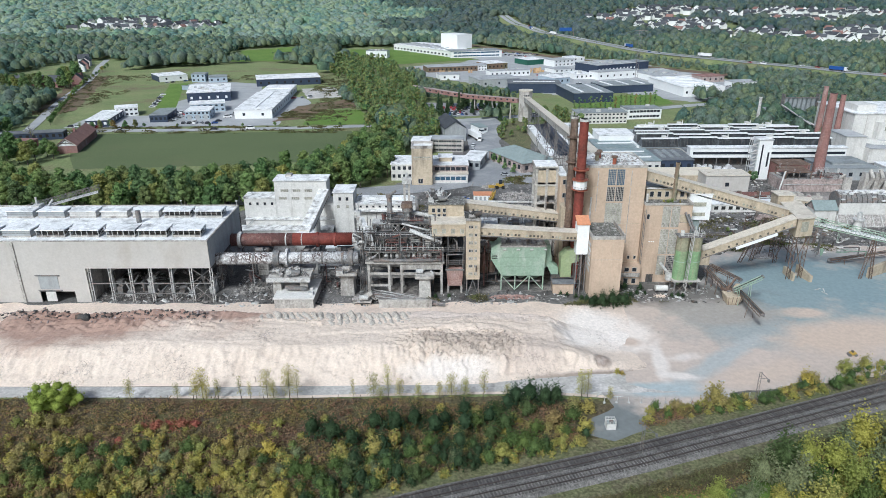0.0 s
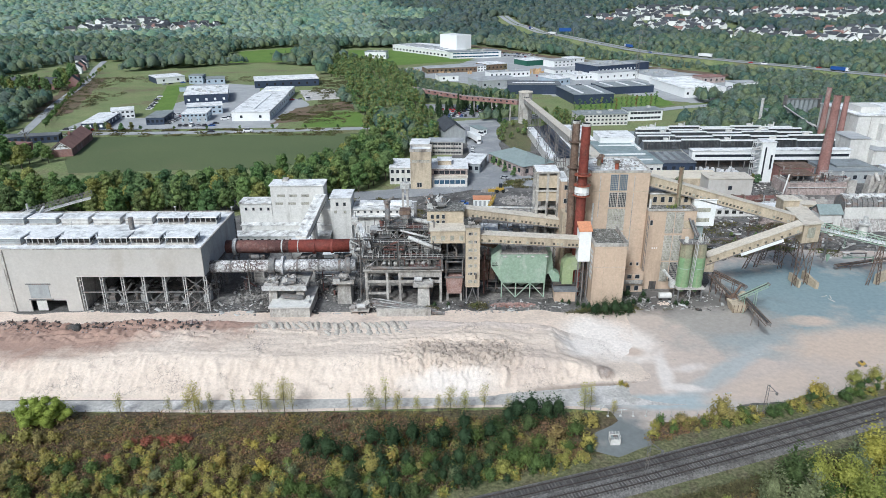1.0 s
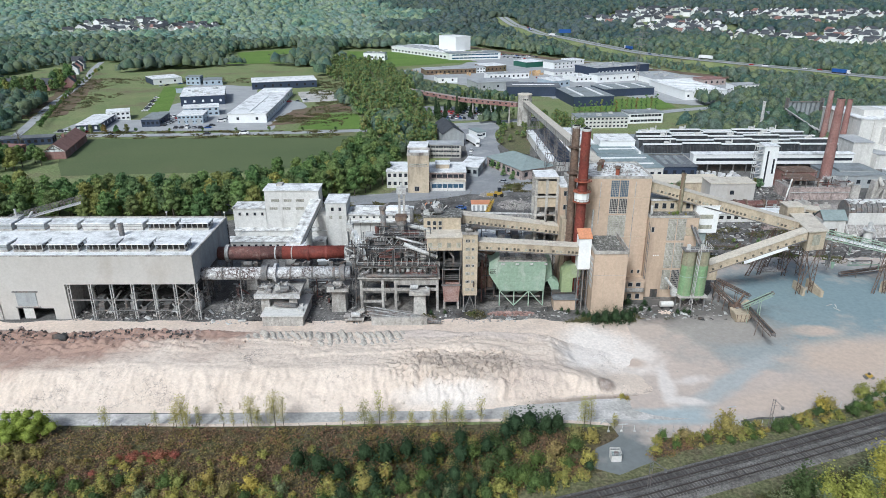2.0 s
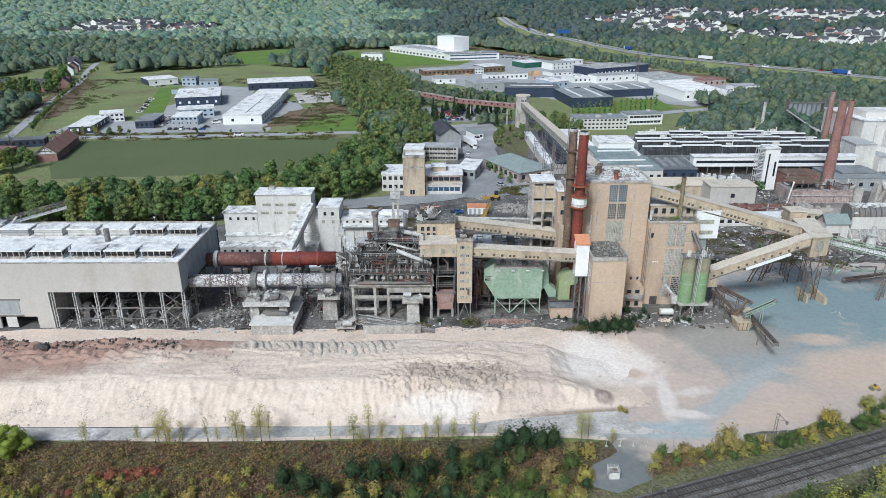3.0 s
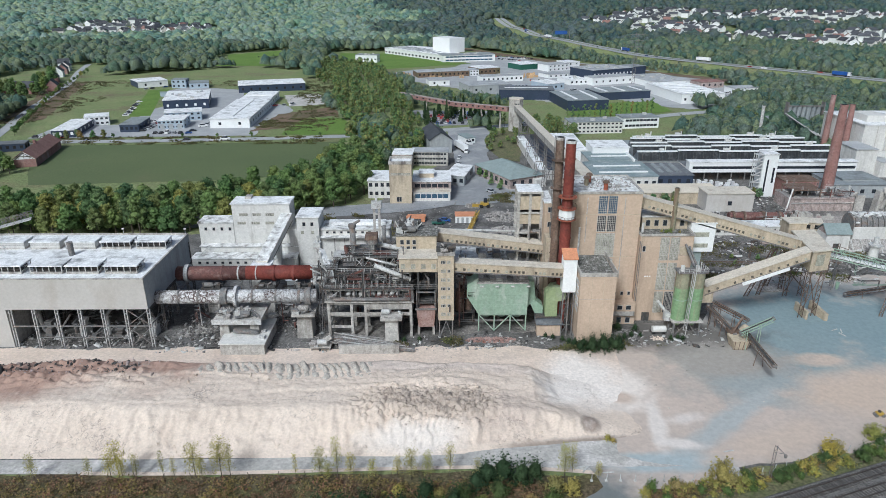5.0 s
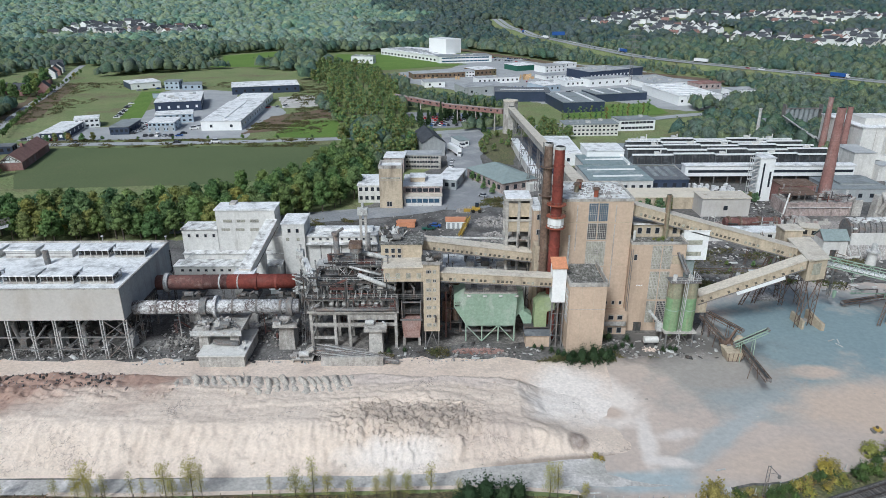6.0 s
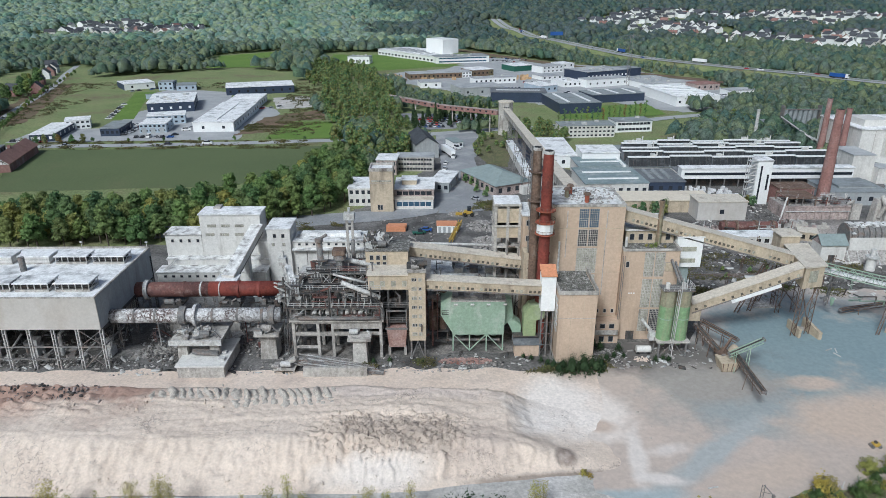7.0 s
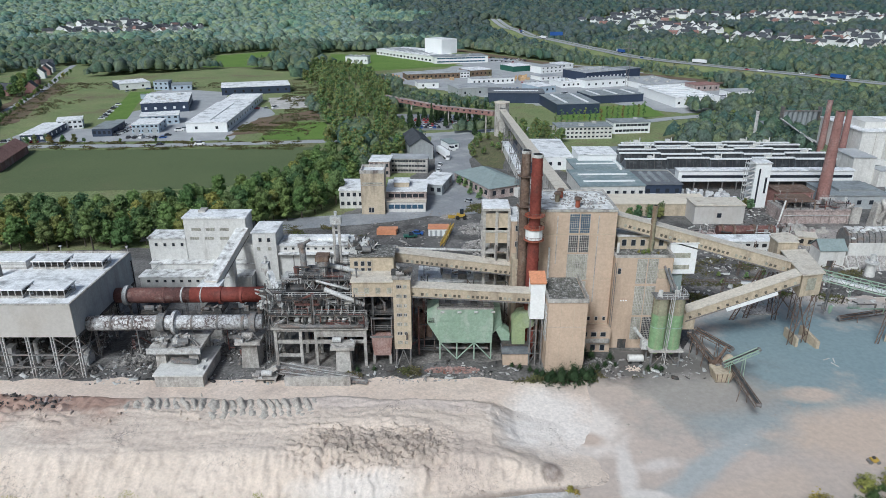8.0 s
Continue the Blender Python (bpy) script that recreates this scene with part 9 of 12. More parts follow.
block("business_hall", 51, 546, 42, 22, 7.4, -4, M["navy"], M["dark_roof"], "navy hall under a dark roof", "hall", 1, 3, group=TR, win=M["navy"], lights=1)
block("business_hall", 88, 732, 24, 24, 5.4, 28, M["car_green"], M["white_roof"], "dark green hall with a white roof", "hall", 1, 4, group=TR, win=M["car_green"])
block("office_villa", 114.5, 717, 26, 18, 6.6, 30, W_, M["pale_roof"], "white office building with square windows", "office", 2, 5, group=TR)
block("office_villa", 136, 731, 16, 18, 7.6, 30, W_, M["white_roof"], "higher white rear wing of the offices", "office", 2, 2, group=TR)
block("business_hall", 147.5, 662, 49, 34, 7.6, 28, M["navy"], M["pale_roof"], "large dark blue hall with a grey roof", "hall", 1, 11, win=M["bright_wall"], group=TR, units=14)
block("business_hall", 188, 690, 22, 18, 7.4, 28, M["navy"], M["grey_roof"], "navy hall beside the pylon", "hall", 1, 3, group=TR, win=M["navy"])
block("business_hall", 138.5, 618, 43, 14, 6.6, 23, W_, M["pale_roof"], "white hall with dark window pairs", "hall", 1, 6, group=TR)
block("business_hall", 187, 606, 38, 48, 4.8, 18, W_, M["pale_roof"], "white hall with a pale cluttered roof", "hall", 1, 5, group=TR, units=22)
block("business_hall", 184, 523, 34, 62, 7.0, 9, W_, M["white_roof"], "long white hall with a ribbed roof", "hall", 1, 6, group=TR, lights=7)
block("business_hall", 95, 590, 17, 24, 5.4, 28, M["steel_blue"], M["white_roof"], "blue-grey hall with a canopy roof", "hall", 1, 3, group=TR)
block("business_hall", 119, 622, 18, 24, 4.4, 18, W_, M["white_roof"], "white low hall on the estate", "hall", 1, 4, group=TR, units=3)
block("business_hall", 107, 666, 22, 18, 3.6, 24, W_, M["pale_roof"], "low white store on the estate", "hall", 1, 4, group=TR)
block("business_hall", 95, 496.5, 30, 44, 7.0, 8, M["navy"], M["grey_roof"], "navy hall with white roof light strips", "hall", 1, 0, group=TR, strips=2, win=M["navy"])
block("business_hall", 127, 540, 43, 25, 5.8, 14, M["navy"], M["grey_roof"], "long navy hall with bright roof lights", "hall", 1, 0, group=TR, strips=3, win=M["navy"])
block("works_office", 83, 419.5, 32, 14, 6.8, 4, M["white_wall"], M["grey_roof"], "long white office with three rows of windows", "office", 3, 13, group=TR, units=4)
block("works_office", 118.5, 434, 23, 13, 6.4, 8, W_, M["grey_roof"], "office with white window bands", "office", 2, 9, band=1, group=TR, units=2)
block("business_hall", 242, 568, 36, 15, 4.4, 12, W_, M["pale_roof"], "white low hall among trees", "hall", 1, 4, group=TR)
block("business_hall", 226, 600, 22, 16, 5.0, 14, M["pink_stone"], M["brick"], "reddish low hall among the trees", "hall", 1, 4, group=TR)
me_t = mesh_of(Shape().box(-1.6, 1.6, -0.8, 0.8, 0, 1.6), M["timber"])
rng = random.Random(3)
for k in range(60):
    x, y = (rng.uniform(-44, -24), rng.uniform(668, 700)) if k < 20 else ((rng.uniform(62, 98), rng.uniform(668, 690)) if k < 48 else (rng.uniform(-24, 30), rng.uniform(662, 676)))
    ob = tagged(new("timber_pile", me_t), "stack of sawn timber in the trade yard", "timber stack", "timber stacks")
    ob.matrix_basis = pose(x, y, 0.1, 0, 0, rng.choice((0, 90)) + rng.uniform(-8, 8)) @ Matrix.Diagonal((1, 1, rng.uniform(0.8, 2.0), 1))
pylon = root("power_pylon", (168, 632, 0), "tall slim latticed power pylon", "pylon")
s = Shape()
lattice_leg(s, (176, 628, 0), (176, 628, 44), 2.2, 0.3, 0.25)
part("mast", s, M["steel"], pylon)
for z in (32, 37, 42):
    part("cross_arm", Shape().beam((170, 628, z), (182, 628, z), 0.3), M["steel"], pylon)

# ---- vehicles ----
def car_kind(body, name="car", label="", length=4.3, height=1.45, width=1.75, wheels=True):
    c = root(name, (0, 0, 0), label, "car", "parked cars")
    w, L_ = width / 2, length / 2
    rest = Shape() if wheels else Shape().box(-L_ * 0.5, L_ * 0.28, -w * 0.77, w * 0.77, height * 0.97, height)
    part("body", rest.frustum((-L_, L_, -w, w), 0.28, (-L_ * 0.97, L_ * 0.97, -w * 0.95, w * 0.95), height * 0.58), body, c)
    part("glasshouse", Shape().frustum((-L_ * 0.72, L_ * 0.52, -w * 0.9, w * 0.9), height * 0.58, (-L_ * 0.5, L_ * 0.28, -w * 0.76, w * 0.76), height * 0.97), M["glass"], c)
    if wheels:
        part("roof", Shape().box(-L_ * 0.5, L_ * 0.28, -w * 0.77, w * 0.77, height * 0.97, height), body, c)
    me = mesh_of(Shape().tube((0, -0.1, 0), (0, 0.1, 0), 0.32, 0.32, 10), M["tyre"])
    for x in (-L_ * 0.62, L_ * 0.62) if wheels else ():
        for y in (-w, w):
            part("wheel", me, None, c).location = (x, y, 0.32)
    return c


CARS = [car_kind(M["car_white"], label="white car parked on the asphalt"), car_kind(M["car_silver"], label="silver car parked on the asphalt"), car_kind(M["car_black"], label="black car parked on the asphalt"),
        car_kind(M["car_red"], label="red car parked on the asphalt"), car_kind(M["car_blue"], label="dark blue car parked on the asphalt"), car_kind(M["car_white"], "van", "white delivery van on the asphalt", 5.6, 2.3, 2.0)]
CARS += [car_kind(M["car_white"], label="white car on a distant yard", wheels=False), car_kind(M["car_silver"], label="silver car on a distant yard", wheels=False), car_kind(M["car_black"], label="black car on a distant yard", wheels=False),
         car_kind(M["car_red"], label="red car on a distant yard", wheels=False), car_kind(M["car_blue"], label="dark blue car on a distant yard", wheels=False), car_kind(M["car_white"], "van", "white van on a distant yard", 5.6, 2.3, 2.0, wheels=False)]
_first = [True] * len(CARS)


def park(kind, x, y, rot, z=0.2):
    z += far_rise(x, y)
    if y > 480:
        kind, z = kind + 6, z - 0.2
    if _first[kind]:
        _first[kind] = False
        return placed(CARS[kind], x, y, rot, z)
    return copy_thing(CARS[kind], pose(x, y, z, 0, 0, rot))


rng = random.Random(44)


def pick():
    return rng.choice((0, 0, 1, 1, 2, 2, 2, 3, 4, 5))


for row, y in enumerate((452, 459, 469, 476, 487)):
    for k in range(14):
        if rng.random() < 0.7:
            park(pick(), 4 + row * -1.5 + 2.7 * k, y, 90 + rng.uniform(-3, 3))
for x0, y0, x1, y1, n, rot in ((-176, 424, -176, 452, 9, 10), (-166, 424, -150, 424, 5, 90), (-208, 478, -224, 540, 12, 15), (-196, 460, -176, 462, 6, 80), (-146, 424, -140, 470, 8, 20), (-122, 520, -104, 524, 4, 60),
                               (-232, 414, -214, 412, 5, 5), (-246, 606, -230, 622, 5, 60), (-140, 500, -138, 540, 7, 80), (60, 612, 80, 616, 8, 80), (84, 650, 130, 660, 12, 80), (40, 860, 96, 820, 26, 60), (56, 880, 112, 836, 24, 60),
                               (60, 660, 66, 676, 6, 0), (104, 560, 118, 590, 10, 20), (150, 588, 166, 592, 7, 90), (218, 560, 250, 580, 12, 40), (180, 640, 230, 650, 14, 80), (14, 338, 16, 360, 3, 80), (-16, 308, -8, 316, 3, 20)):
    for k in range(n):
        f = k / max(1, n - 1)
        if rng.random() < 0.82:
            park(pick(), x0 + (x1 - x0) * f + rng.uniform(-0.5, 0.5), y0 + (y1 - y0) * f, rot + rng.uniform(-4, 4))
for x, y, rot, kind in ((-140, 405.2, 3, 2), (-118, 405.5, 3, 5), (-32, 418, 14, 2), (-196, 402, 2, 1), (20, 372, 80, 5), (56, 446, 16, 5), (60, 449, 16, 0), (22, 392, -62, 5), (84, 450, 8, 1), (110, 454, 14, 2), (8.0, 262.5, -10, 4), (16, 318, 80, 0), (28, 300, -40, 1)):
    park(kind, x, y, rot, 0.34)
pk = root("pickup_truck", (0, 0, 0), "dark green pickup on the works yard", "pickup truck")
part("body", Shape().box(-2.4, 2.4, -0.9, 0.9, 0.4, 1.0), M["car_green"], pk)
part("cab", Shape().frustum((-0.4, 1.4, -0.85, 0.85), 1.0, (-0.2, 1.0, -0.75, 0.75), 1.8), M["glass"], pk)
for x in (-1.5, 1.5):
    for y in (-0.9, 0.9):
        part("wheel", Shape().tube((x, y - 0.12, 0.4), (x, y + 0.12, 0.4), 0.4, 0.4, 12), M["tyre"], pk)
placed(pk, 5.5, 259.5, 12, 0.2)


def lorry(x, y, rot, cargo, label, z=6.6):
    t = root("lorry", (0, 0, 0), label, "lorry", "lorries on the motorway")
    part("trailer", Shape().box(-8, 5.2, -1.25, 1.25, 1.1, 4.0), cargo, t)
    part("cab", Shape().box(5.6, 8, -1.2, 1.2, 0.8, 3.8), M["car_white"], t)
    part("windscreen", Shape().box(8.0, 8.05, -1.1, 1.1, 2.3, 3.4), M["glass"], t)
    part("chassis", Shape().box(-8, 7.6, -1.0, 1.0, 0.6, 1.1), M["dark_steel"], t)
    for xx in (-6.8, -5.6, -4.4, 3.8, 6.6):
        part("wheel", Shape().tube((xx, -1.25, 0.5), (xx, 1.25, 0.5), 0.5, 0.5, 12), M["tyre"], t)
    return placed(t, x, y, rot, z + far_rise(x, y))


rng = random.Random(8)
for k in range(15):
    f = 1 + (k + 0.4) / 15 * (len(MW) - 3)
    i = int(f)
    (ax, ay), (bx, by) = MW[i], MW[i + 1]
    x, y = ax + (bx - ax) * (f - i), ay + (by - ay) * (f - i)
    ang = math.degrees(math.atan2(by - ay, bx - ax))
    sd = 4.8 if k % 2 else -4.8
    nx_, ny_ = -math.sin(math.radians(ang)) * sd, math.cos(math.radians(ang)) * sd
    if k % 5 == 2:
        lorry(x + nx_, y + ny_, ang + (0 if sd < 0 else 180), M["car_blue"], "blue box lorry on the motorway")
    elif k % 5 == 4:
        lorry(x + nx_, y + ny_, ang + (0 if sd < 0 else 180), M["bright_wall"], "white box lorry on the motorway")
    else:
        park(rng.randrange(6), x + nx_, y + ny_, ang, 6.6)
        park(rng.randrange(6), x + nx_ + 14 * math.cos(math.radians(ang)), y + ny_ + 14 * math.sin(math.radians(ang)), ang, 6.6)
gs = root("gantry_sign", (179, 1036, 8), "blue direction sign on a motorway gantry", "road sign")
part("panel", Shape().box(170, 188, 1035.6, 1036, 14, 19), M["car_blue"], gs)
part("post", Shape().box(166, 166.6, 1035.6, 1036.2, 4, 18.5).box(191, 191.6, 1035.6, 1036.2, 4, 18.5), M["steel"], gs)
gh_ = block("gatehouse", 20.5, 394, 5.6, 12, 3.2, 22, W_, M["green_roof"], "small white gatehouse with a mossy flat roof", "gatehouse", 1, 2)
lorry(17.2, 379, 108, M["bright_wall"], "white lorry parked before the works gate", 0.3)

# ---- village houses ----
def house_kind(w, d, h, rise, wall, roof, label, dormer=False):
    b = root("house", (0, 0, 0), label, "house", "village houses")
    part("wall", Shape().box(-w / 2, w / 2, -d / 2, d / 2, -1.5, h).add([(-w / 2, -d / 2, h), (w / 2, -d / 2, h), (0, -d / 2, h + rise), (-w / 2, d / 2, h), (w / 2, d / 2, h), (0, d / 2, h + rise)], [(0, 1, 2), (5, 4, 3)]), wall, b)
    part("roof", Shape().gable(-w / 2, w / 2, -d / 2, d / 2, h, h + rise, "y", 0.5), roof, b)
    return b


HOUSES = [house_kind(9, 11, 5.4, 4.4, W_, M["slate"], "white rendered house with a dark slate roof"), house_kind(10, 13, 5.6, 4.6, W_, M["tile"], "white rendered house with a red tiled roof"),
          house_kind(9, 16, 5.4, 4.2, M["white_wall"], M["slate"], "pale terraced house with a slate roof"), house_kind(8.5, 10, 5.0, 4.6, M["brick"], M["slate"], "brick house with a slate roof"), house_kind(12, 14, 8.0, 4.0, W_, M["slate"], "tall white house with a slate roof")]
_hf = [True] * 5
HOUSE_SPOTS = []


def settle(kind, x, y, rot):
    HOUSE_SPOTS.append((x, y))
    m = pose(x, y, far_rise(x, y), 0, 0, rot)
    if _hf[kind]:
        _hf[kind] = False
        HOUSES[kind].matrix_basis = m
        return HOUSES[kind]
    return copy_thing(HOUSES[kind], m)


rng = random.Random(71)
for cx, cy, rx, ry, n in ((330, 1350, 60, 60, 16), (390, 1400, 60, 80, 26), (480, 1490, 70, 60, 26), (400, 1190, 70, 70, 30), (440, 1260, 50, 50, 16), (480, 1060, 60, 60, 22), (560, 990, 60, 50, 18), (640, 1060, 60, 60, 20), (560, 1400, 60, 60, 14),
                          (690, 1430, 80, 50, 30), (790, 1390, 80, 60, 30), (640, 1300, 70, 60, 14), (-520, 1230, 60, 70, 26), (-590, 1310, 60, 60, 20), (-450, 1250, 50, 60, 18), (-600, 1190, 40, 30, 8)):
    k = tries = 0
    while k < n and tries < 900:
        tries += 1
        a, r = rng.uniform(0, math.tau), math.sqrt(rng.random())
        x, y = cx + rx * r * math.cos(a), cy + ry * r * math.sin(a)
        if any(abs(x - hx) < 14 and abs(y - hy) < 15 for hx, hy in HOUSE_SPOTS):
            continue
        settle(rng.choice((0, 0, 0, 0, 0, 0, 2, 2, 2, 4, 4, 4, 1)), x, y, rng.choice((20, 110, 65, -20)) + rng.uniform(-8, 8))
        k += 1
for x, y, rot, kind in ((-366, 592, 80, 3), (-350, 590, 80, 3), (-334, 587, 80, 3), (-322, 600, 20, 3), (-348, 650, 20, 3), (-366, 692, 20, 0), (-374, 716, 20, 3), (-384, 740, 20, 2), (-398, 764, 110, 0)):
    settle(kind, x, y, rot)
block("flat_slab", 676, 1405, 40, 20, 20, 6, W_, R_, "bright white block of flats on the hillside", "block of flats", 4, 8)
block("long_flats", -618, 1225, 62, 14, 16, 4, W_, R_, "long white terrace of flats", "block of flats", 3, 12)
block("hill_hall", -590, 1790, 34, 18, 56, 0, W_, M["tile"], "pale large building on the far hill", "building", 2, 4)


# ---- planting ----
SHRUB_TONES = [(0.248, 0.294, 0.089), (0.414, 0.366, 0.106), (0.324, 0.278, 0.113), (0.461, 0.396, 0.106), (0.214, 0.272, 0.089), (0.507, 0.411, 0.097), (0.324, 0.244, 0.122), (0.361, 0.345, 0.106), (0.277, 0.244, 0.113)]
GROVE_TONES = [(0.083, 0.168, 0.080), (0.130, 0.241, 0.090), (0.188, 0.299, 0.096), (0.100, 0.189, 0.109), (0.272, 0.315, 0.096), (0.141, 0.241, 0.121), (0.294, 0.270, 0.102), (0.164, 0.277, 0.102), (0.213, 0.285, 0.141), (0.315, 0.218, 0.085), (0.131, 0.201, 0.081)]
WILLOW_TONES = [(0.180, 0.216, 0.112), (0.222, 0.246, 0.126)]
YELLOW_TONES = [(0.30, 0.22, 0.025), (0.23, 0.20, 0.035), (0.36, 0.26, 0.025)]
LEAF = {
    "wood": foliage("woodland_leaves", [(0.070, 0.123, 0.090), (0.097, 0.170, 0.110), (0.139, 0.211, 0.127), (0.088, 0.150, 0.132), (0.199, 0.242, 0.132), (0.157, 0.201, 0.173), (0.116, 0.185, 0.127), (0.227, 0.221, 0.136), (0.078, 0.139, 0.115)], True, 0.3, 0.35, 0.02, 0.22, 0.11),
    # distant leaf copies, bluer and in the west paler: haze put into the colour
    "far_wood_haze": foliage("far_haze_leaves", [(0.053, 0.095, 0.086), (0.074, 0.131, 0.106), (0.106, 0.163, 0.121), (0.067, 0.115, 0.127), (0.151, 0.187, 0.127), (0.119, 0.155, 0.167), (0.088, 0.143, 0.121), (0.172, 0.170, 0.132), (0.060, 0.107, 0.111)], True, 0.22, 0.35, 0.010, 0.22, 0.075),
    "west_wood_haze": foliage("west_haze_leaves", [(0.122, 0.217, 0.167), (0.170, 0.294, 0.207), (0.242, 0.369, 0.236), (0.152, 0.259, 0.246), (0.348, 0.424, 0.246), (0.273, 0.351, 0.322), (0.203, 0.323, 0.236), (0.395, 0.385, 0.254), (0.139, 0.241, 0.216)], True, 0.22, 0.35, 0.010, 0.22, 0.075),
    "belt": foliage("broadleaf_crown", [(0.096, 0.165, 0.074), (0.133, 0.221, 0.078), (0.185, 0.275, 0.093), (0.119, 0.191, 0.081), (0.226, 0.290, 0.093), (0.152, 0.228, 0.099), (0.331, 0.322, 0.093), (0.106, 0.182, 0.090)], False, 0.45, 0.35),
    "grove": foliage("autumn_crown", GROVE_TONES, False, 0.4, 0.35),
    "shrub": foliage("bank_shrub_leaves", SHRUB_TONES, False, 0.8, 0.35),
    "copse": foliage("copse_leaves", [(0.261, 0.297, 0.078), (0.365, 0.375, 0.088), (0.452, 0.391, 0.084), (0.297, 0.312, 0.105)], False, 0.8, 0.35),
    "dark": foliage("dark_evergreen", [(0.038, 0.068, 0.032), (0.057, 0.091, 0.042), (0.046, 0.080, 0.040)], False, 0.8, 0.35),
    "willow": foliage("willow_leaves", [(0.26, 0.33, 0.07), (0.30, 0.36, 0.075)], False, 0.8, 0.35),
    "grey": foliage("grey_willow_leaves", WILLOW_TONES, False, 0.8, 0.3),
    "yellow": foliage("yellow_autumn_leaves", YELLOW_TONES, False, 0.8, 0.3),
    "red": foliage("red_autumn_leaves", [(0.406, 0.143, 0.108), (0.359, 0.168, 0.100)], False, 0.8, 0.3),
    "scrub": foliage("low_scrub", [(0.212, 0.138, 0.078), (0.198, 0.169, 0.068), (0.255, 0.147, 0.096), (0.162, 0.126, 0.074), (0.246, 0.208, 0.071), (0.276, 0.138, 0.101), (0.202, 0.186, 0.068), (0.167, 0.104, 0.074)], True, 0.6, 0.35),
    "sapling": foliage("thin_sapling_leaves", [(0.356, 0.355, 0.101), (0.435, 0.384, 0.116), (0.299, 0.289, 0.116)], False, 0.8, 0.3),
    "bramble": foliage("brown_brambles", [(0.13, 0.11, 0.065), (0.17, 0.15, 0.075), (0.11, 0.125, 0.06), (0.20, 0.15, 0.09), (0.14, 0.15, 0.065)], True, 0.5, 0.35),
    "green_shrub": foliage("green_shrub_leaves", [(0.093, 0.140, 0.043), (0.128, 0.174, 0.050), (0.078, 0.118, 0.043), (0.113, 0.148, 0.058)], False, 0.8, 0.35),
    "weed": foliage("yard_weeds", [(0.10, 0.14, 0.045), (0.15, 0.175, 0.06), (0.12, 0.11, 0.06), (0.19, 0.17, 0.075), (0.08, 0.12, 0.04)], True, 0.6, 0.35),
}
PATCHY = {
    "autumn_crown": foliage("autumn_crown_mass", GROVE_TONES, True, 0.4, 0.35),
    "bank_shrub_leaves": foliage("bank_shrub_leaves_mass", SHRUB_TONES, True, 0.8, 0.35, 0.10, 0.25, 0.4),
    "green_shrub_leaves": foliage("green_shrub_leaves_mass", [(0.098, 0.156, 0.050), (0.135, 0.193, 0.059), (0.082, 0.131, 0.050), (0.119, 0.164, 0.068)], True, 0.8, 0.35, 0.1, 0.25, 0.3),
    "copse_leaves": foliage("copse_leaves_mass", [(0.261, 0.297, 0.078), (0.365, 0.375, 0.088), (0.452, 0.391, 0.084), (0.297, 0.312, 0.105), (0.523, 0.407, 0.088), (0.331, 0.344, 0.114), (0.245, 0.282, 0.073)], True, 0.8, 0.35, 0.06, 0.22, 0.22),
    "grey_willow_leaves": foliage("grey_willow_leaves_mass", WILLOW_TONES, True, 0.8, 0.3),
    "yellow_autumn_leaves": foliage("yellow_autumn_leaves_mass", YELLOW_TONES, True, 0.8, 0.3),
}
_phi = (1 + 5 ** 0.5) / 2
ICO_V = np.array([(-1, _phi, 0), (1, _phi, 0), (-1, -_phi, 0), (1, -_phi, 0), (0, -1, _phi), (0, 1, _phi), (0, -1, -_phi), (0, 1, -_phi), (_phi, 0, -1), (_phi, 0, 1), (-_phi, 0, -1), (-_phi, 0, 1)], float)
ICO_V /= np.linalg.norm(ICO_V[0])
_ico = bmesh.new()
bmesh.ops.create_icosphere(_ico, subdivisions=1, radius=1)
ICO_F = np.array([[v.index for v in f.verts] for f in _ico.faces])
ICO_V = np.array([v.co[:] for v in _ico.verts])
_ico.free()
_ico = bmesh.new()
bmesh.ops.create_icosphere(_ico, subdivisions=2, radius=1)
ICO2_F = np.array([[v.index for v in f.verts] for f in _ico.faces])
ICO2_V = np.array([v.co[:] for v in _ico.verts])
_ico.free()


def tri_mesh(verts, tris, material):
    """A triangle mesh from arrays."""
    me = bpy.data.meshes.new("mesh")
    me.vertices.add(len(verts))
    me.vertices.foreach_set("co", np.asarray(verts, np.float32).ravel())
    me.loops.add(len(tris) * 3)
    me.loops.foreach_set("vertex_index", np.asarray(tris, np.int32).ravel())
    me.polygons.add(len(tris))
    me.polygons.foreach_set("loop_start", np.arange(0, len(tris) * 3, 3, dtype=np.int32))
    me.materials.append(material)
    me.update(calc_edges=True)
    return me


def leaf_cards(rs, centres, outward, size):
    """One folded leaf clump (two triangles) at each centre, turned roughly outward."""
    n = len(centres)
    nrm = outward + rs.normal(0, 0.5, (n, 3))
    nrm /= np.linalg.norm(nrm, axis=1)[:, None] + 1e-9
    a = np.cross(nrm, rs.normal(0, 1, (n, 3)))
    a /= np.linalg.norm(a, axis=1)[:, None] + 1e-9
    b = np.cross(nrm, a)
    s = (size * rs.uniform(0.55, 1.35, n))[:, None]
    v = np.stack([centres - a * s, centres - b * s * 0.7 - nrm * s * 0.2, centres + a * s, centres + b * s * 0.7 - nrm * s * 0.2], 1).reshape(-1, 3)
    i = np.arange(n)[:, None] * 4
    f = np.concatenate([i + np.array([[0, 1, 2]]), i + np.array([[0, 2, 3]])], 0)
    return v, f


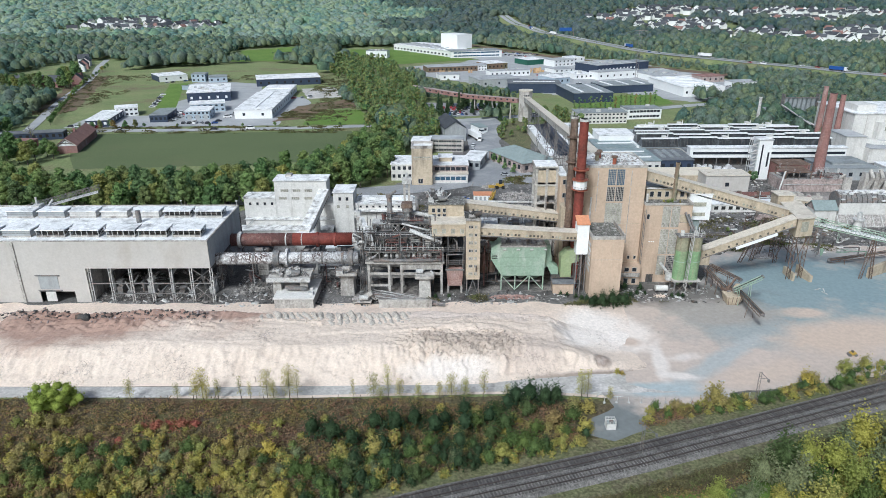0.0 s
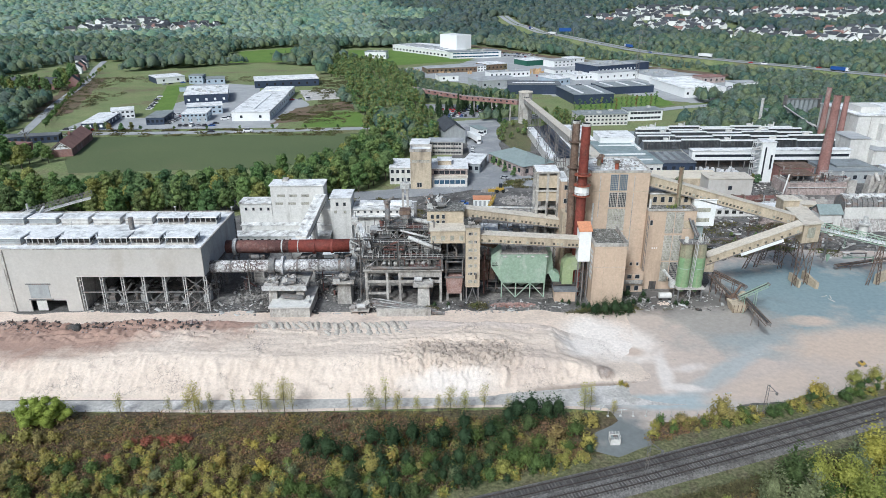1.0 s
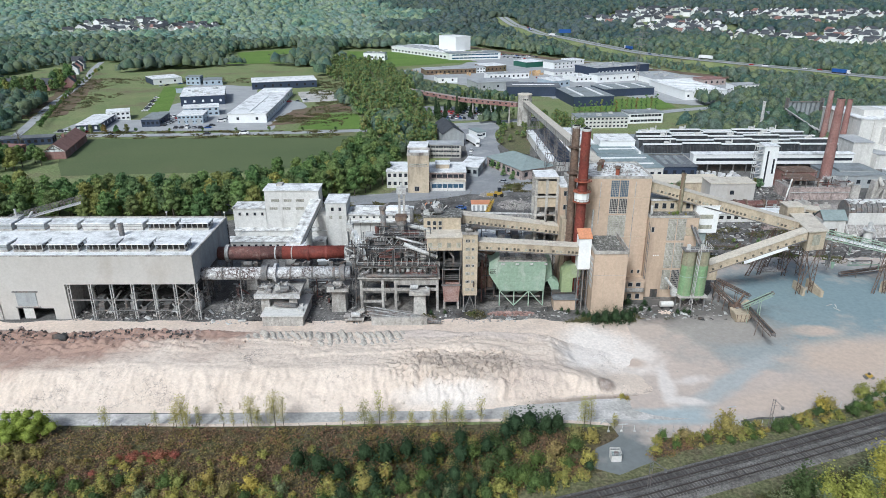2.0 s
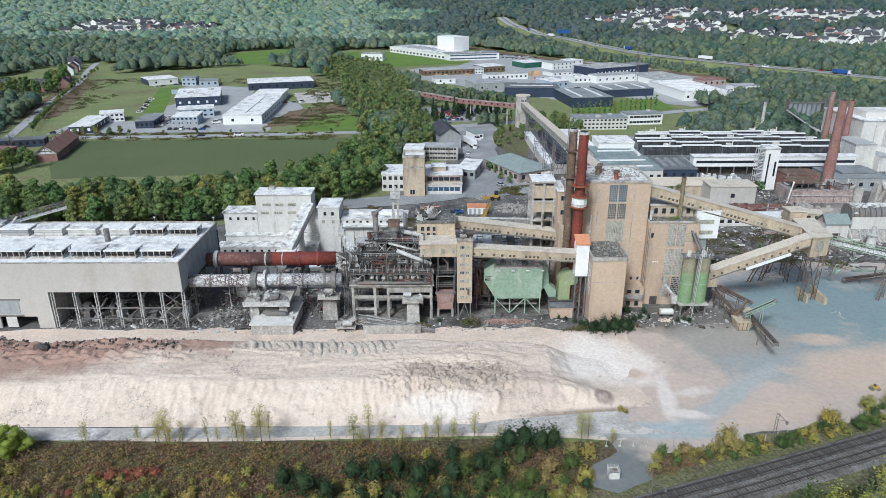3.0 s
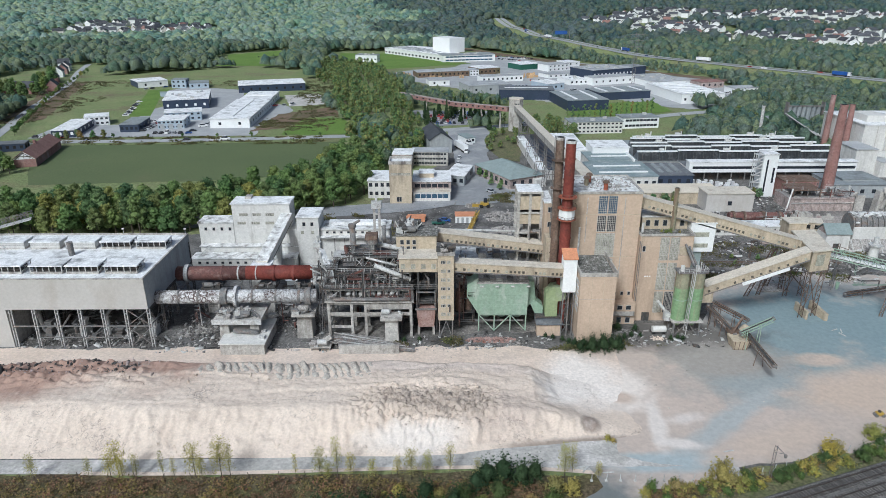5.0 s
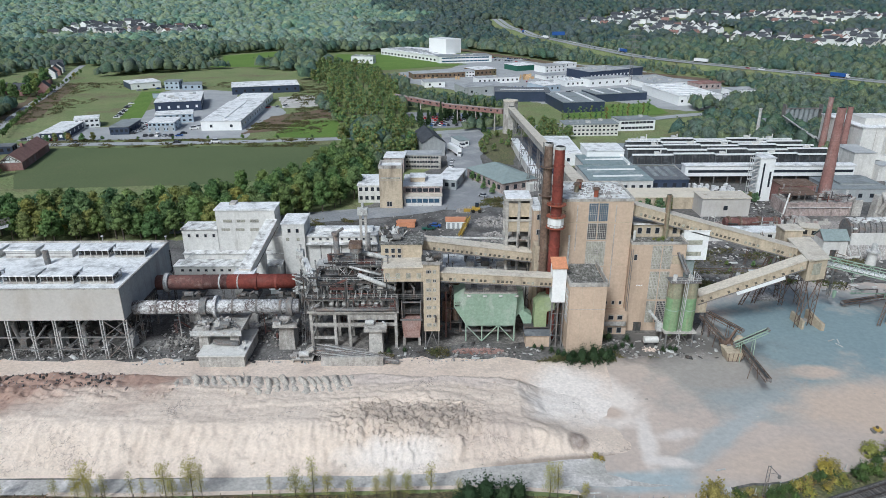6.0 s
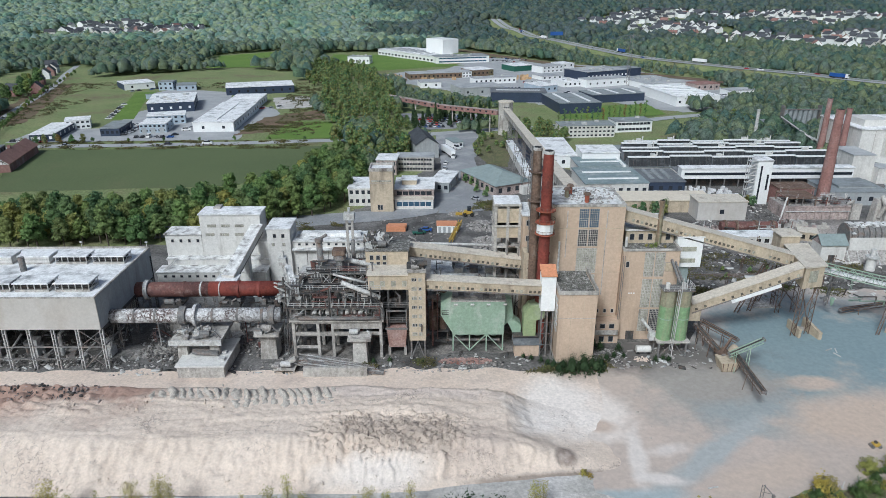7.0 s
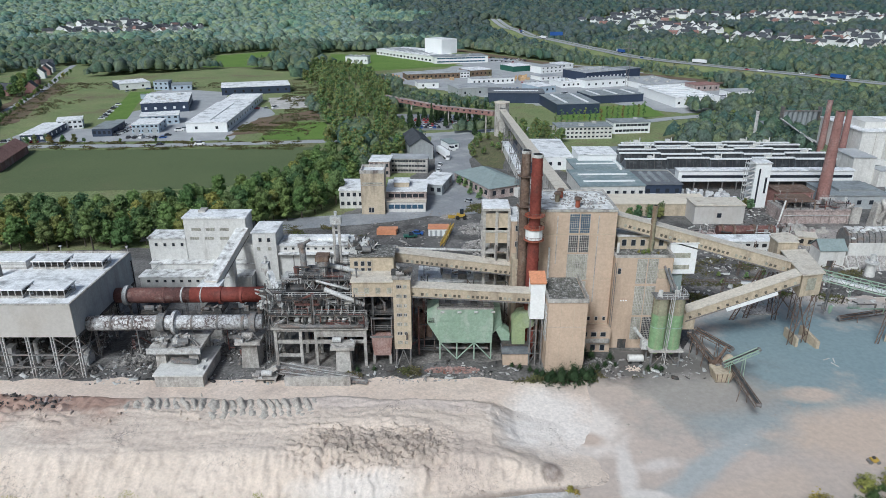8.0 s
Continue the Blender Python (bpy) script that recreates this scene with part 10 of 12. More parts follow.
def crown_arrays(seed, height, radius, low, lobes, leaves, size, top=1.0, gaps=0.0, puff=0.5):
    """A crown of several lobes: a ragged core in each and many leaf clumps round it."""
    rs = np.random.RandomState(seed)
    V, F, base = [], [], 0
    for k in range(lobes):
        f = (k + 0.5) / lobes
        z = low + (height - low) * (0.18 + 0.70 * f)
        spread = radius * (1 - 0.75 * f ** 2 * top) * (1.12 - puff)
        a = k * 2.4 + rs.uniform(-0.5, 0.5)
        c = np.array([spread * math.cos(a) * rs.uniform(0.4, 1), spread * math.sin(a) * rs.uniform(0.4, 1), z])
        r = np.array([1, 1, 0.8]) * radius * puff * rs.uniform(0.8, 1.2) * (1 - 0.3 * f * top)
        if gaps < 0.5:
            core = ICO_V * (0.78 + rs.uniform(-0.16, 0.16, (len(ICO_V), 1))) * r + c
            V.append(core)
            F.append(ICO_F + base)
            base += len(core)
        d = rs.normal(0, 1, (leaves, 3))
        d /= np.linalg.norm(d, axis=1)[:, None]
        d[:, 2] = np.where(d[:, 2] < -0.55, -d[:, 2], d[:, 2])
        ce = c + d * r * rs.uniform(0.72, 1.16, (leaves, 1))
        v, fc = leaf_cards(rs, ce, d, size)
        V.append(v)
        F.append(fc + base)
        base += len(v)
    return np.concatenate(V), np.concatenate(F)


def twig_arrays(seed, height, radius, low, twigs, per, size, lean=0.35):
    """A feathery crown: leaf clumps strung along many rising twigs, thickest towards their ends, round a ragged heart."""
    rs = np.random.RandomState(seed)
    a = rs.uniform(0, math.tau, twigs)
    up = rs.uniform(0.05, 1.0, twigs) ** 0.75
    out = np.sqrt(np.clip(1 - up ** 2, 0.02, 1)) * rs.uniform(0.65, 1.12, twigs)
    tip = np.stack([radius * out * np.cos(a), radius * out * np.sin(a), low + (height - low) * up * rs.uniform(0.78, 1.10, twigs)], 1)
    base = np.stack([tip[:, 0] * lean, tip[:, 1] * lean, low * 0.5 + tip[:, 2] * 0.25], 1)
    f = rs.uniform(0.30, 1.04, (twigs, per)) ** 0.8
    c = base[:, None] + (tip - base)[:, None] * f[:, :, None] + rs.normal(0, 0.085 * radius, (twigs, per, 3)) * (0.6 + 0.6 * f[:, :, None])
    c[:, :, 2] = np.maximum(c[:, :, 2], 0.1)
    d = np.repeat(tip - np.array([0, 0, height * 0.35]), per, 0)
    d /= np.linalg.norm(d, axis=1)[:, None] + 1e-6
    v, fc = leaf_cards(rs, c.reshape(-1, 3), d + np.array([0, 0, 0.35]), size)
    core = ICO_V * (0.8 + rs.uniform(-0.2, 0.2, (len(ICO_V), 1))) * np.array([radius * 0.62, radius * 0.62, (height - low) * 0.34]) + np.array([0, 0, low + (height - low) * 0.42])
    return np.concatenate([v, core]), np.concatenate([fc, ICO_F + len(v)])


def feathery_kind(seed, height, radius, leaf, label, low=0.02, twigs=44, per=13, size=0.17, trunk=0.07, name="shrub", limbs=4, group="shrubs on the railway bank"):
    t = root(name, (0, 0, 0), label, "tree" if name != "shrub" else "shrub", group)
    part("trunk", trunk_shape(seed, height, trunk, limbs, radius * 0.6), M["bark"], t)
    v, f = twig_arrays(seed, height, radius, height * low, twigs, per, size)
    part("crown", tri_mesh(v, f, LEAF[leaf]), None, t)
    return t


def trunk_shape(seed, height, r, limbs, reach):
    rng = random.Random(seed)
    s = Shape()
    mid = Vector((rng.uniform(-0.2, 0.2), rng.uniform(-0.2, 0.2), height * 0.45))
    top = Vector((rng.uniform(-0.4, 0.4), rng.uniform(-0.4, 0.4), height * 0.85))
    s.tube((0, 0, -0.3), mid, r, r * 0.7, 7, False).tube(mid, top, r * 0.7, r * 0.2, 6, False)
    for k in range(limbs):
        a = k * 2.4 + rng.uniform(-0.4, 0.4)
        z = height * (0.3 + 0.45 * k / max(1, limbs))
        st = Vector((0, 0, z)).lerp(mid, 0.3)
        e = Vector((math.cos(a) * reach, math.sin(a) * reach, z + reach * rng.uniform(0.5, 1.1)))
        s.tube(Vector((mid.x * 0.5, mid.y * 0.5, z)), e, r * 0.38, r * 0.1, 5, False)
    return s


def tree_kind(seed, height, radius, leaf, label, low=0.25, lobes=8, leaves=42, size=0.6, top=1.0, trunk=0.28, name="tree", limbs=5, gaps=0.0, group="trees", puff=0.5):
    t = root(name, (0, 0, 0), label, "tree", group)
    part("trunk", trunk_shape(seed, height, trunk, limbs, radius * 0.6), M["bark"], t)
    v, f = crown_arrays(seed, height, radius, height * low, lobes, leaves, size, top, gaps, puff)
    part("crown", tri_mesh(v, f, LEAF[leaf]), None, t)
    return t


class Nursery:
    """Places the first copy of each kind itself, further ones as copies."""

    def __init__(self, kinds):
        self.kinds, self.fresh = kinds, [True] * len(kinds)

    def plant(self, k, x, y, scale=1.0, z=0.0, rot=0.0, tall=1.0):
        ob = self.kinds[k]
        m = Matrix.Translation((x, y, z + far_rise(x, y))) @ Matrix.Rotation(rot, 4, "Z") @ Matrix.Diagonal((scale, scale, scale * tall, 1))
        if not self.fresh[k]:
            ob = copy_thing(ob, m)
        self.fresh[k] = False
        ob.matrix_basis = m
        return ob


def joined(name, kinds, rows, label, category):
    """Many plants too dense to count, as one mesh: rows of kind, x, y, scale, turn."""
    V, F, I, base, mats = [], [], [], 0, []
    data = []
    for ob in kinds:
        for ch in ob.children:
            me = ch.data
            me.calc_loop_triangles()
            v = np.empty(len(me.vertices) * 3)
            me.vertices.foreach_get("co", v)
            t = np.empty(len(me.loop_triangles) * 3, np.int32)
            me.loop_triangles.foreach_get("vertices", t)
            m = me.materials[0]
            m = PATCHY.get(m.name, m)
            if m not in mats:
                mats.append(m)
            data.append((ob, v.reshape(-1, 3), t.reshape(-1, 3), mats.index(m)))
    for k, x, y, sc, rot in rows:
        z = far_rise(x, y)
        c, s_ = math.cos(rot) * sc, math.sin(rot) * sc
        R_ = np.array([[c, -s_, 0], [s_, c, 0], [0, 0, sc]])
        for ob, v, t, mi in data:
            if ob is kinds[k]:
                V.append(v @ R_.T + np.array([x, y, z]))
                F.append(t + base)
                I.append(np.full(len(t), mi, np.int32))
                base += len(v)
    me = tri_mesh(np.concatenate(V), np.concatenate(F), mats[0])
    for m in mats[1:]:
        me.materials.append(m)
    me.polygons.foreach_set("material_index", np.concatenate(I))
    return tagged(new(name, me), label, category, kind="stuff")


def inside(ring, x, y):
    c = False
    for (ax, ay), (bx, by) in zip(ring, ring[1:] + ring[:1]):
        if (ay > y) != (by > y) and x < (bx - ax) * (y - ay) / (by - ay) + ax:
            c = not c
    return c


def scatter(ring, gap, seed, n=9999):
    """Random points in an outline, at least gap apart."""
    rng = random.Random(seed)
    xs, ys = [p[0] for p in ring], [p[1] for p in ring]
    cells, out, miss = {}, [], 0
    while len(out) < n and miss < 1500:
        x, y = rng.uniform(min(xs), max(xs)), rng.uniform(min(ys), max(ys))
        key = (int(x // gap), int(y // gap))
        if not inside(ring, x, y) or any(math.hypot(x - a, y - b) < gap for i in (-1, 0, 1) for j in (-1, 0, 1) for a, b in cells.get((key[0] + i, key[1] + j), ())):
            miss += 1
            continue
        miss = 0
        cells.setdefault(key, []).append((x, y))
        out.append((x, y))
    return out


rng = random.Random(2024)
# tree belt between the works and the field, and the grove beside it
belt = Nursery([tree_kind(s, h, r, "belt", "broad green tree in the belt behind the works", 0.12, 10, 50, 0.50, group="tree belt") for s, h, r in ((1, 14, 5.2), (2, 12.5, 4.6), (3, 15, 5.0), (4, 11.5, 4.8), (5, 13.5, 4.2), (6, 12, 5.4))])
BELT = [(-190, 246), (-226, 292), (-206, 300), (-186, 280), (-150, 274), (-110, 277), (-84, 284), (-66, 298), (-52, 322), (-46, 352), (-30, 352), (-20, 336), (-22, 312), (-28, 290), (-50, 266), (-84, 251), (-110, 246)]
for x, y in scatter(BELT, 5.2, 5, 290):
    belt.plant(rng.randrange(6), x, y, rng.uniform(0.78, 1.12), rot=rng.uniform(0, 6.28))
for ring, gap, seed in (([(-262, 302), (-206, 318), (-199, 334), (-212, 346), (-232, 348), (-262, 352)], 6.5, 81), ([(-385, 556), (-322, 556), (-312, 580), (-332, 592), (-385, 594)], 7.5, 82), ([(-330, 612), (-352, 618), (-362, 676), (-340, 640)], 8, 83), ([(-270, 380), (-254, 384), (-258, 398), (-280, 400)], 7, 84)):
    for x, y in scatter(ring, gap, seed, 34):
        belt.plant(rng.randrange(6), x, y, rng.uniform(0.7, 1.05), rot=rng.uniform(0, 6.28))
grove = Nursery([tree_kind(s, h, r, "grove", "autumn-tinted tree in the grove beside the works road", 0.12, 8, 34, 0.62, group="grove trees") for s, h, r in ((11, 12, 4.6), (12, 10.5, 4.4), (13, 13, 4.8), (14, 9, 4.2))]
                + [tree_kind(15, 12, 4.2, "grove", "half-bare grey tree in the grove", 0.2, 8, 30, 0.45, gaps=1.0, limbs=9, group="grove trees")])
GROVE = [(-118, 770), (-64, 740), (-40, 640), (-22, 560), (-26, 520), (-14, 486), (-14, 442), (-26, 424), (-48, 424), (-58, 470), (-72, 510), (-78, 600), (-112, 660)]
rows_ = [(rng.choice((0, 0, 1, 1, 2, 3, 4)), x, y, rng.uniform(0.8, 1.15), rng.uniform(0, 6.28)) for x, y in scatter(GROVE, 8.2, 6, 230)]
rows_ += [(rng.choice((0, 1, 2, 2, 3)), x, y, rng.uniform(0.8, 1.1), rng.uniform(0, 6.28)) for x, y in scatter([(-46, 412), (-14, 420), (-4, 398), (-4, 372), (-16, 358), (-26, 346), (-32, 392), (-48, 400)], 6.0, 7, 52)]
for ring, gap, seed, n, sc in (([(30, 372), (50, 392), (52, 432), (36, 422)], 6, 8, 14, 0.45), ([(62, 402), (84, 408), (84, 440), (64, 436)], 6, 9, 22, 0.8), ([(-12, 572), (24, 556), (50, 532), (60, 518), (40, 512), (10, 545)], 6, 10, 34, 0.42),
                               ([(160, 420), (215, 415), (215, 440), (198, 478), (174, 452)], 6.5, 11, 50, 0.7), ([(-8, 442), (-14, 440), (-14, 470), (-6, 470)], 4, 13, 8, 0.5)):
    rows_ += [(rng.choice((0, 1, 2, 3)), x, y, sc * rng.uniform(0.8, 1.15), rng.uniform(0, 6.28)) for x, y in scatter(ring, gap, seed, n)]
joined("autumn_grove", grove.kinds, rows_, "autumn-tinted grove beside the works road", "grove")
# single trees within the works and along its roads
for ring, gap, seed, n, sc in (([(30, 318), (36, 308), (32, 300), (24, 326)], 4.5, 12, 7, 0.35), ([(87, 281.5), (101, 281.5), (101, 277), (87, 277)], 3, 14, 8, 0.5), ([(132, 288), (138, 288), (138, 294), (132, 294)], 3, 15, 6, 0.42),
                               ([(-222, 402), (-190, 408), (-190, 414), (-222, 409)], 5, 16, 9, 0.45), ([(100, 226), (118, 226), (118, 216), (100, 216)], 5, 17, 6, 0.22)):
    for x, y in scatter(ring, gap, seed, n):
        grove.plant(rng.choice((0, 1, 2, 3, 4)), x, y, sc * rng.uniform(0.8, 1.15), rot=rng.uniform(0, 6.28))


def conifer_kind(seed, h, r, label):
    t = root("conifer", (0, 0, 0), label, "conifer", "conifers in the car park")
    part("trunk", Shape().tube((0, 0, -0.2), (0, 0, h * 0.9), 0.22, 0.05, 6, False), M["bark"], t)
    rs = np.random.RandomState(seed)
    n = 420
    f = rs.uniform(0, 1, n) ** 1.3
    a = rs.uniform(0, math.tau, n)
    rad = r * (1 - f) * rs.uniform(0.55, 1.05, n) + 0.15
    d = np.stack([np.cos(a), np.sin(a), np.full(n, 0.25)], 1)
    c = np.stack([rad * np.cos(a), rad * np.sin(a), 0.8 + f * (h - 1.0)], 1)
    v, fc = leaf_cards(rs, c, d, 0.5)
    core = ICO_V * np.array([r * 0.55, r * 0.55, h * 0.42]) + np.array([0, 0, h * 0.45])
    core[:, :2] *= (1.15 - core[:, 2:] / h)
    part("crown", tri_mesh(np.concatenate([v, core]), np.concatenate([fc, ICO_F + len(v)]), LEAF["dark"]), None, t)
    return t


fir = Nursery([conifer_kind(31, 15, 2.4, "slender dark conifer in the car park"), conifer_kind(32, 12, 2.6, "dark conifer in the car park"), conifer_kind(33, 9, 1.9, "small dark conifer beside the road")])
for k, (x, y) in enumerate(((10, 462), (13, 470), (26, 474), (29, 464), (33, 478), (34, 455), (38, 461), (5, 480), (19, 456), (21, 468), (40, 474), (2, 455), (-4, 462), (-2, 448), (36, 432), (44, 462), (16, 482), (31, 448))):
    fir.plant(k % 3, x, y, rng.uniform(0.85, 1.1))
# slim poplars along the lawn and the approach road, young trees on the lane
pop = Nursery([tree_kind(41, 13, 1.4, "grove", "tall slim half-bare poplar", 0.1, 7, 26, 0.40, 0.3, 0.16, "poplar", 4, 0.6, "poplars by the road"), tree_kind(42, 11, 1.3, "belt", "slim green poplar by the road", 0.12, 7, 26, 0.42, 0.3, 0.16, "poplar", 4, 0.6, "poplars by the road")])
for k in range(17):
    f = k / 16
    pop.plant(0, 86 + 62 * f, 446 + 30 * f, rng.uniform(0.85, 1.1), rot=k)
for k in range(8):
    pop.plant(k % 2, 34 + 4 * k, 437 + 1.4 * k, rng.uniform(0.7, 0.9), rot=k)
young = Nursery([tree_kind(45, 5, 1.9, "belt", "young round tree on the lane", 0.25, 5, 40, 0.42, 0.6, 0.12, "young_tree", 3, 0, "young trees on the lane")])
for k in range(26):
    f = k / 25
    young.plant(0, between(f, [0, 0.3, 0.7, 1], [-248, -272, -316, -352]), between(f, [0, 0.3, 0.7, 1], [420, 480, 600, 720]), rng.uniform(0.8, 1.2), rot=k)
for k in range(9):
    young.plant(0, -205 + 20 * k, 410.5 + 0.7 * k, rng.uniform(0.5, 0.7), rot=k)
bare = tree_kind(47, 11, 5.0, "grove", "large bare tree beside the farm", 0.3, 6, 10, 0.3, gaps=1.0, limbs=11, trunk=0.35)
bare.matrix_basis = pose(-232, 372, 0)

# ---- railway bank ----
shrub_kinds = []
for k, (s, h, r, leaf, label) in enumerate(((51, 3.6, 1.9, "shrub", "yellow-green autumn shrub on the bank"), (52, 3.0, 1.8, "shrub", "olive shrub on the bank"), (53, 4.4, 1.9, "shrub", "tall leafy shrub on the bank"), (54, 2.4, 1.6, "shrub", "low brownish shrub on the bank"),
                                            (55, 4.0, 2.2, "grey", "grey-green willow shrub on the bank"), (56, 5.5, 2.2, "dark", "dark evergreen shrub on the bank"), (57, 3.2, 1.7, "yellow", "bright yellow autumn shrub"), (58, 1.9, 1.9, "red", "low red autumn shrub"), (59, 5.2, 2.3, "copse", "leafy young birch in the copse"), (60, 4.4, 2.1, "green_shrub", "green leafy shrub on the bank"))):
    shrub_kinds.append(feathery_kind(s, h, r, leaf, label))
shrubs = Nursery(shrub_kinds)


def rail_y(x):
    return between(x, [p[0] for p in TRACK], [p[1] for p in TRACK])


spots = scatter([(-104, 86), (-14, 90), (-4, 97), (30, 108), (28, 113), (2, 118), (-40, 112), (-104, 110)], 2.05, 21, 520)
bank_mass = []
for x, y in spots:
    up = step(98, 112, y)
    if y < rail_y(x) + 4.5 and x > -40:
        continue
    if rng.random() < 0.04 + 0.5 * up:
        continue
    k = rng.choice((0, 0, 0, 1, 1, 1, 2, 2, 3, 3, 3)) if up < 0.6 else rng.choice((3, 3, 1, 3))
    if up < 0.6 and rng.random() < (0.62 if x > -26 else 0.12):
        k = rng.choice((9, 5)) if x > -26 else 9
    if rng.random() < 0.025 and up < 0.7:
        k = rng.choice((4, 6))
    sc = rng.uniform(0.6, 1.25) * (0.75 if up > 0.6 else 1.0)
    if rng.random() < 0.5:
        shrubs.plant(k, x, y, sc, rot=rng.uniform(0, 6.28))
    else:
        bank_mass.append((k, x, y, sc * 0.9, rng.uniform(0, 6.28)))
for x, y, k, sc in ((-61, 112.4, 7, 0.7), (-58.5, 112.6, 7, 0.9), (-56, 112.8, 7, 0.8), (-53.5, 112.6, 7, 1.05), (-51, 113, 7, 0.8), (-55, 111.6, 7, 0.6), (-64, 108.0, 7, 0.6), (-26, 109, 5, 1.2), (-22, 107.5, 5, 1.3), (-14, 111, 5, 1.2), (-10, 110, 5, 1.4), (-6, 112, 5, 1.2), (-18, 106, 5, 1.1), (-2, 109.5, 5, 1.3), (4, 110.5, 5, 1.2), (-12, 104.5, 5, 1.1), (9, 113, 5, 1.1), (15, 119.5, 5, 1.25), (18, 120, 5, 1.35), (21, 119.5, 5, 1.2), (13, 118, 5, 1.0), (23.5, 120.5, 5, 1.1),
                    (2, 101.5, 4, 0.9), (-17, 100, 4, 0.9), (-52, 97, 4, 0.9), (-30, 98, 4, 0.8), (9, 108, 9, 1.2), (12, 111, 9, 1.3), (6, 112, 9, 1.2), (26, 114, 9, 1.1), (28, 111, 0, 1.1), (22, 113, 1, 1.3), (18, 110, 9, 1.0), (24, 109.5, 9, 0.8), (16, 107.5, 9, 0.9), (3, 106, 0, 1.2), (-3, 105.5, 9, 1.1), (10, 115, 9, 1.2), (17, 116, 9, 1.1), (4, 116, 5, 1.0), (0, 113, 5, 0.9), (30.0, 117.5, 1, 1.1), (27, 118, 1, 1.2)):
    shrubs.plant(k, x, y, sc, rot=rng.uniform(0, 6.28))
# low dark thicket between the bank and the ballast
for x, y in scatter([(-104, 84), (-104, 90), (-40, 92), (-4, 101), (26, 109.5), (30, 108), (8, 98), (-30, 86)], 2.0, 29, 150):
    if rail_y(x) + 3.6 < y < rail_y(x) + 9:
        bank_mass.append((rng.choice((3, 5, 3, 1, 5, 2)), x, y, rng.uniform(0.4, 0.75), rng.uniform(0, 6.28)))
joined("bank_thicket", shrubs.kinds, bank_mass, "dense olive and dark thicket filling the railway bank", "thicket")
# broad willow at the road end
broad = Nursery([tree_kind(76, 6.0, 3.9, "willow", "broad yellow-green willow bush beside the haul road", 0.0, 22, 90, 0.15, 0.5, 0.12, "willow_bush", 5, 0, "", 0.36)])
broad.plant(0, -84.6, 118.4, 1.0, rot=1.0)
broad.plant(0, -80.2, 118.8, 1.05, rot=2.6)
for x, y, k, sc in ((-82.5, 112.6, 0, 1.2), (-79.5, 112.2, 1, 1.1), (-77, 113, 0, 0.9), (-87, 113, 1, 0.8)):
    shrubs.plant(k, x, y, sc, rot=x)
# hedge between fence and railway
mass = []
for x, y in scatter([(40, 113.5), (44, 119), (62, 121.5), (84, 127.5), (104, 136.5), (135, 145.5), (150, 150), (150, 147), (104, 131.5), (84, 124.5), (62, 117.5)], 1.7, 23, 190):
    mass.append((rng.choice((0, 1, 9, 3, 9, 3, 9)), x, y, rng.uniform(0.45, 0.8), rng.uniform(0, 6.28)))
for x, y, k, sc in ((57, 119.5, 2, 1.45), (58.5, 119, 0, 1.2), (60.5, 119, 0, 1.0), (80, 127, 2, 1.1), (82, 127.6, 1, 1.15), (92, 132.5, 1, 1.2), (97, 133.5, 2, 1.0), (48.5, 118, 0, 0.9)):
    shrubs.plant(k, x, y, sc, rot=rng.uniform(0, 6.28))
# copse below the railway: feathery trees over an undergrowth
for x, y in scatter([(34, 82), (40, 91), (60, 98.5), (80, 106), (104, 114), (112, 112), (112, 82)], 3.6, 24, 110):
    k = rng.choice((8, 8, 9, 2, 4, 8, 1, 3))
    if y > rail_y(x) - 14.5:
        continue
    mass.append((k, x, y, rng.uniform(0.55, 0.9), rng.uniform(0, 6.28)))
birch = Nursery([feathery_kind(s_, h, r, leaf, label, 0.06, 84, 16, 0.22, 0.13, "birch", 7, "copse trees") for s_, h, r, leaf, label in (
    (71, 10.0, 3.1, "copse", "feathery olive birch in the copse"), (72, 8.5, 2.8, "copse", "yellowing birch in the copse"), (73, 9.0, 3.3, "grey", "grey-green willow in the copse"), (74, 7.0, 2.3, "yellow", "golden autumn birch in the copse"), (75, 8.0, 2.9, "green_shrub", "green leafy tree in the copse"))])
for x, y in scatter([(42, 82), (45, 90), (60, 98), (80, 105.5), (100, 112), (108, 112), (108, 82)], 4.3, 26, 100):
    if y < rail_y(x) - 15.0:
        birch.plant(rng.choice((0, 0, 1, 1, 2, 2, 4)), x, y, rng.uniform(0.85, 1.25) * (0.75 if x < 58 else 1.0), rot=rng.uniform(0, 6.28))
for x, y, sc in ((83.6, 101.5, 0.95), (85.4, 98.6, 0.9), (86.4, 95.8, 1.0), (93.0, 106.5, 0.85), (95.2, 107.2, 0.8)):
    birch.plant(3, x, y, sc, rot=sc * 9)
joined("trackside_thicket", shrubs.kinds, mass, "dense autumn thicket along both sides of the railway", "thicket")
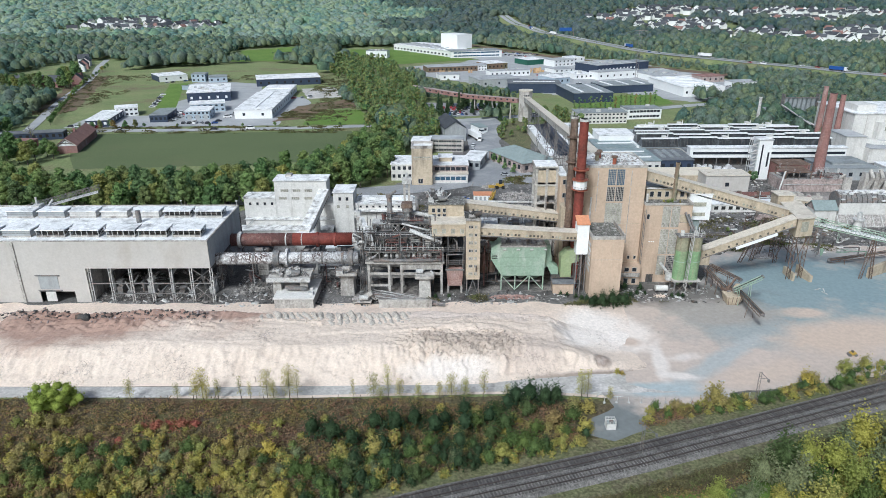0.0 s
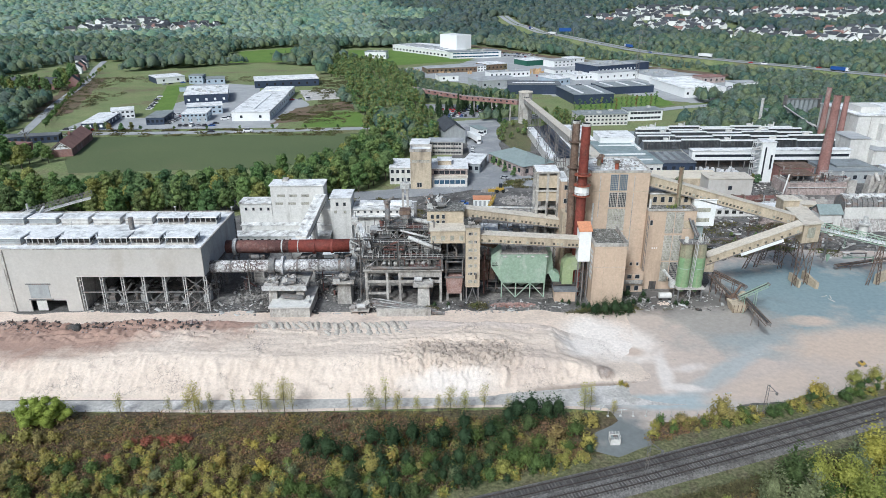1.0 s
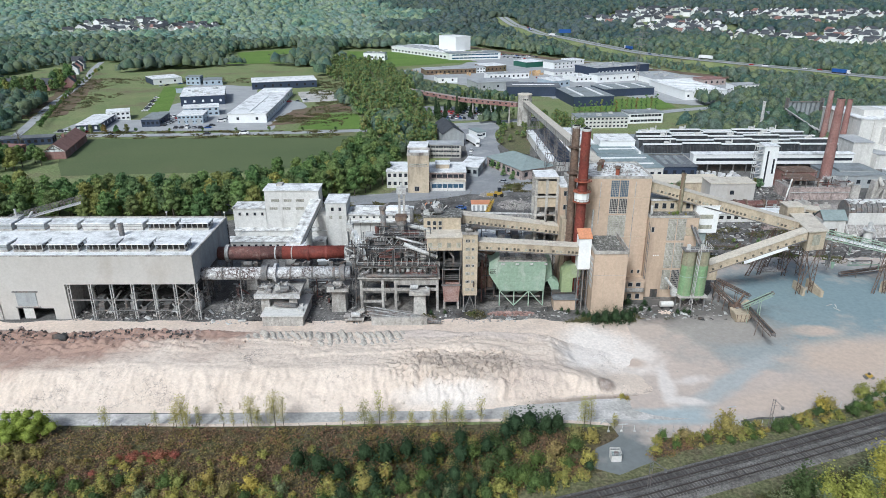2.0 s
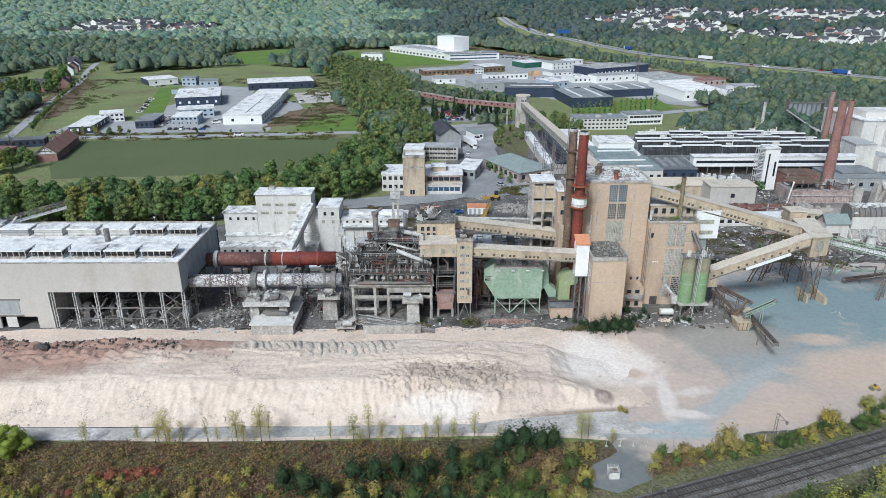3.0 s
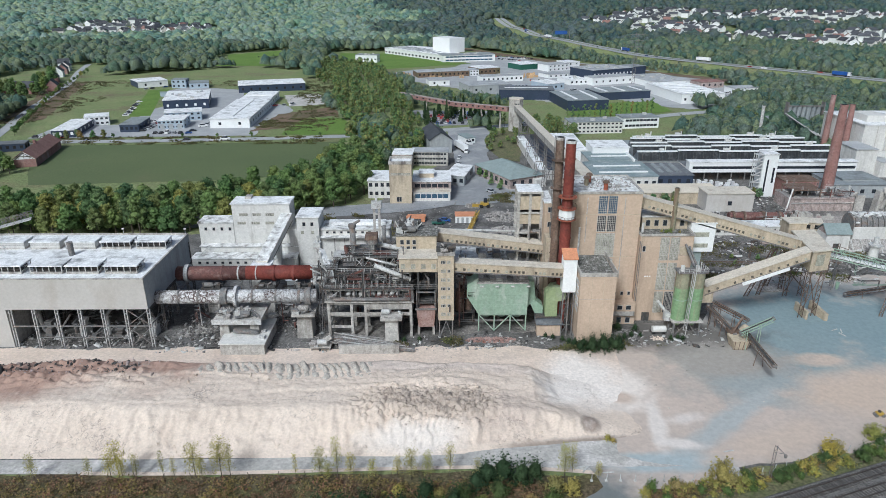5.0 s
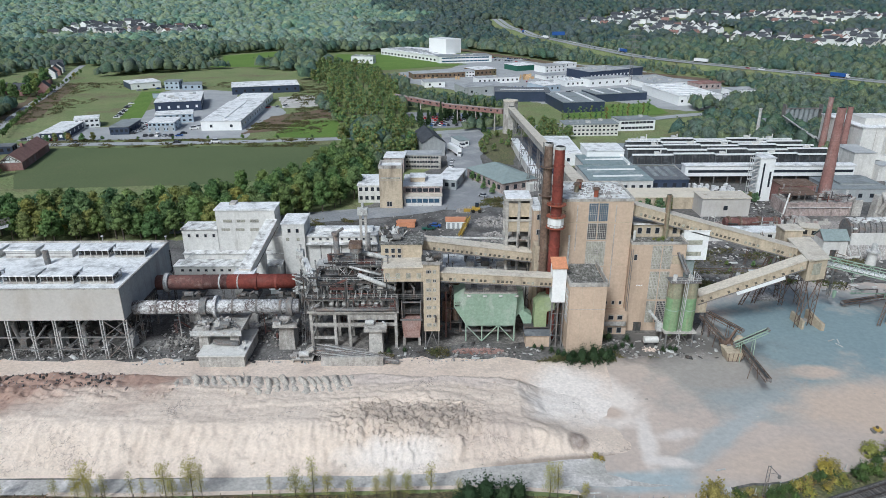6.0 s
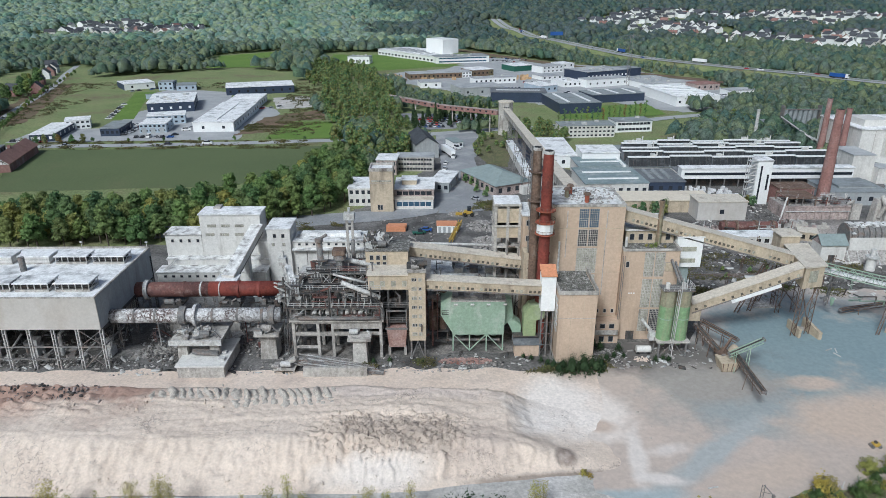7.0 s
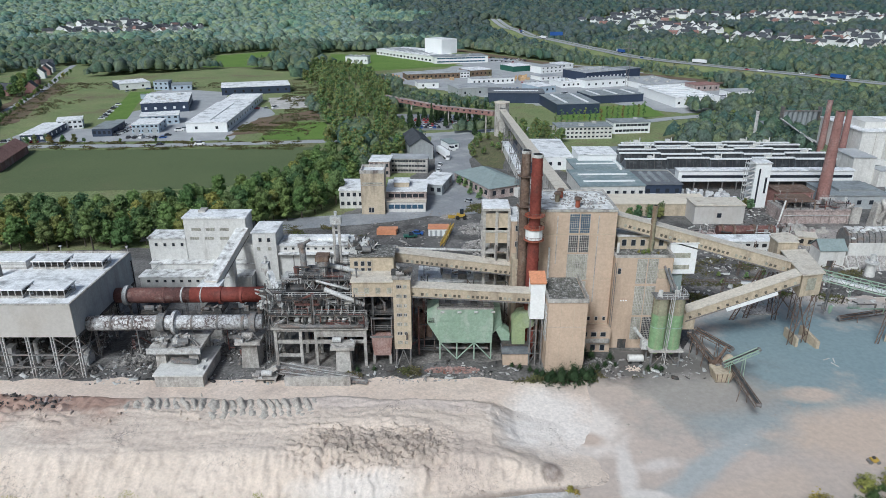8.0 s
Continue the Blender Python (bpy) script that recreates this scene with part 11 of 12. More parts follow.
# shrubs at the foot of the block and along the works
for x, y, k, sc in ((39.6, 168.6, 5, 0.6), (41.8, 167.9, 5, 0.7), (44.0, 168.0, 5, 0.85), (46.6, 168.2, 5, 0.9), (48.8, 168.6, 5, 0.75), (37.2, 171.5, 5, 0.4), (35.0, 172.8, 5, 0.35), (33.2, 173.4, 5, 0.35), (38.6, 170.2, 5, 0.45), (53.0, 172.0, 5, 0.5), (55.0, 173.4, 5, 0.45), (57.4, 173.6, 5, 0.35), (43.0, 167.0, 5, 0.45), (46.0, 167.2, 5, 0.5), (40.6, 166.0, 5, 0.75), (43.4, 165.8, 5, 0.95), (46.4, 165.9, 5, 1.0), (49.2, 166.4, 5, 0.9), (50.6, 178.0, 5, 0.7), (52.4, 177.0, 5, 0.6), (56.8, 176.4, 5, 0.55), (67.6, 171.6, 5, 0.4), (50.6, 168.0, 5, 0.8), (51.2, 170.2, 5, 0.45), (-2.6, 171.4, 5, 0.4), (1.2, 172.0, 5, 0.35), (9.2, 171.8, 5, 0.3), (64.6, 171.8, 5, 0.4), (66.4, 172.0, 5, 0.4),
                    (39.6, 132.2, 3, 0.55), (40.6, 131.6, 3, 0.45)):
    shrubs.plant(k, x, y, sc, heap_height(x, y) if y < 150 else 0, rot=rng.uniform(0, 6.28))
for x, y, z, sc in ((64.6, 184.6, 24.3, 0.35), (65.8, 185.0, 24.3, 0.4), (63.6, 185.2, 24.3, 0.25), (68.0, 184.4, 24.3, 0.25)):
    shrubs.plant(0, x, y, sc, z)
# thin saplings along the haul road
sap = Nursery([tree_kind(s, h, r, "sapling", "thin sapling with sparse pale leaves", 0.10, 20, 30, 0.095, 0.5, 0.07, "sapling", 12, 1.0, "saplings along the haul road", 0.6) for s, h, r in ((61, 8.5, 1.3), (62, 7.0, 1.1), (63, 9.5, 1.1))]
               + [tree_kind(64, 7.5, 1.7, "sapling", "bushy pale willow sapling", 0.05, 20, 50, 0.105, 0.5, 0.08, "sapling", 10, 0.9, "saplings along the haul road", 0.62)])
for k, (x, sc) in enumerate(((-70, 0.7), (-54.5, 1.0), (-51, 0.8), (-46, 0.7), (-40.5, 1.0), (-35.8, 1.1), (-33.8, 0.9), (-17.5, 0.9), (-14.5, 1.0), (-12, 0.7), (-1, 0.9), (2, 0.75), (6.0, 1.0), (-22, 0.6), (11, 0.6), (27.0, 0.95), (28.4, 0.8), (-8, 0.6), (-44, 0.6), (-60, 0.55), (-3.5, 0.6), (33, 0.5))):
    sap.plant((3, 3, 1, 2, 3, 3, 2, 3, 0, 3)[k % 10], x + 2.3, 121.6 + 0.5 * math.sin(k * 1.7), sc * 1.12, rot=k)
for x, sc in ((-55.5, 0.9), (-53.4, 0.75), (-39, 0.8), (-16, 0.6)):
    sap.plant(3, x + 2.3, 121.2, sc, rot=x)

# low scrub over the bank, too dense to count
rs = np.random.RandomState(77)
n = 27000
px_ = rs.uniform(-112, 150, n)
py_ = rs.uniform(88, 150, n)
ry_ = np.interp(px_, [p[0] for p in TRACK], [p[1] for p in TRACK])
upper = np.interp(px_, [-112, -40, 0, 30, 34, 44, 66, 100, 150], [121.3, 121.2, 121.0, 119, 107, 117, 121.5, 131, 148])
keep = ((py_ > ry_ + 5.4) & (py_ < upper)) | ((py_ < ry_ - 13.0) & (py_ > ry_ - 15.5))
keep &= ~((px_ > 27) & (px_ < 40) & (py_ > 106) & (py_ < 119))
tall_ = np.array([max(0.0, noise.noise((a * 0.16, b * 0.22, 3.0)) + 0.25) for a, b in zip(px_[keep], py_[keep])])
c = np.stack([px_[keep], py_[keep], 0.1 + tall_ * rs.uniform(0.2, 1.9, keep.sum())], 1)
per = 9
cc = np.repeat(c, per, 0) + rs.normal(0, 1, (len(c) * per, 3)) * np.array([0.42, 0.42, 0.22]) + np.array([0, 0, 0.3])
v, f = leaf_cards(rs, cc, np.tile(np.array([[0, -0.2, 1.0]]), (len(cc), 1)), 0.20)
tagged(new("bank_scrub", tri_mesh(v, f, LEAF["scrub"])), "brown and olive bramble scrub covering the railway bank", "scrub", kind="stuff")

# clipped dark hedge below the railway
n = 4200
hx_ = rs.uniform(8, 140, n)
hy_ = np.interp(hx_, [p[0] for p in TRACK], [p[1] for p in TRACK]) - rs.uniform(10.0, 13.0, n)
hz_ = rs.uniform(0.2, 1.5, n) * (0.8 + 0.3 * np.sin(hx_ * 0.9) * np.sin(hx_ * 0.37))
cc = np.repeat(np.stack([hx_, hy_, hz_], 1), 6, 0) + rs.normal(0, 0.25, (n * 6, 3))
v, f = leaf_cards(rs, cc, np.tile(np.array([[0, -0.3, 1.0]]), (len(cc), 1)), 0.2)
tagged(new("hedge", tri_mesh(v, f, LEAF["weed"])), "dark clipped hedge along the railway verge", "hedge", kind="stuff")

# ---- woods ----
CLEAR = [
    [(-300, 100), (320, 100), (320, 344), (206, 350), (206, 384), (142, 388), (100, 402), (60, 420), (60, 440), (20, 434), (-10, 400), (-22, 340), (-30, 290), (-84, 250), (-260, 236)],
    [(-214, 412), (-40, 412), (-40, 352), (-90, 300), (-260, 300), (-262, 400)], [(-246, 405), (-40, 410), (-60, 470), (-80, 520), (-76, 610), (-110, 668), (-180, 690), (-300, 672), (-352, 650), (-300, 520), (-262, 420)],
    [(-252, 765), (-168, 770), (-190, 975), (-270, 912)], [(-130, 805), (-66, 726), (-24, 664), (-14, 606), (22, 560), (48, 536), (90, 515), (128, 470), (180, 480), (190, 515), (262, 545), (256, 640), (205, 760), (120, 830), (66, 925), (0, 965), (-130, 925)],
    [(-262, 236), (-84, 250), (-30, 290), (-20, 340), (-26, 400), (-46, 400), (-90, 300), (-214, 302), (-262, 300)],
    [(60, 420), (150, 414), (172, 440), (190, 480), (190, 545), (160, 552), (80, 522)],
    [(-14, 398), (26, 442), (-16, 442), (-30, 420)],
    GROVE, [(-16, 515), (-16, 440), (46, 440), (100, 446), (180, 485), (150, 500), (70, 500), (50, 520)],
    [(84, 380), (146, 380), (146, 452), (84, 452)],
    [(-392, 540), (-300, 530), (-304, 622), (-392, 622)],
    [(-440, 620), (-330, 620), (-322, 780), (-400, 790)], [(-300, 600), (-120, 640), (-120, 720), (-200, 770), (-330, 690)],
]
CLEAR_R = [(l, w) for l, w in (([(-420, 405), (-250, 399), (-214, 402)], 7), ([(-250, 394), (-262, 430), (-290, 510), (-329, 637), (-364, 725), (-390, 800)], 7), (MW, 24), ([(20, 1000), (100, 860), (160, 770), (220, 700), (280, 640)], 11), ([(60, 447), (110, 452), (170, 482), (230, 500)], 8))]


def clear_mask(x, y):
    out = np.zeros(len(x), bool)
    for ring in CLEAR:
        c = np.zeros(len(x), bool)
        for (ax, ay), (bx, by) in zip(ring, ring[1:] + ring[:1]):
            if ay == by:
                continue
            c ^= ((ay > y) != (by > y)) & (x < (bx - ax) * (y - ay) / (by - ay) + ax)
        out |= c
    for line, w in CLEAR_R:
        for (ax, ay), (bx, by) in zip(line, line[1:]):
            L2 = (bx - ax) ** 2 + (by - ay) ** 2
            t = np.clip(((x - ax) * (bx - ax) + (y - ay) * (by - ay)) / L2, 0, 1)
            out |= np.hypot(x - ax - t * (bx - ax), y - ay - t * (by - ay)) < w
    return out


hs = np.array(HOUSE_SPOTS)


def wood(name, y0, y1, gap, h, label, seed, fine, west=False):
    rs = np.random.RandomState(seed)
    half = 0.72 * y1 + 60
    gx, gy = np.meshgrid(np.arange(-half, half, gap), np.arange(y0, y1, gap))
    x, y = gx.ravel() + rs.uniform(-0.42, 0.42, gx.size) * gap, gy.ravel() + rs.uniform(-0.42, 0.42, gx.size) * gap
    k = (np.abs(x - 8) < 0.71 * y + 45) & ~clear_mask(x, y)
    if y1 > 1000 or west:
        edge = -0.05 * y + 60 * np.sin(y / 70) + 25 * np.sin(y / 23)
        k &= (x < edge) if west else (x >= edge)
    x, y = x[k], y[k]
    near = np.zeros(len(x), bool)
    sparse = np.zeros(len(x), bool)
    for hx, hy in hs:
        near |= np.hypot(x - hx, (y - hy) * 0.6 + 5) < 13
        sparse |= (np.abs(x - hx) < 26) & (y < hy + 22) & (y > hy - 62)
    k = ~near & ~(sparse & (rs.uniform(0, 1, len(x)) < 0.55))
    # glades and lanes in the woods
    gl = np.array([noise.noise((a * 0.006, b * 0.006, 5.0)) for a, b in zip(x, y)])
    k &= gl < 0.52
    x, y, gl = x[k], y[k], gl[k]
    small = np.where(sparse[k], 0.42, 1.0)
    for (ax, ay), (bx, by) in zip(MW, MW[1:]):
        t = np.clip(((x - ax) * (bx - ax) + (y - ay) * (by - ay)) / ((bx - ax) ** 2 + (by - ay) ** 2), 0, 1)
        small = np.where((np.hypot(x - ax - t * (bx - ax), y - ay - t * (by - ay)) < 75) & (y < ay - t * (ay - by)), np.minimum(small, 0.6), small)
    n = len(x)
    bv, bf = ICO_V, ICO_F
    up = bf[(bv[bf][:, :, 2].mean(1) > -0.45)]
    V, F, base = [], [], 0
    zz = np.array([far_rise(a, b) for a, b in zip(x, y)])
    size = small * (0.66 + 0.75 * rs.uniform(0, 1, n) ** 1.8) * (1 + 0.3 * gl)
    size = np.where((x > -62) & (x < 64) & (y > 515) & (y < 720), size * 0.5, size)
    for j in range(0, n, 4000):
        s_ = slice(j, min(n, j + 4000))
        m = s_.stop - s_.start
        jit = 1 + rs.uniform(-0.42, 0.30, (m, len(bv), 1))
        r = (gap * 0.80 * size[s_])[:, None, None]
        hh = (h * size[s_])[:, None]
        P_ = bv[None] * jit * r * 0.93
        P_[:, :, 2] = P_[:, :, 2] * (hh * 0.52) / r[:, :, 0] + hh * 0.52
        P_[:, :, 0] += x[s_][:, None]
        P_[:, :, 1] += y[s_][:, None]
        P_[:, :, 2] += zz[s_][:, None]
        V.append(P_.reshape(-1, 3))
        F.append((up[None] + (np.arange(m) * len(bv))[:, None, None]).reshape(-1, 3) + base)
        base += m * len(bv)
    if fine:
        per = 20 if fine == 2 else (6 if fine == 1 else 2)
        d = rs.normal(0, 1, (n, per, 3))
        d /= np.linalg.norm(d, axis=2)[:, :, None]
        d[:, :, 2] = np.abs(d[:, :, 2])
        r = (gap * 0.80 * size)[:, None]
        out = rs.uniform(0.82, 1.16, (n, per))
        ce = np.stack([x[:, None] + d[:, :, 0] * r * out, y[:, None] + d[:, :, 1] * r * out, zz[:, None] + (h * size)[:, None] * (0.50 + 0.54 * d[:, :, 2] * out)], 2).reshape(-1, 3)
        v, f = leaf_cards(rs, ce, d.reshape(-1, 3), gap * (0.125 if fine == 2 else 0.14))
        V.append(v)
        F.append(f + base)
    # woods past 1000 m take the leaf copies with haze in their colour
    return tagged(new(name, tri_mesh(np.concatenate(V), np.concatenate(F), LEAF["west_wood_haze" if west else ("wood" if y1 <= 1000 else "far_wood_haze")])), label, "woodland", kind="stuff")


wood("woodland", 250, 620, 5.2, 9.5, "mixed autumn wood round the estates", 301, 2)
wood("woodland", 620, 1000, 6.8, 11.5, "mixed autumn wood beyond the estates", 302, 1)
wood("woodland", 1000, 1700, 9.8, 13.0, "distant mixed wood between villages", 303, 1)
wood("woodland", 1000, 1700, 9.8, 13.0, "distant wood on the western slopes, haze in its leaf colour", 305, 1, True)
wood("woodland", 1700, 2350, 15.0, 15.0, "far wood on the western hills, haze in its leaf colour", 306, 3, True)
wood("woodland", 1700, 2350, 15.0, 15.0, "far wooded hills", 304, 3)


# ---- clutter of the derelict works ----
def pipework(parent, x0, x1, y0, y1, z0, z1, n, seed, mats=("pale_steel", "steel", "dark_steel", "kiln_dark")):
    """Runs of thin pipes, ladders, rails and brackets through a storey, each run a part."""
    rng = random.Random(seed)
    for k in range(n):
        s = Shape()
        x, y, z = rng.uniform(x0, x1), rng.uniform(y0, y1), rng.uniform(z0, z1)
        c = k % 6
        r = rng.uniform(0.07, 0.22)
        if c == 0:
            e = min(x1, x + rng.uniform(3, 9))
            s.tube((x, y, z), (e, y, z), r, r, 7).tube((e, y, z), (e, y, max(z0, z - rng.uniform(1, 4))), r, r, 7)
        elif c == 1:
            s.tube((x, y, z0), (x, y, z1 + rng.uniform(0, 1.5)), r, r, 7).tube((x, y, z), (x + rng.uniform(-2, 2), y, z), r * 0.8, r * 0.8, 7)
        elif c == 2:
            h = rng.uniform(2, 4)
            s.box(x, x + 0.07, y, y + 0.07, z, z + h).box(x + 0.5, x + 0.57, y, y + 0.07, z, z + h)
            for j in range(int(h / 0.4)):
                s.box(x, x + 0.55, y, y + 0.06, z + 0.4 * j, z + 0.4 * j + 0.07)
        elif c == 3:
            e = min(x1, x + rng.uniform(2, 6))
            for zz in (0.5, 1.0):
                s.box(x, e, y, y + 0.07, z + zz, z + zz + 0.07)
            for j in range(int((e - x) / 1.2) + 1):
                s.box(x + 1.2 * j, x + 1.2 * j + 0.07, y, y + 0.07, z, z + 1.05)
            s.box(x, e, y, y + 0.9, z - 0.08, z)
        elif c == 4:
            d = rng.uniform(0.4, 0.9)
            s.tube((x, y, z), (x, y, z + d * 2.2), d * 0.6, d * 0.75, 12).tube((x, y, z), (x, y, z - d), d * 0.6, 0.12, 12)
        else:
            s.beam((x, y, z), (x + rng.uniform(-4, 4), y + rng.uniform(-1, 1), z + rng.uniform(-2, 2)), rng.uniform(0.15, 0.4), rng.uniform(0.15, 0.5))
        part(("pipe", "riser", "ladder", "catwalk", "vessel", "chute")[c], s, M[rng.choice(mats)], parent)


pipework(tower, -22, -1, 173.6, 178.5, 10.5, 17.5, 66, 901, ("pale_steel", "pale_steel", "steel", "dark_steel", "dark_steel", "kiln_dark"))
pipework(tower, -20, -2, 177, 187, 15, 22, 54, 902, ("pale_steel", "steel", "dark_steel", "dark_steel", "kiln_dark"))
pipework(tower, -25.5, -19, 175, 186, 9, 19, 30, 903, ("pale_steel", "steel", "dark_steel"))
pipework(frame_rc, -20, -2, 176, 186, 0.5, 8.5, 26, 904, ("steel", "dark_steel", "dark_steel", "kiln_dark"))
pipework(between_, 9.6, 15.5, 177, 188, 1, 13, 26, 905, ("steel", "dark_steel", "kiln_dark"))
pipework(pipe_bridge, -58, -28, 178, 194, 0.6, 6.5, 40, 906, ("pale_steel", "steel", "dark_steel", "kiln_dark"))
pipework(annex, 28.5, 37, 189.5, 197, 14, 24, 14, 907, ("steel", "dark_steel"))
pipework(mid_shed, 12, 35, 194, 202.5, 13.5, 15.6, 40, 909, ("pale_steel", "steel", "dark_steel"))
pipework(mid_shed, 10, 32, 187, 199, 6, 11, 24, 908, ("pale_steel", "steel", "dark_steel"))


def littered(name, areas, n, size, material, label, seed, thin=0.35, height=None):
    """Broken pieces strewn flat over pieces of ground (x0, x1, y0, y1, z)."""
    rs = np.random.RandomState(seed)
    sizes = np.array([(a[1] - a[0]) * (a[3] - a[2]) for a in areas], float)
    pick_ = rs.choice(len(areas), n, p=sizes / sizes.sum())
    A = np.array(areas, float)[pick_]
    cx, cy = A[:, 0] + (A[:, 1] - A[:, 0]) * rs.rand(n), A[:, 2] + (A[:, 3] - A[:, 2]) * rs.rand(n)
    cl = np.array([noise.noise((a * 0.12, b * 0.2, seed)) for a, b in zip(cx, cy)])
    ok = cl > rs.uniform(-0.35, 0.15, n)
    cx, cy, A = cx[ok], cy[ok], A[ok]
    if height:
        A[:, 4] = [height(a, b) for a, b in zip(cx, cy)]
    n = len(cx)
    d = size * np.exp(rs.normal(0, 0.5, n))
    box = np.array([(-1, -1, -1), (1, -1, -1), (1, 1, -1), (-1, 1, -1), (-0.8, -0.8, 1), (0.9, -0.7, 1), (0.7, 0.9, 1), (-0.9, 0.8, 1)], float)
    ext = np.stack([d * rs.uniform(0.5, 2.2, n), d * rs.uniform(0.4, 0.9, n), d * thin * rs.uniform(0.6, 1.5, n)], 1)
    a = rs.uniform(0, math.tau, n)
    v = box[None] * (ext[:, None] * 0.5) * rs.uniform(0.8, 1.2, (n, 8, 1))
    x = v[:, :, 0] * np.cos(a)[:, None] - v[:, :, 1] * np.sin(a)[:, None] + cx[:, None]
    y = v[:, :, 0] * np.sin(a)[:, None] + v[:, :, 1] * np.cos(a)[:, None] + cy[:, None]
    z = v[:, :, 2] + (A[:, 4] + ext[:, 2] * 0.4)[:, None] + (v[:, :, 0] * rs.uniform(0, 0.4, (n, 1)))
    q = [(3, 2, 1), (3, 1, 0), (4, 5, 6), (4, 6, 7), (0, 1, 5), (0, 5, 4), (1, 2, 6), (1, 6, 5), (2, 3, 7), (2, 7, 6), (3, 0, 4), (3, 4, 7)]
    f = (np.array(q)[None] + (np.arange(n) * 8)[:, None, None]).reshape(-1, 3)
    return tagged(new(name, tri_mesh(np.stack([x, y, z], 2).reshape(-1, 3), f, material)), label, "debris", kind="stuff")


FRONT = [(-64, 12, 166.5, 174, 0.2), (-62, -24, 174, 196, 0.2), (12, 36, 167.5, 176, 0.2), (50, 78, 168, 178, 0.2), (-100, -66, 168.6, 190, 0.2)]
EAST = [(76, 140, 205, 245, 0.15), (100, 190, 232, 268, 0.15), (120, 200, 205, 232, 0.15), (110, 150, 262, 292, 0.15)]
BACK = [(-10, 46, 232, 290, 0.2), (-40, 30, 206, 232, 0.2)]
littered("scattered_debris", FRONT, 1900, 0.34, M["rubble"], "grey broken concrete and scrap strewn before the kilns", 911)
littered("scattered_debris", FRONT, 700, 0.5, M["pale_steel"], "pale lime-crusted plates and beams lying about", 912, 0.2)
littered("scattered_debris", FRONT + EAST, 1300, 0.6, M["dark_steel"], "dark sheets and scrap lying on the works ground", 913, 0.15)
littered("scattered_debris", EAST, 2000, 0.42, M["rubble"], "rubble strewn over the derelict eastern yard", 914)
littered("scattered_debris", EAST, 500, 0.8, M["white_wall"], "pale broken wall pieces in the derelict yard", 915, 0.25)
littered("scattered_debris", BACK, 900, 0.4, M["rubble"], "scrap and rubble on the yard behind the works", 916)
littered("scattered_stones", [(-140, 60, 160, 168, 0.2), (40, 62, 128, 160, 0.2), (62, 120, 132, 165, 0.18)], 420, 0.12, M["tipped"], "stones and clods on the lime track", 917, 0.5)

littered("scattered_stones", [(-9, 19, 132.5, 146, 0), (-6, 16, 136, 144, 0)], 2400, 0.2, M["lime"], "broken slabs and clods of lime on the mound", 941, 0.3, heap_height)
littered("scattered_stones", [(-104, 20, 127.6, 130.6, 0), (18, 44, 131, 136, 0), (-84, -30, 145.5, 150.5, 0), (4, 30, 150, 160, 0)], 1500, 0.15, M["lime"], "lime clods along the foot and lips of the heap", 942, 0.6, heap_height)
littered("scattered_stones", [(-140, -56, 149, 160, 0)], 1200, 0.2, M["pink_stone"], "clods and stones on the spoil heap", 918, 0.6, heap_height)
littered("scattered_debris", [(-140, -60, 150, 160, 0)], 700, 0.38, M["dark_steel"], "dark scrap tipped on the reddish spoil", 919, 0.5, heap_height)


def weeds(name, areas, n, label, seed, size=0.22, height=0.7, leaf="weed"):
    """Low growth in ragged patches."""
    rs = np.random.RandomState(seed)
    A = np.array(areas, float)[rs.randint(len(areas), size=n)]
    x, y = A[:, 0] + (A[:, 1] - A[:, 0]) * rs.rand(n), A[:, 2] + (A[:, 3] - A[:, 2]) * rs.rand(n)
    g = np.array([noise.noise((a * 0.11, b * 0.16, seed)) for a, b in zip(x, y)])
    ok = g > 0.02
    x, y, g, A = x[ok], y[ok], g[ok], A[ok]
    c = np.repeat(np.stack([x, y, A[:, 4] + height * g * rs.uniform(0.2, 2.0, len(x))], 1), 7, 0)
    c += rs.normal(0, 1, c.shape) * np.array([0.4, 0.4, 0.2])
    v, f = leaf_cards(rs, c, np.tile(np.array([[0, -0.2, 1.0]]), (len(c), 1)), size)
    return tagged(new(name, tri_mesh(v, f, LEAF[leaf])), label, "weeds", kind="stuff")


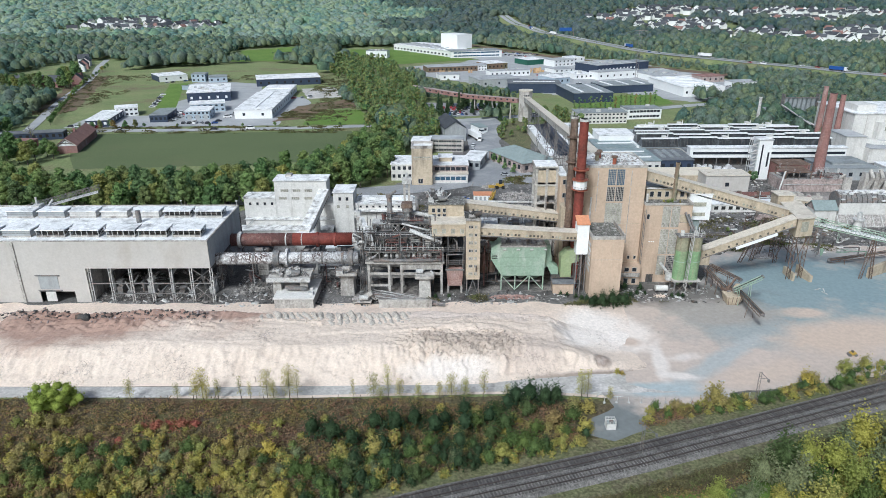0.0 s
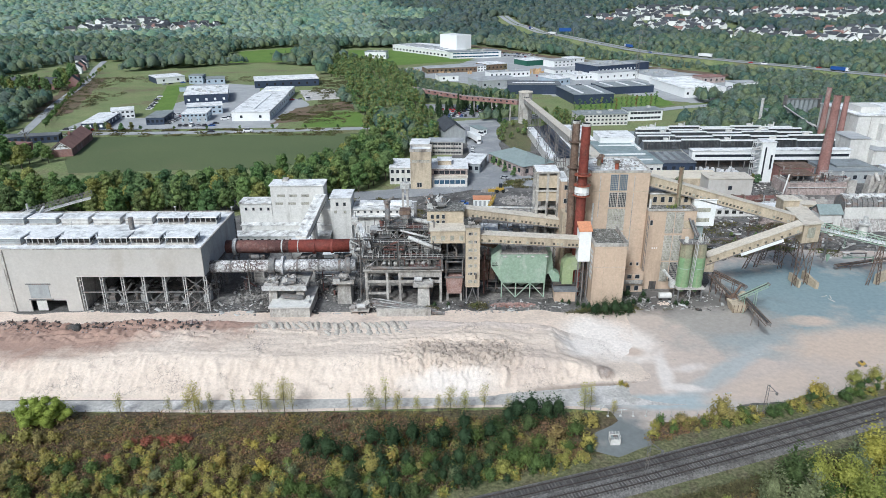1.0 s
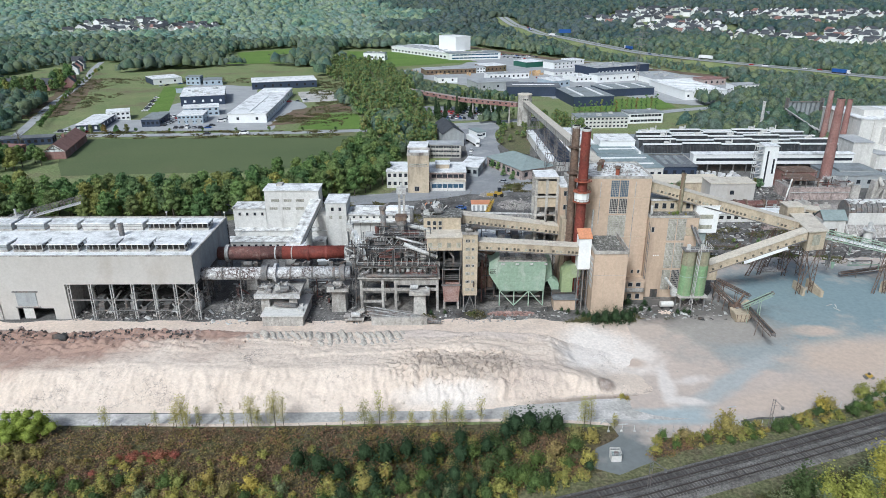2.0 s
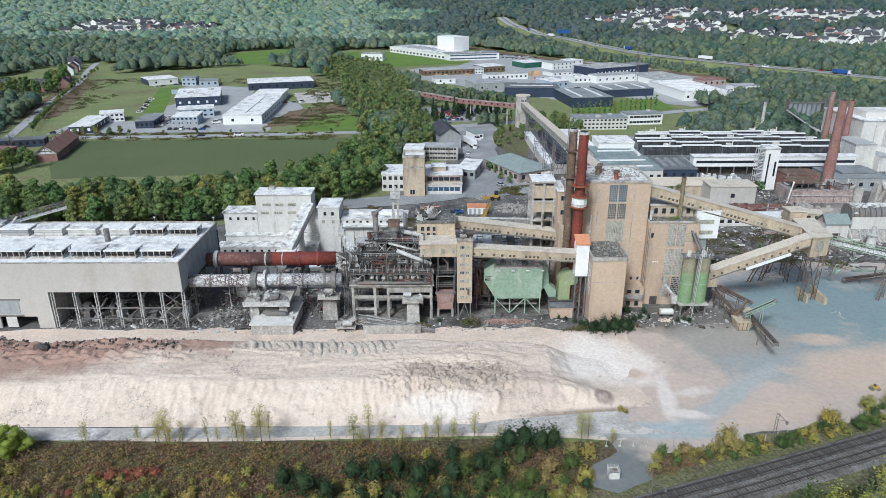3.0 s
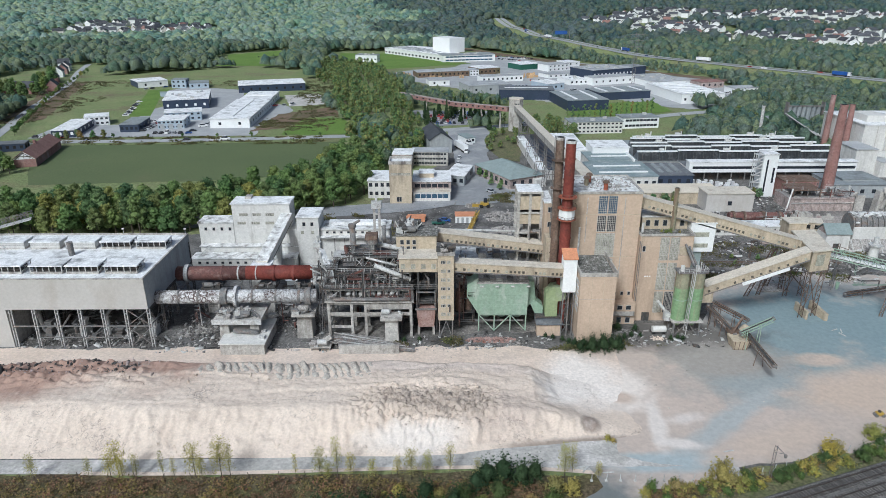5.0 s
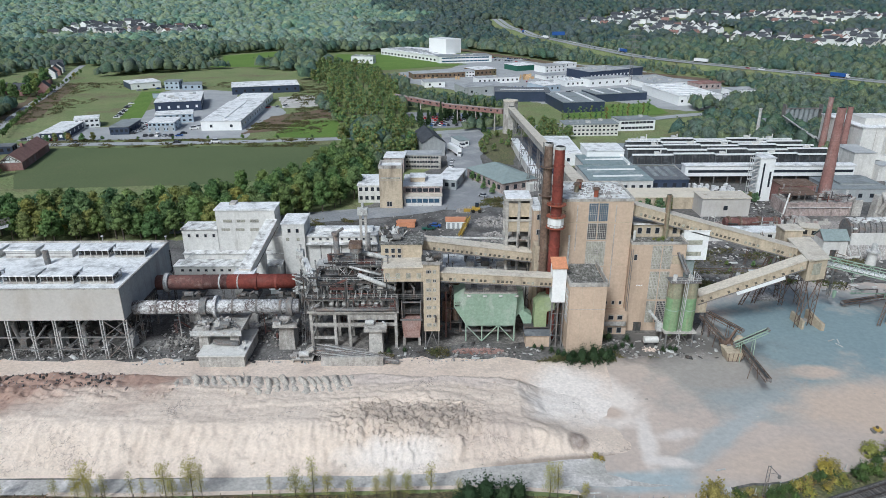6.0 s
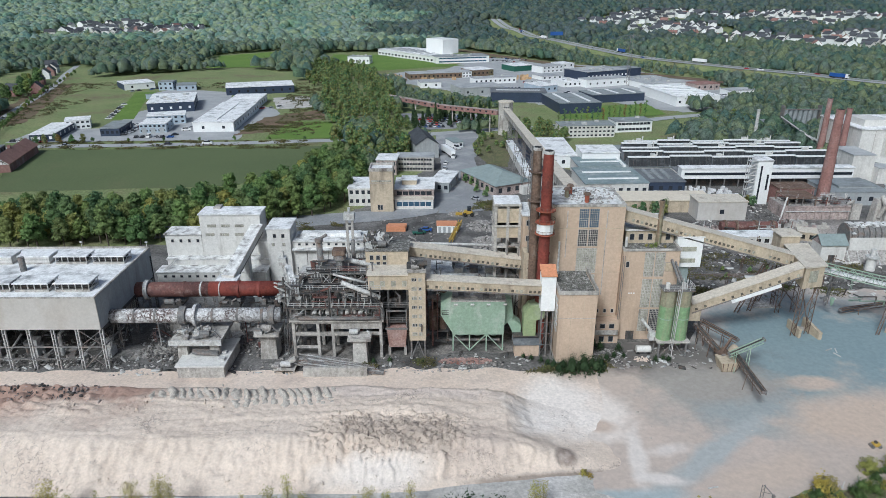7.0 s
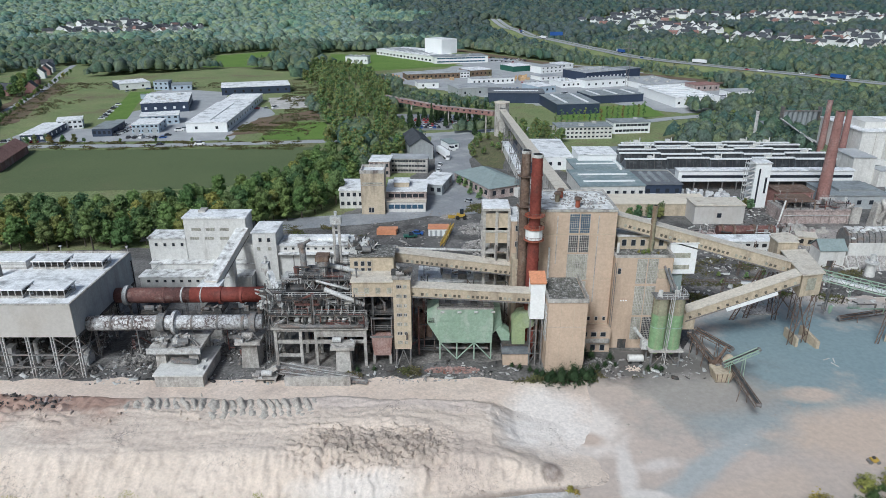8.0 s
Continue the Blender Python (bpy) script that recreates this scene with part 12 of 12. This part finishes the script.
weeds("yard_weeds", [(76, 112, 206, 240, 0.1), (76, 132, 206, 220, 0.1), (110, 150, 224, 246, 0.1), (60, 76, 198, 206, 0.1)], 5200, "dark rank weeds over the old siding", 921, 0.26, 1.1)
weeds("yard_weeds", [(-36, -4, 244, 262, 0.1), (26, 44, 286, 300, 0.1), (-60, -20, 262, 272, 0.1)], 2600, "rough grass and weeds behind the works", 922, 0.3, 0.9)
weeds("verge_weeds", [(33, 52, 166.6, 170.5, 0.2), (52, 66, 168.8, 174, 0.2), (-10, 12, 169.5, 172.5, 0.2)], 1100, "weeds and brambles at the foot of the blocks", 923, 0.2, 1.2)
weeds("verge_weeds", [(-260, -60, 394, 404, 0.15), (-206, -60, 408, 414, 0.2), (-110, -76, 440, 470, 0.25)], 5000, "rank verge along the country road", 924, 0.4, 0.8)
weeds("rough_margin", [(-300, -258, 455, 560, 0.2), (-335, -290, 560, 655, 0.2), (-300, -90, 622, 660, 0.15), (-94, -62, 430, 540, 0.2), (-110, -80, 540, 630, 0.2)], 8500, "brown rank growth round the estate plot", 925, 0.42, 1.4, "bramble")


# ---- ruins in the eastern yard ----
pipework(quay, 144, 171, 274.6, 286, 5.2, 7.4, 34, 931, ("steel", "dark_steel", "kiln_dark", "pale_steel"))
pipework(old, 106, 140, 254, 264, 0.4, 4.5, 44, 932, ("steel", "dark_steel", "kiln_dark", "pale_steel"))
pipework(lattice, 112, 134, 190, 200, 3, 9, 16, 933, ("dark_steel", "green_paint", "steel"))
rng = random.Random(941)
for k in range(26):
    x, y = rng.uniform(112, 196), rng.uniform(226, 266)
    w, d, h = rng.uniform(2, 9), rng.uniform(0.4, 3.5), rng.uniform(0.6, 2.6)
    s = Shape()
    n = max(2, int(w / 1.2))
    # a broken top edge
    for j in range(n):
        s.box(x + w * j / n, x + w * (j + 1) / n - 0.02, y, y + d, 0, h * rng.uniform(0.45, 1.1))
    single("ruined_wall", s, M[rng.choice(("pink_stone", "concrete", "white_wall", "concrete", "brick"))], "broken low wall of a demolished building", "ruined wall", "ruined walls in the eastern yard")
